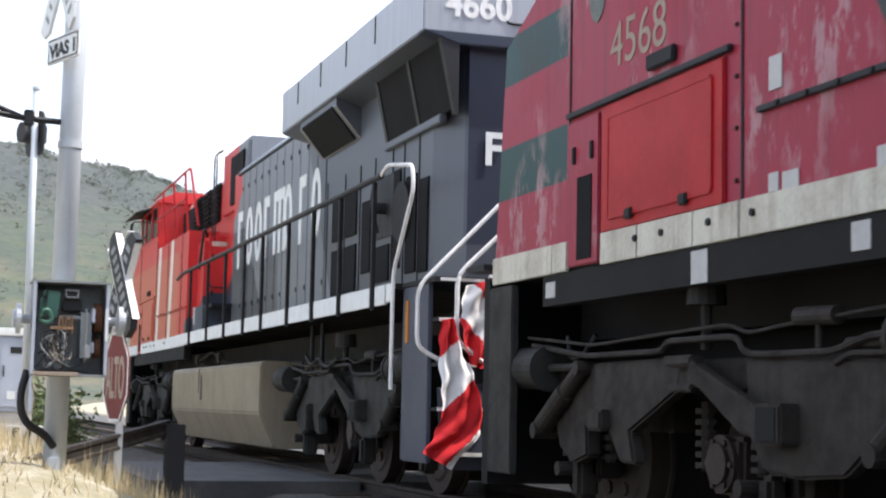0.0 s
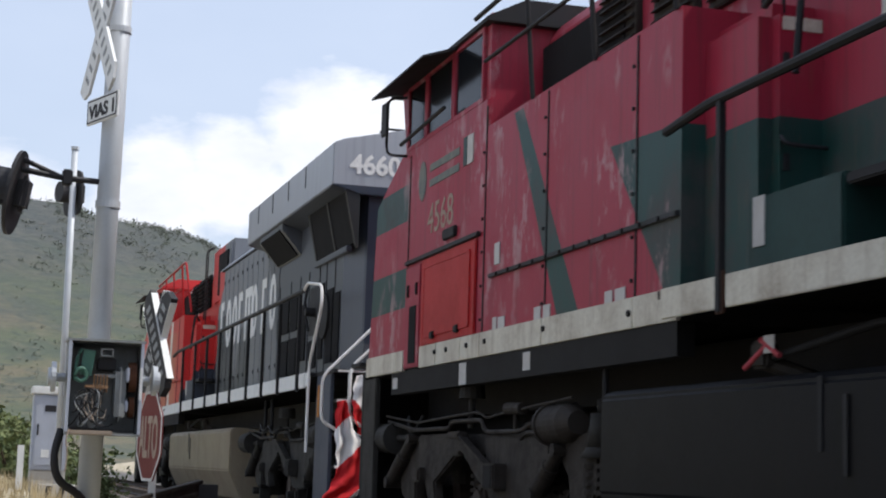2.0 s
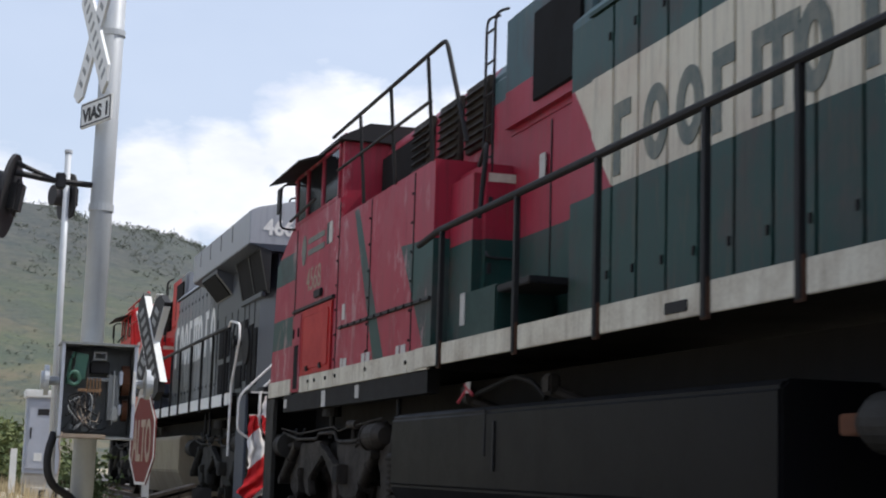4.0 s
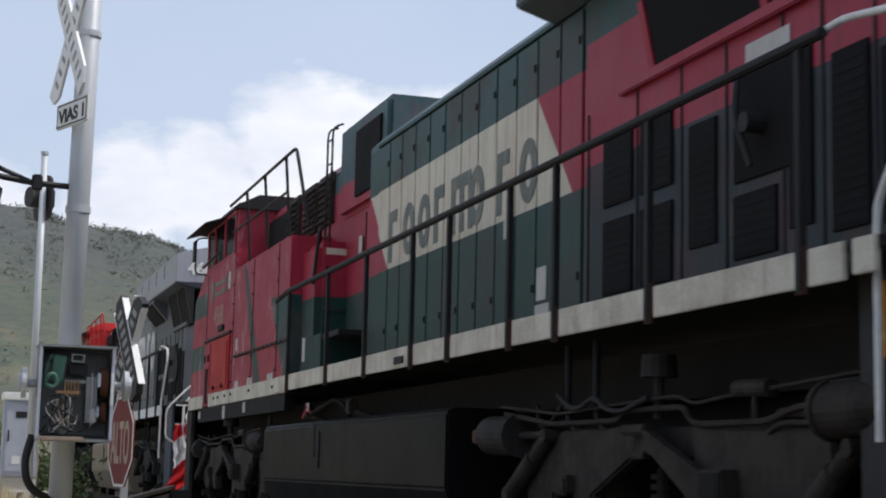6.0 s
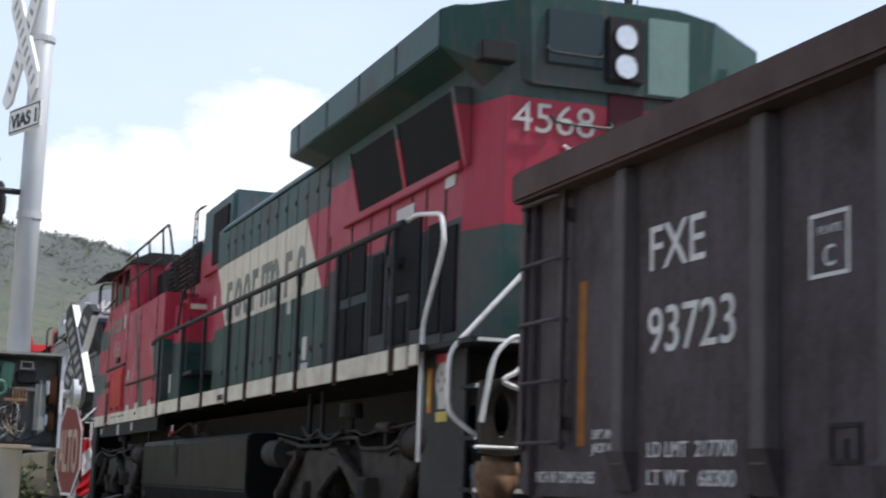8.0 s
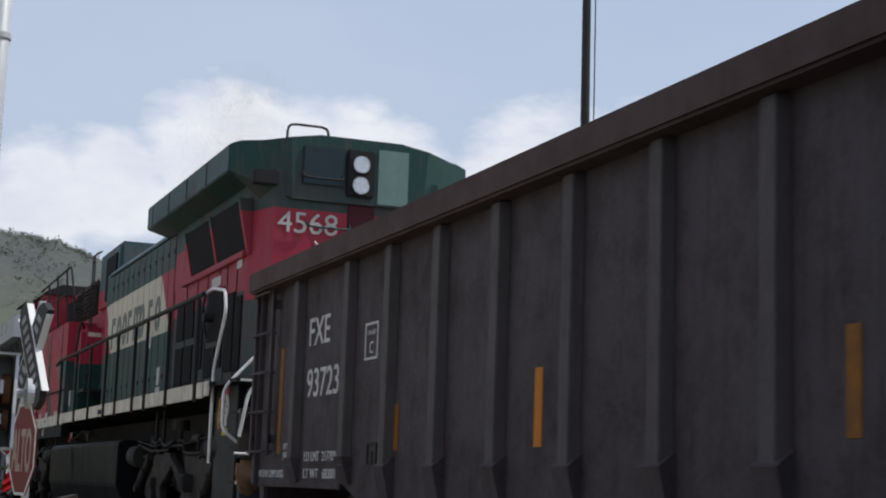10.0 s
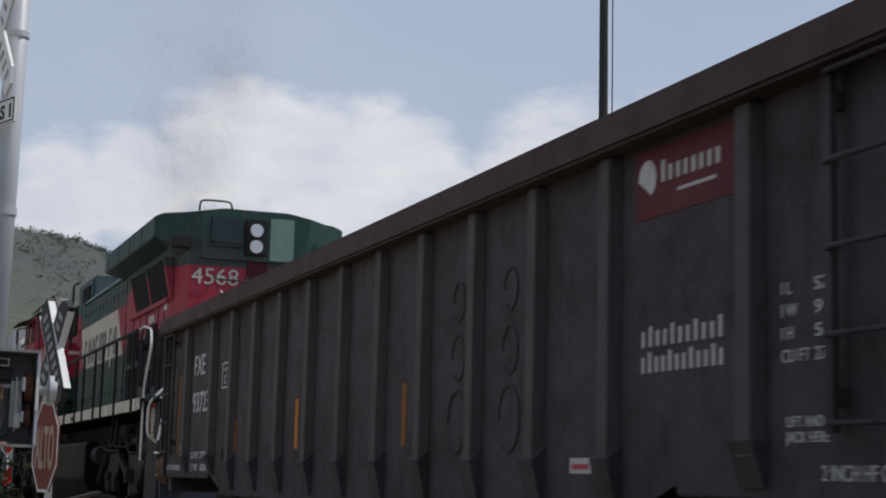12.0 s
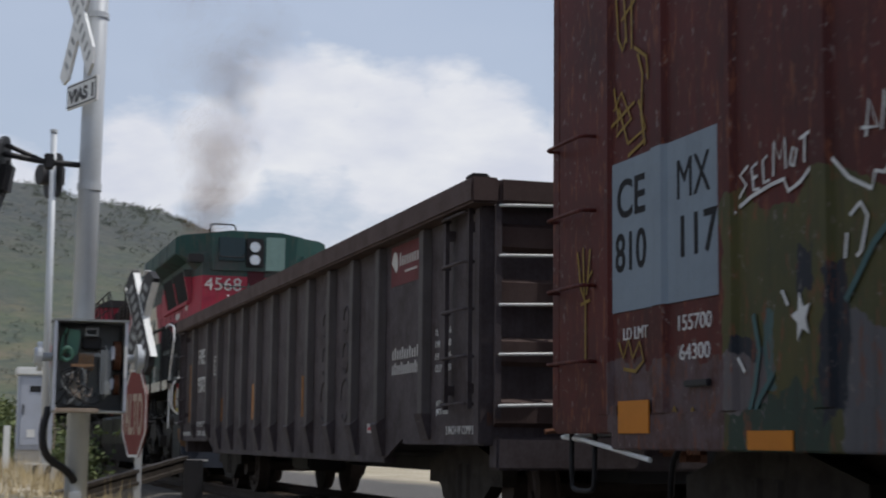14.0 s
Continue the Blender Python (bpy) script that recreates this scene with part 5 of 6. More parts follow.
# ---- boxcar ----
def boxcar():
    car = thing("boxcar", "oxide-red steel boxcar with painted-over lettering and graffiti", "freight car", "wagons of the train")
    L = 7.9
    part("body", box(-1.5, 1.5, -L + 0.04, L - 0.04, 0.95, 4.45, 0.0), M_BOXRED, car)
    part("roof", extrude([(-1.58, 4.42), (-1.5, 4.52), (0, 4.66), (1.5, 4.52), (1.58, 4.42)], 1, -L, L), M_GALV, car)
    for s in (-1, 1):
        part("side_sill", box(s * 1.54 - 0.04, s * 1.54 + 0.04, -L + 1.0, L - 1.0, 0.78, 1.0, 0.01), M_BOXRED, car)
        part("end_sill", box(s * 1.54 - 0.04, s * 1.54 + 0.04, L - 1.1, L - 0.04, 0.88, 1.06, 0.01), M_BOXRED, car)
        part("eave", box(s * 1.55 - 0.05, s * 1.55 + 0.05, -L, L, 4.3, 4.46, 0.015), M_BOXRED, car)
        edges = [7.88, 7.0, 6.19, 5.33, 4.35, 3.4, 2.4, 1.6, -1.6, -2.4, -3.4, -4.35, -5.33, -6.19, -7.0, -7.88]
        for a, b in zip(edges, edges[1:]):
            if a == 1.6:
                dr = part("sliding_door", box(s * 1.58 - 0.03, s * 1.58 + 0.03, b, a, 1.0, 4.3, 0.015), M_BOXRED, car, "ribbed sliding plug door")
                for i in range(5):
                    part("door_rib", box(s * 1.63 - 0.02, s * 1.63 + 0.02, b + 0.05, a - 0.05, 1.3 + i * 0.65, 1.38 + i * 0.65, 0.01), M_BOXRED, dr)
                continue
            part("side_panel", box(s * 1.545 - 0.012, s * 1.545 + 0.012, b + 0.02, a - 0.02, 0.98, 4.32, 0.01), M_BOXRED, car)
            part("side_post", extrude([(s * 1.55, b - 0.11), (s * 1.588, b - 0.07), (s * 1.588, b + 0.07), (s * 1.55, b + 0.11)], 2, 1.0, 4.32), M_BOXRED, car)
    for s in (-1, 1):
        y = s * L
        for i in range(7):
            z = 1.15 + i * 0.45
            part("end_corrugation", extrude([(s * (L - 0.05), z), (s * (L + 0.07), z + 0.1), (s * (L + 0.07), z + 0.25), (s * (L - 0.05), z + 0.35)], 0, -1.45, 1.45), M_BOXRED, car)
        for x in (-1.5, 1.5):
            part("corner_post", box(x - 0.06, x + 0.06, y - 0.07, y + 0.07, 0.9, 4.4, 0.015), M_BOXRED, car)
        for z in (1.35, 1.85, 2.35, 2.85):
            part("grab_iron", tube([(-1.55, y - s * 0.05, z), (-1.66, y - s * 0.05, z), (-1.66, y - s * 0.7, z), (-1.55, y - s * 0.7, z)], 0.013), M_BOXRED, car)
            part("grab_iron", tube([(-1.45, y, z), (-1.45, y + s * 0.14, z), (-0.95, y + s * 0.14, z), (-0.95, y, z)], 0.013), M_BOXRED, car)
        cp = box(-0.12, 0.12, min(y, y + s * 0.5), max(y, y + s * 0.5), 0.72, 1.0, 0.03)
        part("coupler", box(-0.2, 0.2, min(y + s * 0.45, y + s * 0.68), max(y + s * 0.45, y + s * 0.68), 0.68, 1.04, 0.06, cp), M_RUST, car, "rusty knuckle coupler")
        part("stirrup_step", tube([(-1.5, y - s * 0.15, 0.9), (-1.5, y - s * 0.15, 0.5), (-1.5, y - s * 0.55, 0.5), (-1.5, y - s * 0.55, 0.9)], 0.018), M_BLACK, car)
        part("cut_lever", tube([(-1.54, y - s * 1.5, 0.72), (-1.52, y - s * 0.4, 0.84), (-1.45, y + s * 0.2, 0.86), (-0.6, y + s * 0.25, 0.92), (-0.2, y + s * 0.35, 0.95)], 0.016), M_SIGN, car)
        part("brake_hose", tube([(-0.5, y + s * 0.1, 0.9), (-0.5, y + s * 0.35, 0.7), (-0.45, y + s * 0.5, 0.4)], 0.025), M_RUBBER, car)
    part("centre_sill", box(-0.4, 0.4, -L, L, 0.5, 0.95), M_BLACK, car)
    X = -1.56
    off = 37.85  # from the train's measure to the car's own
    yy = lambda v: v + off
    for a, b in ((-31.56, -30.95), (-32.42, -31.76)):
        part("paint_patch", plate(rect(yy(a), yy(b), 1.64, 2.6), X), M_PATCH, car, "pale blue-grey repainted patch")
    part("paint_patch", extrude([(-1.556, yy(-31.78)), (-1.594, yy(-31.73)), (-1.594, yy(-31.59)), (-1.556, yy(-31.54))], 2, 1.64, 2.6), M_PATCH, car)
    X2 = X - 0.006
    writing("CE", 0.34, on_side(X2, yy(-31.02), 2.24), M_STENCIL, car, "reporting_mark", "black stencilled letters", 0.42, 0.005)
    writing("MX", 0.34, on_side(X2, yy(-31.88), 2.24), M_STENCIL, car, "reporting_mark", "black stencilled letters", 0.42, 0.0)
    writing("810", 0.34, on_side(X2, yy(-31.0), 1.9), M_STENCIL, car, "car_number", "black stencilled figures", 0.46, 0.005)
    writing("117", 0.34, on_side(X2, yy(-31.88), 1.9), M_STENCIL, car, "car_number", "black stencilled figures", 0.46, 0.005)
    writing("LD LMT", 0.11, on_side(X, yy(-31.1), 1.46), M_LETTER, car, "load_data")
    writing("155700", 0.13, on_side(X, yy(-31.86), 1.47), M_LETTER, car, "load_data", "", 0.42)
    writing("64300", 0.13, on_side(X, yy(-31.9), 1.3), M_LETTER, car, "load_data", "", 0.38)
    part("orange_reflector", plate(rect(yy(-31.53), yy(-31.08), 0.88, 1.08), -1.582), M_AMBER, car, "orange reflector plate")
    part("orange_reflector", plate(rect(yy(-33.22), yy(-32.75), 0.79, 0.89), -1.582), M_AMBER, car, "orange reflector plate")
    part("door_latch", box(-1.59, -1.55, yy(-32.3), yy(-32.0), 1.14, 1.18, 0.008), M_FRAME, car)
    # graffiti: a green field with pale outlines, a star, yellow tags
    g_teal = worn("teal_spray_paint", (0.06, 0.12, 0.12), (0.03, 0.05, 0.05), 0.5, 0.6)
    g_yell = worn("yellow_spray_paint", (0.24, 0.16, 0.03), (0.12, 0.06, 0.02), 0.7, 0.6, scale=8)
    def strokes(lines, material, r=0.02, name="graffiti_stroke", x=X2):
        for ln in lines:
            bm = bmesh.new()
            rows = []
            for i, p in enumerate(ln):
                d = Vector(ln[min(i + 1, len(ln) - 1)]) - Vector(ln[max(i - 1, 0)])
                n = Vector((-d.y, d.x)).normalized() * r
                rows.append([bm.verts.new((x - k * 0.0015, yy(p[0]) + e * n.x, p[1] + e * n.y)) for k in (0, 1) for e in (1, -1)])
            for u, v in zip(rows, rows[1:]):
                for m, w in ((0, 1), (1, 3), (3, 2), (2, 0)):
                    bm.faces.new((u[m], u[w], v[w], v[m]))
            part(name, bm, material, car)

    strokes([[(-32.47, 2.01), (-32.62, 2.07)], [(-32.66, 2.09), (-32.8, 2.13), (-33.0, 2.16), (-33.14, 2.17), (-33.18, 2.1), (-33.3, 2.13), (-33.42, 2.2)], [(-33.6, 2.2), (-33.75, 2.08), (-33.94, 2.0), (-33.97, 2.08), (-34.05, 2.06), (-34.3, 2.25)],
             [(-32.45, 1.66), (-32.48, 1.4), (-32.5, 1.3)], [(-32.7, 1.2), (-32.62, 1.28)], [(-32.44, 0.8), (-32.45, 0.95), (-32.52, 1.1)], [(-33.2, 0.82), (-33.24, 0.9), (-33.28, 0.82)],
             [(-33.75, 1.9), (-33.84, 1.95), (-33.9, 1.88), (-33.84, 1.72), (-33.8, 1.7)], [(-33.7, 1.7), (-33.72, 1.82)], [(-33.1, 1.6), (-33.16, 1.52)]], M_LETTER, 0.011)
    strokes([[(-32.8, 1.5), (-32.86, 1.3), (-32.8, 1.1), (-32.72, 0.95)], [(-33.7, 1.5), (-33.95, 1.75), (-34.2, 1.9)], [(-33.5, 1.0), (-33.54, 1.25)], [(-32.72, 0.88), (-32.85, 1.05), (-33.0, 1.18)]], g_teal, 0.018, "graffiti_stroke", X2 - 0.002)
    star = []
    for i in range(10):
        r = 0.13 if i % 2 == 0 else 0.055
        star.append((yy(-33.29) + r * 0.75 * math.sin(i * math.pi / 5 + 0.2), 1.45 + r * math.cos(i * math.pi / 5 + 0.2)))
    part("graffiti_star", plate(star, X2, 0.004), M_LETTER, car, "white painted star")
    strokes([[(-31.02, 3.7), (-31.05, 3.42), (-31.12, 3.32), (-31.18, 3.4)], [(-31.14, 3.7), (-31.18, 3.36)], [(-31.26, 3.72), (-31.26, 3.3)], [(-31.1, 3.52), (-31.34, 3.62)],
             [(-30.98, 3.1), (-31.05, 2.9), (-31.02, 2.78), (-31.25, 2.85), (-31.1, 3.05), (-30.98, 2.95)], [(-31.35, 3.25), (-31.42, 3.1), (-31.4, 2.85), (-31.45, 2.65)], [(-31.06, 2.95), (-31.2, 2.7), (-31.46, 2.75), (-31.36, 2.95)], [(-31.3, 3.3), (-31.48, 3.2), (-31.5, 3.05)], [(-30.92, 2.85), (-31.3, 2.95)], [(-31.46, 2.68), (-31.2, 2.62)]], g_yell, 0.011)
    strokes([[(-30.36, 2.1), (-30.42, 1.85), (-30.5, 1.75), (-30.5, 1.36)], [(-30.46, 2.12), (-30.48, 1.78)], [(-30.58, 2.1), (-30.52, 1.8)], [(-30.42, 1.74), (-30.58, 1.76)], [(-30.54, 1.9), (-30.62, 1.95)]], g_yell, 0.011)
    strokes([[(-31.05, 1.45), (-31.12, 1.35), (-31.2, 1.46), (-31.26, 1.34), (-31.36, 1.44), (-31.42, 1.32), (-31.3, 1.26), (-31.12, 1.28)], [(-31.58, 0.9), (-31.65, 1.02), (-31.74, 0.9), (-31.84, 1.03), (-31.95, 0.9), (-32.08, 1.02), (-32.14, 0.9), (-32.3, 1.0)]], g_yell, 0.011)
    strokes([[(-32.76, 2.3), (-32.67, 2.26), (-32.74, 2.2), (-32.66, 2.14)], [(-32.86, 2.3), (-32.8, 2.28), (-32.82, 2.16), (-32.88, 2.16)], [(-32.8, 2.22), (-32.86, 2.23)], [(-32.97, 2.32), (-32.92, 2.3), (-32.93, 2.18), (-32.99, 2.19)],
             [(-33.03, 2.2), (-33.04, 2.38), (-33.1, 2.28), (-33.15, 2.38), (-33.16, 2.22)], [(-33.2, 2.24), (-33.23, 2.32), (-33.27, 2.3), (-33.24, 2.22), (-33.2, 2.24)], [(-33.34, 2.22), (-33.35, 2.36)], [(-33.3, 2.35), (-33.4, 2.37)],
             [(-33.9, 2.25), (-33.93, 2.42), (-34.0, 2.28), (-33.86, 2.3)], [(-34.03, 2.26), (-34.06, 2.44), (-34.1, 2.3)]], M_LETTER, 0.009)
    freight_truck(car, 5.8), freight_truck(car, -5.8)
    return car


BOXCAR = boxcar()
BOX_AT = -37.85


# ---- ground, hill and track ----
def ease(a, b, v):
    t = min(max((v - a) / (b - a), 0.0), 1.0)
    return t * t * (3 - 2 * t)


def ground_z(x, y):
    bank = 0.76 * ease(2.7, 5.0, -x) * ease(7.0, 10.5, y) * (1 - ease(40, 80, y))
    far = 1.2 * ease(60, 220, math.hypot(x, y)) * ease(4, 20, abs(x))
    near = 0.05 * noise.noise((x * 0.6, y * 0.6, 0)) * ease(2.6, 4.0, abs(x))
    return -0.36 + bank + far + near


def ground_material():
    n = Nodes("dry_grass_and_gravel")
    o = n.xyz()
    soil = n.mix(n.ramp(n.noise(0.35, 6, 0.6), 0.4, 0.62), (0.44, 0.38, 0.28), (0.27, 0.235, 0.14))
    soil = n.mix(n.math("MULTIPLY", n.ramp(n.noise(3.0, 8, 0.7), 0.45, 0.7), 0.7), soil, (0.55, 0.5, 0.41))
    soil = n.mix(n.math("MULTIPLY", n.ramp(n.noise(40, 4, 0.6), 0.45, 0.7), 0.4), soil, (0.1, 0.085, 0.06))
    gravel = n.mix(n.ramp(n.noise(18, 6, 0.7), 0.35, 0.7), (0.06, 0.057, 0.053), (0.13, 0.122, 0.112))
    # dark unseen ground on the camera's side, added to weaken light bounced at the train
    unseen_apron = both(n, n.math("SUBTRACT", 1.0, n.ramp(o[1], 6.5, 8.0)), n.ramp(n.math("MULTIPLY", o[0], -1.0), 3.2, 3.5), n.ramp(o[1], -46.0, -40.0), n.math("SUBTRACT", 1.0, n.ramp(n.math("MULTIPLY", o[0], -1.0), 18.0, 20.0)))
    soil = n.mix(unseen_apron, soil, n.mix(n.ramp(n.noise(3.0, 6, 0.6), 0.4, 0.7), (0.036, 0.036, 0.037), (0.06, 0.058, 0.056)))
    # gravel carried past the far rail, an added dark strip behind the wheels
    track = n.math("MULTIPLY", n.math("SUBTRACT", 1.0, n.ramp(n.math("MULTIPLY", o[0], -1.0), 2.6, 3.6)), n.math("SUBTRACT", 1.0, n.ramp(o[0], 6.5, 8.5)))
    n.bump(n.noise(25, 6, 0.7), 0.6, 0.04)
    return n.done(n.mix(track, soil, gravel), 0.95)


def steps(*stretches):
    out = []
    for a, b, k in stretches:
        out += [a + (b - a) * i / k for i in range(k)]
    return out + [stretches[-1][1]]


gx = steps((-4000, -300, 8), (-300, -60, 10), (-60, -12, 20), (-12, 6, 48), (6, 60, 18), (60, 300, 8), (300, 4000, 8))
gy = steps((-4000, -200, 8), (-200, -20, 10), (-20, 4, 20), (4, 34, 80), (34, 120, 36), (120, 400, 12), (400, 4500, 8))
gm = bmesh.new()
grid = [[gm.verts.new((x, y, ground_z(x, y))) for y in gy] for x in gx]
for a, b in zip(grid, grid[1:]):
    for k in range(len(gy) - 1):
        gm.faces.new((a[k], b[k], b[k + 1], a[k + 1]))
ground = part("ground", gm, ground_material(), None, "", True)
tagged(ground, "dry grassy ground with pale gravel beside the track", "ground", "", "structure")


def hill_material():
    n = Nodes("haze_tinted_scrub_slope")
    o = n.xyz()
    c = n.mix(n.ramp(n.noise(0.03, 6, 0.65), 0.42, 0.58), (0.055, 0.066, 0.018), (0.118, 0.092, 0.038))
    c = n.mix(n.math("MULTIPLY", n.ramp(n.noise(0.09, 8, 0.75), 0.47, 0.56), 0.75), c, (0.034, 0.046, 0.018))
    c = n.mix(n.math("MULTIPLY", n.ramp(n.noise(0.3, 6, 0.75), 0.52, 0.6), 0.7), c, (0.022, 0.034, 0.014))
    c = n.mix(n.math("MULTIPLY", n.ramp(n.noise(0.22, 6, 0.7), 0.56, 0.66), 0.5), c, (0.14, 0.115, 0.065))
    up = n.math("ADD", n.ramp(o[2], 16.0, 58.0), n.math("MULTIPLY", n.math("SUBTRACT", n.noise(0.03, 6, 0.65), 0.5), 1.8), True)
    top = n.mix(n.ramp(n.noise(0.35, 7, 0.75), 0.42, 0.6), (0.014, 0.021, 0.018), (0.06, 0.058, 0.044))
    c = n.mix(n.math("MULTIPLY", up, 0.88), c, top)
    # bluish distance haze, mixed straight into the slope's colour
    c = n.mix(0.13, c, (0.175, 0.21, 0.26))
    n.bump(n.noise(0.3, 6, 0.7), 0.5, 1.0)
    return n.done(c, 0.95)


def ridge(yaw):
    """Height of the ridge in metres, 560 m off, by the direction in degrees to the left of the track."""
    prof = [(-70, 4), (-45, 10), (-28, 26), (-18, 46), (-12, 62), (-8, 75.5), (-5, 82), (-2.7, 87), (-1, 88), (6, 96), (16, 104), (30, 80), (50, 40), (75, 12)]
    for (a, p), (b, q) in zip(prof, prof[1:]):
        if a <= yaw <= b:
            return p + (q - p) * (yaw - a) / (b - a)
    return 4


hm = bmesh.new()
hrows = []
HX, HY = EYE[0], EYE[1]


def hill_point(yaw, u):
    r = 170 + u * 560
    k = ease(0.0, 0.7, u) if u < 0.7 else 1 - 0.5 * ease(0.7, 1.0, u)
    a = radians(yaw)
    h = 0.975 * ridge(yaw) * k * (1 + 0.03 * noise.noise((yaw * 0.5, u * 4, 0))) + 1.2 * noise.noise((yaw * 1.7, u * 9, 3))
    return Vector((HX - r * math.sin(a), HY + r * math.cos(a), h - 0.4))


for i in range(111):
    hrows.append([hm.verts.new(hill_point(-70 + i * 145 / 110, k / 40)) for k in range(41)])
for a, b in zip(hrows, hrows[1:]):
    for k in range(40):
        hm.faces.new((a[k], b[k], b[k + 1], a[k + 1]))
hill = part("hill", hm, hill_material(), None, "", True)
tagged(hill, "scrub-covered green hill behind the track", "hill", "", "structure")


def leaf_material(name, a, b):
    n = Nodes(name)
    g = n.t.nodes.new("ShaderNodeNewGeometry")
    c = n.mix(g.outputs["Random Per Island"], a, b)
    return n.done(c, 0.8)


M_LEAF = leaf_material("dusty_green_leaves", (0.065, 0.095, 0.03), (0.15, 0.175, 0.065))
# far scrub tones paled and blued: the air's haze is painted in
M_FAR = leaf_material("haze_painted_far_scrub", (0.068, 0.08, 0.06), (0.115, 0.126, 0.095))
M_STRAW = leaf_material("dry_straw_grass", (0.36, 0.28, 0.15), (0.52, 0.43, 0.26))


def clump(verts, faces, c, r, rg, n=7, size=1.0):
    """A ragged knot of small leaf faces."""
    for _ in range(n):
        d = Vector((rg.gauss(0, 1), rg.gauss(0, 1), rg.gauss(0, 0.8))).normalized() * r * rg.uniform(0.3, 1.0)
        a = Vector((rg.gauss(0, 1), rg.gauss(0, 1), rg.gauss(0, 1))).normalized()
        b = a.cross(Vector((rg.gauss(0, 1), rg.gauss(0, 1), rg.gauss(0, 1)))).normalized()
        s = r * rg.uniform(0.35, 0.65) * size
        k = len(verts)
        p = c + d
        verts += [p - a * s, p + b * s * 0.6, p + a * s, p - b * s * 0.6]
        faces.append((k, k + 1, k + 2, k + 3))


def leaves(name, verts, faces, material, parent=None):
    me = bpy.data.meshes.new(name)
    me.from_pydata([tuple(v) for v in verts], [], faces)
    me.materials.append(material)
    ob = new(name, me)
    ob.parent = parent
    return ob


rg = random.Random(11)
sv, sf = [], []
for _ in range(22000):
    yaw, u = rg.uniform(-24, 14), rg.uniform(0.1, 0.76)
    if rg.random() < 0.09:
        u = rg.uniform(0.66, 0.715)
    elif rg.random() < 0.8 - 0.95 * u or noise.noise((yaw * 0.55, u * 9.0, 8.0)) < rg.uniform(-0.4, 0.1):
        continue
    p = hill_point(yaw, u)
    r = (0.45 + 1.5 * rg.random() ** 2.5) * (0.35 + 0.9 * u)
    clump(sv, sf, p + Vector((0, 0, r * 0.35)), r, rg, 24, 0.4)
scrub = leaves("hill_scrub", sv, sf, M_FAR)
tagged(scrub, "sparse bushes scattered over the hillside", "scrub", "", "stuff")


def bush(x, y, r, h):
    b = thing("bush", "leafy green roadside bush", "bush", "bushes by the track", "", (x, y, ground_z(x, y)))
    bm = bmesh.new()
    for k in range(5):
        a = k * 1.3
        rod((0, 0, -0.05), (0.5 * r * math.cos(a), 0.5 * r * math.sin(a), h * 0.6), 0.04, bm, 6, 0.015)
    part("stem", bm, M_WOOD, b)
    v, f = [], []
    for _ in range(260):
        d = Vector((rg.gauss(0, 0.45), rg.gauss(0, 0.45), 0))
        z = abs(rg.gauss(0.0, 0.45)) * h + 0.1
        clump(v, f, Vector((d.x * r * 1.2, d.y * r * 1.2, min(z, h))), r * 0.16, rg, 6)
    leaves("crown", v, f, M_LEAF, b)
    return b


for x, y, r, h in ((-3.9, 62, 2.2, 2.2), (-5.6, 68, 2.8, 2.8), (-8.3, 58, 2.6, 2.6), (-1.0 - 6.4, 75, 3.0, 3.2), (-10.5, 70, 3.4, 3.4), (-4.6, 90, 3.0, 3.2), (-13, 64, 2.5, 3.0), (-3.35, 30.5, 0.62, 1.15), (-3.8, 32.5, 0.7, 1.3), (-3.1, 34.0, 0.7, 1.2), (-4.5, 36.0, 0.8, 1.3)):
    bush(x, y, r, h)

# dry grass beside the track
gv, gf = [], []
for _ in range(9000):
    x, y = rg.uniform(-7.5, -3.0), rg.uniform(8.5, 26)
    if -3.3 < x and rg.random() < 0.6:
        continue
    z = ground_z(x, y)
    h = rg.uniform(0.05, 0.22) * (1.3 if noise.noise((x * 0.9, y * 0.9, 5)) > 0 else 0.5)
    a = rg.uniform(0, 6.28)
    dx, dy = math.cos(a), math.sin(a)
    w = 0.006
    k = len(gv)
    lean = rg.uniform(-0.1, 0.1)
    gv += [Vector((x - dx * w, y - dy * w, z - 0.02)), Vector((x + dx * w, y + dy * w, z - 0.02)), Vector((x + lean * dy + dx * w * 0.4, y + lean * dx, z + h))]
    gf.append((k, k + 1, k + 2))
grass = leaves("dry_grass", gv, gf, M_STRAW)
tagged(grass, "dry straw-coloured grass on the track's verge", "grass", "", "stuff")

# unseen wall added behind the camera to keep low sky light off the train
wm = Nodes("grey_sky_blocker")
wm.bump(wm.noise(14, 5, 0.6), 0.3, 0.01)
M_WALL = wm.done(wm.mix(wm.ramp(wm.noise(0.8, 6, 0.65), 0.4, 0.7), (0.16, 0.15, 0.14), (0.1, 0.095, 0.09)), 0.9)
tagged(part("sky_blocker_wall", box(-9.75, -9.5, -34.0, 4.0, -0.6, 3.8, 0.01), M_WALL), "unseen grey wall added to block low sky light", "wall", "", "structure")

# ballast and rails
bl = extrude([(-2.6, -0.4), (-1.75, -0.17), (1.75, -0.17), (2.6, -0.4)], 1, -70, 420)


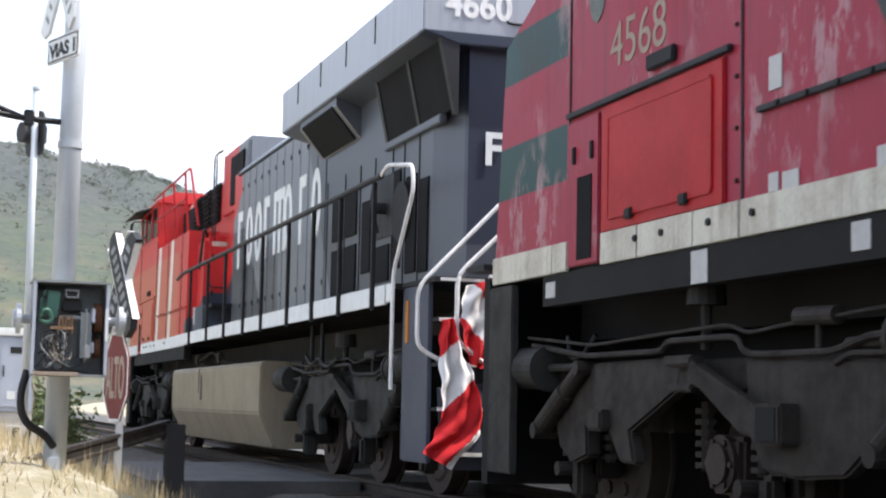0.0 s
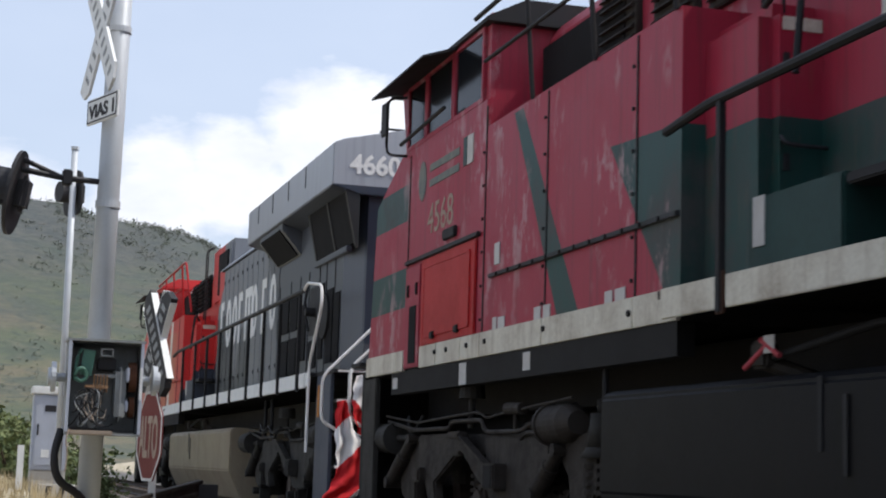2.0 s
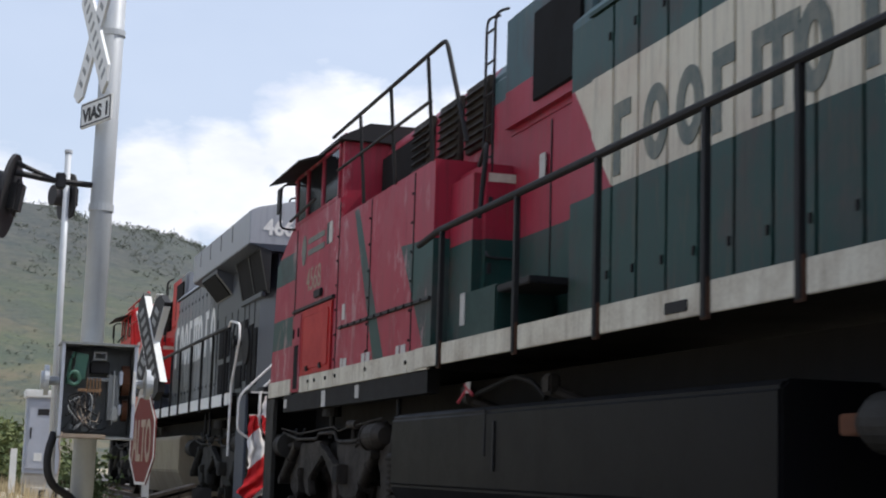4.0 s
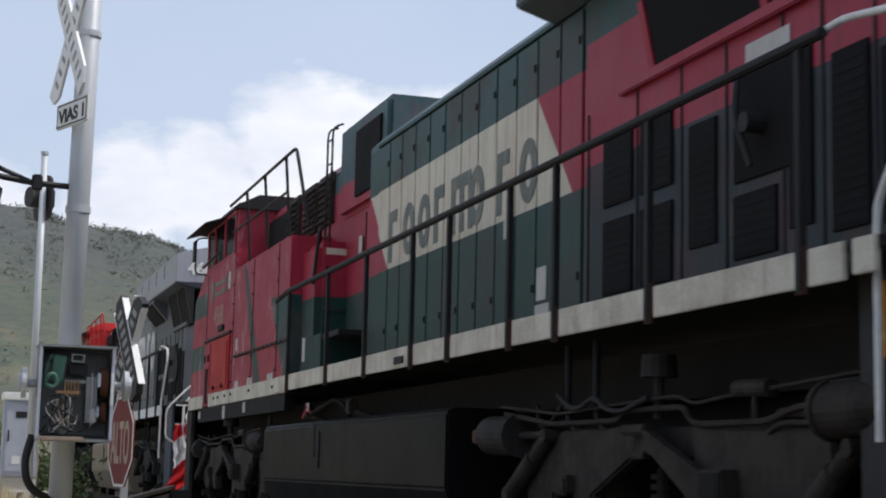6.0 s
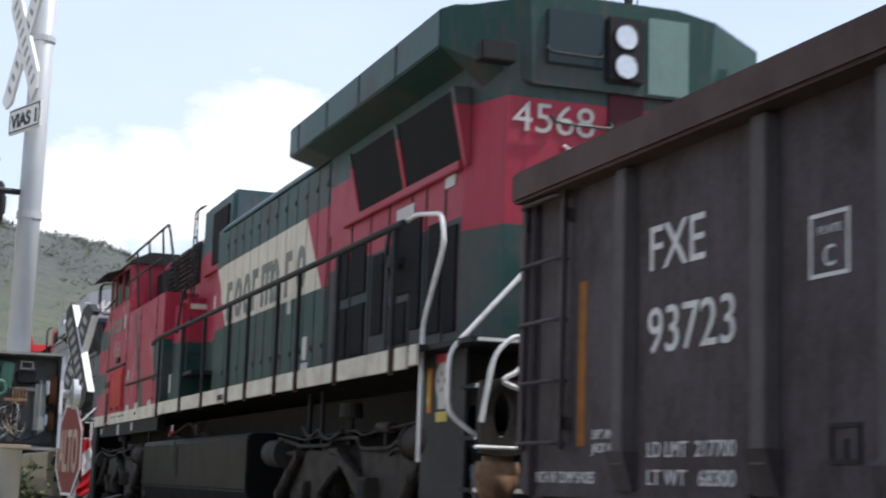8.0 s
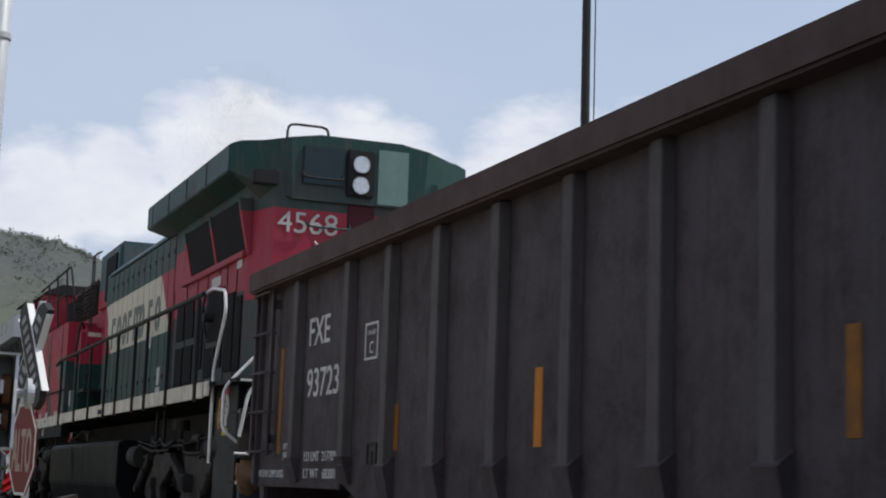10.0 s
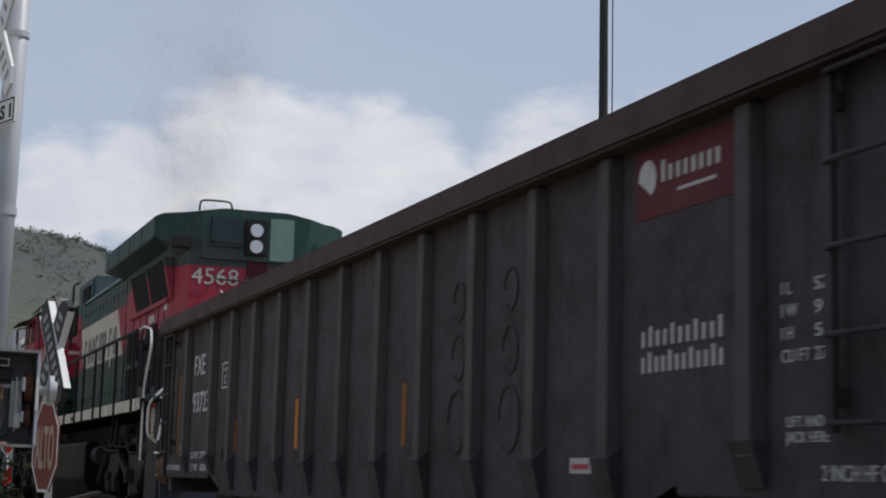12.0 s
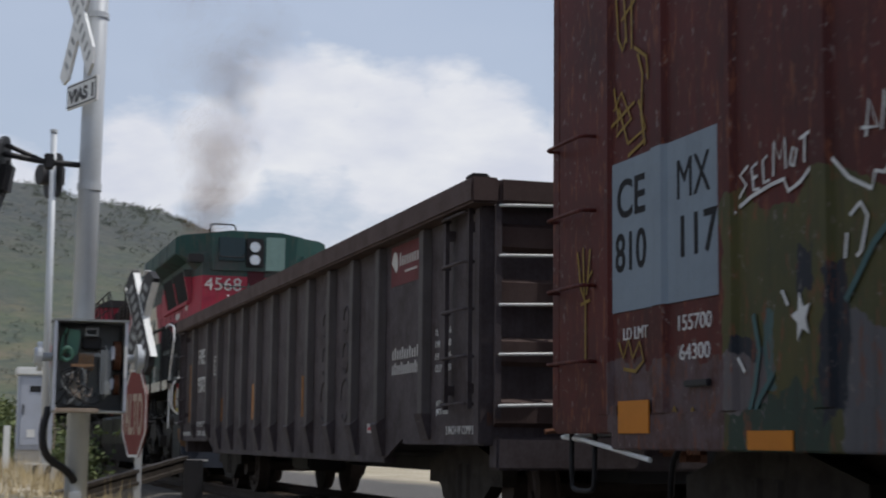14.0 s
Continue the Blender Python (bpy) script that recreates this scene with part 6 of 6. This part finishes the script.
def ballast_material():
    n = Nodes("grey_brown_ballast")
    v = n.t.nodes.new("ShaderNodeTexVoronoi")
    v.inputs["Scale"].default_value = 16
    n.t.links.new(n.co, v.inputs["Vector"])
    c = n.mix(n.ramp(v.outputs["Color"], 0.1, 0.9), (0.05, 0.046, 0.042), (0.14, 0.125, 0.11))
    c = n.mix(n.ramp(n.noise(1.2, 4), 0.4, 0.7), c, (0.1, 0.08, 0.06))
    n.bump(v.outputs["Distance"], 1.0, 0.05)
    return n.done(c, 0.95)


tagged(part("ballast", bl, ballast_material()), "grey-brown crushed stone ballast under the rails", "ballast", "", "structure")
track = tagged(new("track"), "single railway track with worn steel rails", "railway track", "", "structure")
for s in (-1, 1):
    c = s * 0.755
    pr = [(c - 0.07, -0.16), (c + 0.07, -0.16), (c + 0.07, -0.145), (c + 0.012, -0.12), (c + 0.012, -0.05), (c + 0.036, -0.035), (c + 0.036, 0), (c - 0.036, 0), (c - 0.036, -0.035), (c - 0.012, -0.05), (c - 0.012, -0.12), (c - 0.07, -0.145)]
    part("rail", extrude(pr, 1, -70, 420), M_STEEL, track)

# road over the crossing, beyond the signals
road_n = Nodes("worn_asphalt")
road_n.bump(road_n.noise(60, 4), 0.4, 0.01)
M_ROAD = road_n.done(road_n.mix(road_n.ramp(road_n.noise(2.5, 7, 0.65), 0.4, 0.7), (0.06, 0.058, 0.057), (0.11, 0.104, 0.098)), 0.9)
cr = extrude([(17.5, -0.4), (17.5, -0.03), (23.0, -0.03), (23.0, -0.4)], 0, -0.70, 0.70)
extrude([(17.5, -0.4), (17.5, -0.03), (23.0, -0.03), (23.0, -0.4)], 0, -3.2, -0.82, cr)
extrude([(17.5, -0.4), (17.5, -0.03), (23.0, -0.03), (23.0, -0.4)], 0, 0.82, 9.0, cr)
tagged(part("road", cr, M_ROAD), "grey asphalt road over the level crossing", "road", "", "structure")


# ---- crossing signals ----
def facing(x, y, z, turn):
    """Own x to the right along the face, own y up, own z out of the face; turn 0 faces -y."""
    a = radians(turn)
    u, n = (math.cos(a), -math.sin(a)), (-math.sin(a), -math.cos(a))
    return Matrix(((u[0], 0, n[0], x), (u[1], 0, n[1], y), (0, 1, 0, z), (0, 0, 0, 1)))


def turned(bm, m):
    bmesh.ops.transform(bm, matrix=m, verts=bm.verts)
    return bm


SIDE = 70


def blade(length, width, thick, tilt):
    """One arm of a crossbuck, with pointed ends, in its own flat frame."""
    l, w = length / 2, width / 2
    pts = [(-l, -w * 0.2), (-l + w * 0.9, -w), (l, -w), (l, w * 0.2), (l - w * 0.9, w), (-l, w)]
    bm = extrude(pts, 2, -thick / 2, thick / 2)
    return turned(bm, Matrix.Rotation(radians(tilt), 4, "Z"))


def signal_mast():
    mast = thing("crossing_signal", "galvanised crossing signal mast with an opened wiring case", "signal", "", "", (-4.73, 11.0, ground_z(-4.73, 11.0)))
    inv = Matrix.Translation(-Vector(mast.location))
    put = lambda n, bm, m, l="", sm=False, p=None: part(n, turned(bm, inv), m, p or mast, l, sm)
    put("pole", rod((-4.724, 11, 0.2), (-4.689, 11, 5.6), 0.078, None, 24, 0.076), M_GALV, "", True)
    put("pole_band", rod((-4.7, 11, 3.80), (-4.7, 11, 3.84), 0.086, None, 20), M_GALV)
    put("pole_band", rod((-4.708, 11, 2.55), (-4.708, 11, 2.6), 0.086, None, 20), M_GALV)
    put("base_plate", box(-4.78, -4.69, 10.9, 10.935, 0.25, 0.45, 0.01), M_GALV)
    # crossbuck
    for i, t in enumerate((52, -52)):
        m = facing(-4.83, 10.86 - 0.02 * i, 3.76, SIDE + 7)
        b = put("crossbuck_blade", turned(blade(1.05, 0.19, 0.02, t), m), M_SIGN, "white crossbuck blade with worn black lettering")
        for k in range(9):
            bar = extrude(rect(-0.4 + k * 0.1, -0.365 + k * 0.1, -0.045, 0.04), 2, 0.0095, 0.012)
            put("letter_bar", turned(turned(bar, Matrix.Rotation(radians(t), 4, "Z")), m), M_CASE, "", False, b)
    m = facing(-4.79, 10.85, 3.22, SIDE)
    vs = put("track_count_plate", turned(extrude(rect(-0.24, 0.24, -0.09, 0.09), 2, -0.01, 0.01, None, 0.004), m), M_SIGN, "white plate reading VIAS 1")
    rim = bmesh.new()
    for r in ((-0.235, 0.235, 0.07, 0.08), (-0.235, 0.235, -0.08, -0.07), (-0.235, -0.225, -0.07, 0.07), (0.225, 0.235, -0.07, 0.07)):
        extrude(rect(*r), 2, 0.009, 0.012, rim)
    put("plate_rim", turned(rim, m), M_INK, "", False, vs)
    writing("VIAS 1", 0.13, inv @ facing(-4.79, 10.85, 3.22, SIDE) @ Matrix.Translation((-0.2, -0.05, 0.011)), M_INK, vs, "plate_writing", "", 0.4, 0.004)
    # lamp arm and lamps
    put("lamp_arm", tube([(-4.72, 11, 2.73), (-5.02, 10.95, 2.73), (-5.3, 10.9, 2.76)], 0.022), M_FRAME)
    put("lamp_arm", tube([(-5.02, 10.95, 2.73), (-5.3, 10.9, 2.83)], 0.018), M_FRAME)
    put("arm_clamp", box(-5.03, -4.96, 10.92, 10.98, 2.68, 2.79, 0.01), M_FRAME)
    # a black lamp head on a large round target, turned to the road
    m = facing(-5.33, 10.93, 2.6, 102) @ Matrix.Rotation(radians(-9), 4, "X")
    tg = rod((0, 0, -0.012), (0, 0, 0.012), 0.29, None, 32)
    tb = put("target_disc", turned(tg, m), M_INK, "black round lamp target")
    arc = [radians(-30 + k * 15) for k in range(17)]
    hd = extrude([(0.16 * math.cos(a), 0.16 * math.sin(a)) for a in arc] + [(0.15 * math.cos(a), 0.15 * math.sin(a)) for a in reversed(arc)], 2, 0.0, 0.3)
    put("lamp_hood", turned(hd, m), M_INK, "", False, tb)
    put("lamp_body", turned(box(-0.09, 0.09, -0.12, 0.12, -0.09, -0.012, 0.03), m), M_INK, "", False, tb)
    put("lens", turned(rod((0, 0, 0.0), (0, 0, 0.03), 0.14, None, 20), m), worn("dark_red_lens", (0.12, 0.01, 0.01), (0.05, 0.01, 0.01), 0.3, 0.15), "", False, tb)
    # the opened case: five walls round the works
    x0, x1, y0, y1, z0, z1 = -4.93, -4.44, 10.62, 10.93, 1.0, 1.6
    cs = bmesh.new()
    for r in ((x0, x1, y1 - 0.012, y1, z0, z1), (x0, x0 + 0.014, y0, y1 - 0.012, z0, z1), (x1 - 0.014, x1, y0, y1 - 0.012, z0, z1), (x0 - 0.01, x1 + 0.01, y0 - 0.01, y1, z1, z1 + 0.015), (x0, x1, y0, y1, z0 - 0.015, z0)):
        box(*r, 0.0, cs)
    case = put("wiring_case", cs, M_CASE, "open weathered wiring case")
    for r in ((x0, x0 + 0.02, z0, z1), (x1 - 0.02, x1, z0, z1)):
        put("case_rim", box(r[0], r[1], y0 - 0.008, y0, r[2], r[3]), M_CABINET, "", False, case)
    put("back_board", box(-4.9, -4.47, 10.88, 10.9, 1.03, 1.57, 0.004), M_CASE, "", False, case)
    put("green_sheet", turned(box(-0.04, 0.04, -0.004, 0.004, -0.085, 0.085, 0.003), Matrix.Translation((-4.80, 10.68, 1.46)) @ Matrix.Rotation(0.12, 4, "Y")), M_WIREG, "", False, case)
    put("green_coil", tube([(-4.88, 10.66, 1.38), (-4.86, 10.64, 1.42), (-4.82, 10.65, 1.42), (-4.8, 10.66, 1.36), (-4.84, 10.66, 1.33), (-4.88, 10.66, 1.36)], 0.014), M_WIREG, "", False, case)
    put("green_coil", tube([(-4.88, 10.7, 1.34), (-4.87, 10.68, 1.5), (-4.84, 10.7, 1.55)], 0.012), M_WIREG, "", False, case)
    br = bmesh.new()
    for r in ((-4.72, -4.635, 1.55, 1.56), (-4.72, -4.635, 1.505, 1.515), (-4.72, -4.71, 1.515, 1.55), (-4.645, -4.635, 1.515, 1.55)):
        box(r[0], r[1], 10.66, 10.72, r[2], r[3], 0.0, br)
    put("bracket", br, M_CASE, "", False, case)
    put("relay", box(-4.73, -4.61, 10.72, 10.86, 1.42, 1.5, 0.008), M_INK, "", False, case)
    put("terminal_strip", box(-4.75, -4.61, 10.69, 10.72, 1.365, 1.39, 0.004), M_CASE, "", False, case)
    put("terminal_base", box(-4.81, -4.655, 10.68, 10.72, 1.295, 1.315, 0.004), M_COPPER, "", False, case)
    for k in range(5):
        put("fuse", rod((-4.752 + k * 0.021, 10.685, 1.27), (-4.752 + k * 0.021, 10.685, 1.385), 0.0055, None, 8), M_COPPER, "", False, case)
    mo = box(-4.615, -4.545, 10.63, 10.86, 1.08, 1.44, 0.03)
    box(-4.6, -4.55, 10.6, 10.63, 1.1, 1.2, 0.012, mo)
    put("motor", mo, M_CASE, "blue-grey barrier motor", False, case)
    for z0, z1 in ((1.34, 1.44), (1.14, 1.22)):
        put("motor_flange", box(-4.548, -4.528, 10.62, 10.7, z0, z1, 0.008), M_CABINET, "", False, case)
    dr = rod((-4.525, 10.76, 1.38), (-4.475, 10.76, 1.38), 0.1, None, 24)
    rod((-4.515, 10.76, 1.18), (-4.48, 10.76, 1.18), 0.07, dr, 20)
    put("gear_drum", dr, M_RUST, "rusty gear drum", False, case)
    put("side_post", box(-4.462, -4.445, 10.6, 10.64, 1.22, 1.44, 0.004), M_SIGN, "", False, case)
    put("relay", box(-4.78, -4.69, 10.7, 10.84, 1.03, 1.11, 0.01), M_CASE, "", False, case)
    put("bottom_lip", box(-4.9, -4.62, 10.6, 10.625, 0.985, 1.015, 0.006), M_TAN, "", False, case)
    rw = random.Random(3)
    for k in range(26):
        xa, za = rw.uniform(-4.9, -4.64), rw.uniform(1.02, 1.14)
        mats = (M_FRAME, M_RUBBER, M_TAN, M_RUBBER, M_CASE)
        put("wire", tube([(-4.8 + 0.022 * (k % 7), 10.69, 1.29), (rw.uniform(-4.91, -4.68), 10.65, rw.uniform(1.12, 1.28)), (xa, 10.64, za), (xa + rw.uniform(-0.05, 0.06), 10.68, za + rw.uniform(-0.02, 0.1))], 0.0042, 5), mats[k % 5], "", False, case)
    put("loose_wire", tube([(-4.9, 10.6, 1.02), (-4.92, 10.58, 0.95), (-4.9, 10.6, 0.86), (-4.91, 10.6, 0.74)], 0.005, 5), M_TAN, "", False, case)
    for x, d in ((x0, -1), (x1, 1)):
        kn = rod((x, 10.78, 1.36), (x + d * 0.06, 10.78, 1.36), 0.03, None, 12)
        rod((x + d * 0.07, 10.72, 1.36), (x + d * 0.1, 10.72, 1.36), 0.1, kn, 24)
        rod((x + d * 0.1, 10.72, 1.36), (x + d * 0.12, 10.72, 1.36), 0.06, kn, 16)
        put("counterweight_boss", kn, M_GALV, "", False, case)
    put("cable_hose", tube([(-4.94, 10.74, 1.02), (-4.985, 10.72, 0.85), (-4.95, 10.74, 0.68), (-4.8, 10.86, 0.6), (-4.74, 10.92, 0.52)], 0.027, 10), M_RUBBER, "black corrugated cable hose", True)
    return mast


def stop_sign():
    p = Vector((-4.0, 14.0, ground_z(-4.0, 14.0)))
    sg = thing("crossing_sign", "crossbuck and faded red octagonal stop sign on a post", "sign", "", "", p)
    inv = Matrix.Translation(-p)
    put = lambda n, bm, m, l="", par=None: part(n, turned(bm, inv), m, par or sg, l)
    put("post", box(-3.985, -3.925, 13.97, 14.03, 0.0, 2.1, 0.008), M_GALV)
    m = facing(-4.01, 13.95, 1.04, SIDE + 11)
    o8 = [(0.42 * math.cos(math.pi / 8 + k * math.pi / 4), 0.42 * math.sin(math.pi / 8 + k * math.pi / 4)) for k in range(8)]
    oc = put("octagon_plate", turned(extrude(o8, 2, -0.012, 0.0), m), M_SIGNRED, "sun-bleached red stop plate")
    rm = bmesh.new()
    for k in range(8):
        a, b = o8[k], o8[(k + 1) % 8]
        extrude([a, b, (b[0] * 0.94, b[1] * 0.94), (a[0] * 0.94, a[1] * 0.94)], 2, 0.0, 0.003, rm)
    put("octagon_rim", turned(rm, m), M_LETTER, "", oc)
    writing("ALTO", 0.5, inv @ m @ Matrix.Translation((-0.3, -0.18, 0.001)), M_TAN, oc, "plate_writing", "", 0.58, 0.01)
    # blade faces get dark grey for the shade on them; only the edges stay white
    for i, t in enumerate((57, -57)):
        mm = facing(-3.985, 13.93 - 0.05 * i, 1.85, SIDE + 6)
        b = put("crossbuck_blade", turned(blade(1.0, 0.22, 0.06, t), mm), M_FRAME, "crossbuck blade with shade painted on its face and a thick white edge")
        for e in (-1, 1):
            ed = box(-0.46, 0.46, e * 0.112 - 0.004, e * 0.112 + 0.004, -0.03, 0.03)
            put("blade_edge", turned(turned(ed, Matrix.Rotation(radians(t), 4, "Z")), mm), M_SIGN, "", b)
        for k in range(8):
            bar = extrude(rect(-0.38 + k * 0.1, -0.33 + k * 0.1, -0.05, 0.05), 2, 0.031, 0.034)
            put("letter_bar", turned(turned(bar, Matrix.Rotation(radians(t), 4, "Z")), mm), M_CASE, "", b)
    return sg


def far_signal():
    p = Vector((-4.45, 20.0, ground_z(-4.45, 20.0)))
    s = thing("signal_post", "slim grey post on a black and white striped concrete base", "post", "", "", p)
    put = lambda n, bm, m, l="", par=None: part(n, turned(bm, Matrix.Translation(-p)), m, par or s, l, n == "pole")
    put("pole", rod((-4.42, 20, 0.35), (-4.455, 20, 4.66), 0.045, None, 16, 0.04), M_GALV)
    put("pole_cap", rod((-4.455, 20, 4.66), (-4.455, 20, 4.7), 0.05, None, 14), M_GALV)
    m = facing(-4.43, 20.16, 4.13, 68)
    tg = turned(extrude([(0.26 * math.copysign(abs(math.cos(a)) ** 0.6, math.cos(a)), 0.29 * math.copysign(abs(math.sin(a)) ** 0.6, math.sin(a))) for a in [k * math.pi / 14 for k in range(28)]], 2, -0.012, 0.012), m)
    tb = put("target_disc", tg, M_INK, "black rounded lamp target")
    put("lamp_body", turned(box(-0.1, 0.1, -0.14, 0.14, -0.12, -0.012, 0.03), m), M_INK, "", tb)
    hd = turned(rod((0, 0, 0.012), (0, 0, 0.2), 0.13, None, 20), m)
    put("lamp_hood", hd, M_INK, "", tb)
    bs = put("striped_base", box(-4.65, -4.18, 19.8, 20.2, 0.2, 0.5, 0.015), M_CONC)
    for k in range(3):
        x = -4.62 + k * 0.16
        st = extrude([(x, 0.22), (x + 0.07, 0.22), (x + 0.14, 0.48), (x + 0.07, 0.48)], 1, 19.794, 19.801)
        put("black_stripe", st, M_INK, "", bs)
    return s


def cabinet():
    p = Vector((-4.5, 21.0, ground_z(-4.5, 21.0)))
    c = thing("signal_cabinet", "pale grey steel signal cabinet on a concrete plinth", "cabinet", "", "", p)
    put = lambda n, bm, m, l="", par=None: part(n, turned(bm, Matrix.Translation(-p)), m, par or c, l)
    put("plinth", box(-4.72, -4.28, 20.8, 21.2, 0.3, 0.66, 0.01), M_CONC)
    put("body", box(-4.72, -4.28, 20.78, 21.22, 0.66, 1.62, 0.01), M_CABINET)
    put("roof", box(-4.75, -4.25, 20.74, 21.26, 1.62, 1.72, 0.012), M_SIGN)
    d = put("door", box(-4.69, -4.31, 20.765, 20.78, 0.72, 1.58, 0.006), M_CABINET)
    put("handle", box(-4.665, -4.645, 20.745, 20.765, 1.1, 1.24, 0.004), M_FRAME, "", d)
    put("label_plate", box(-4.6, -4.5, 20.761, 20.765, 0.82, 0.92), M_SIGN, "", d)
    put("vent", box(-4.58, -4.44, 20.76, 20.765, 1.4, 1.48), M_FRAME, "", d)
    st = thing("marker_post", "short white marker stake beside the cabinet", "post", "", "", (-4.85, 20.6, ground_z(-4.85, 20.6)))
    part("stake", box(-0.04, 0.04, -0.03, 0.03, -0.1, 0.55, 0.006), M_SIGN, st)
    return c


def guard():
    p = Vector((-3.32, 15.0, ground_z(-3.32, 15.0)))
    g = thing("guard_post", "dark steel channel post beside the crossing", "post", "", "", p)
    b = extrude([(-0.09, -0.06), (0.09, -0.06), (0.09, -0.045), (0.012, -0.045), (0.012, 0.045), (0.09, 0.045), (0.09, 0.06), (-0.09, 0.06), (-0.09, 0.045), (-0.012, 0.045), (-0.012, -0.045), (-0.09, -0.045)], 2, -0.25, 0.62 - p.z)
    part("channel", b, M_FRAME, g)
    a, e = Vector((-6.0, 10.3, 0.02)), Vector((-3.38, 15.05, 0.52))
    rl = thing("guard_rail", "old rail laid slanting as a roadside barrier", "barrier", "", "", a)
    d = (e - a)
    bm = extrude([(-0.03, 0.0), (0.03, 0.0), (0.03, 0.03), (0.01, 0.04), (0.01, 0.1), (0.03, 0.11), (0.03, 0.14), (-0.03, 0.14), (-0.03, 0.11), (-0.01, 0.1), (-0.01, 0.04), (-0.03, 0.03)], 1, 0, d.length)
    m = d.to_track_quat("Y", "Z").to_matrix().to_4x4()
    part("rail", turned(bm, m), M_TRUCK, rl)
    return g


signal_mast(), stop_sign(), far_signal(), cabinet(), guard()

# utility pole and wires beyond the train
yaw_u = radians(26.1)
UX, UY = EYE[0] + 42 * math.sin(yaw_u), 42 * math.cos(yaw_u)
up = thing("utility_pole", "tall dark utility pole with thin wires", "utility pole", "", "", (UX, UY, ground_z(UX, UY)))
part("pole", rod((0, 0, -0.4), (-0.1, 0, 17.5), 0.15, None, 14, 0.11), M_FRAME, up)
part("conduit", rod((0.2, -0.1, 0), (0.13, -0.1, 16), 0.02, None, 6), M_FRAME, up)
part("cross_arm", box(-1.2, 1.0, -0.06, 0.06, 16.2, 16.35, 0.01), M_WOOD, up)
for k in range(2):
    pts = [(-0.1 + k * 0.8 + 70 * i / 8, -25 * i / 8, 16.4 - 10 * (i / 8) * (1 - i / 8) * 0.4) for i in range(9)]
    part("wire", tube(pts, 0.012, 5, None, 1), M_INK, up)

# ---- pieces laid last: sleepers ----
tie_me = mesh_of("sleeper", box(-1.3, 1.3, -0.115, 0.115, -0.3, -0.158, 0.01), M_WOOD)
for i in range(190):
    y = -8 + i * 0.6
    if 17.3 < y < 23.2:
        continue
    t = new("sleeper", tie_me)
    t.parent = track
    t.location = (rg.uniform(-0.03, 0.03), y, rg.uniform(-0.008, 0.004))
    t.rotation_euler = (0, 0, rg.uniform(-0.02, 0.02))


# ---- exhaust smoke: puffs that leave the old locomotive's stack ----
SMOKE = Nodes("brown_soot_specks")
M_SMOKE = SMOKE.done((0.27, 0.165, 0.11), 1.0)
smoke = thing("exhaust_smoke", "thin brown diesel smoke rising from the locomotive", "smoke", "", "", (0, 0, 0))
PUFFS = []
rp = random.Random(21)
rs = np.random.RandomState(5)
for i in range(64):
    t0 = 9.3 + 4.62 * (i / 63) ** 0.85
    young = ease(12.2, 13.4, t0)
    r = (0.98 - 0.2 * young) * rp.uniform(0.8, 1.0)
    n = int((5000 + 8500 * young) * rp.uniform(0.6, 1.4))
    way = rs.normal(0, 1, (n, 3))
    way /= np.linalg.norm(way, axis=1)[:, None]
    mid = way * (r * rs.uniform(0, 1, (n, 1)) ** 0.5)
    pv = (mid[:, None, :] + rs.uniform(-1, 1, (n, 3, 3)) * 0.006).reshape(-1, 3)
    ob = leaves("puff", pv.tolist(), np.arange(3 * n).reshape(-1, 3).tolist(), M_SMOKE, smoke)
    tagged(ob, "", "", "", "stuff")
    PUFFS.append((ob, t0, rp.uniform(-1.0, 1.0) * (2.2 - 1.3 * young), rp.uniform(3.6, 4.4), rp.uniform(-0.15, 0.1)))


# ---- what moves ----
def rolled(t):
    for (a, p), (b, q) in zip(ROLLED, ROLLED[1:]):
        if a <= t <= b:
            return p + (q - p) * (t - a) / (b - a)
    return ROLLED[-1][1]


def motions():
    for car, at in ((LOCO_OLD, 0.0), (LOCO_NEW, NEW_AHEAD), (GONDOLA, GON_AT), (BOXCAR, BOX_AT)):
        walk(car, [(t, pose(0, at + s, 0)) for t, s in ROLLED])
    for ob, t0, side, rise, drift in PUFFS:
        rows = [(t, pose(0.25, s - 2.0, 3.2)) for t, s in ROLLED if t < t0 - 0.3] + [(t0 - 0.2, pose(0.25, rolled(t0 - 0.2) - 2.0, 3.2))]
        y0 = rolled(t0) - 2.0
        t = t0
        while t < 14.0:
            k = t - t0
            rows.append((t, pose(0.25 + side * min(k, 1.5) * 0.32 + drift * k - 0.05 * k * k, y0 + 1.6 * k, 4.2 + rise * k - 0.25 * k * k)))
            t += 0.4
        k = 14.0 - t0
        rows.append((14.0, pose(0.25 + side * min(k, 1.5) * 0.32 + drift * k - 0.05 * k * k, y0 + 1.6 * k, 4.2 + rise * k - 0.25 * k * k)))
        walk(ob, rows)
    for ob, y, r in WHEELS:
        walk(ob, [(k * 0.2, pose(0, y, r, -math.degrees(rolled(k * 0.2) / r))) for k in range(71)])


motions()
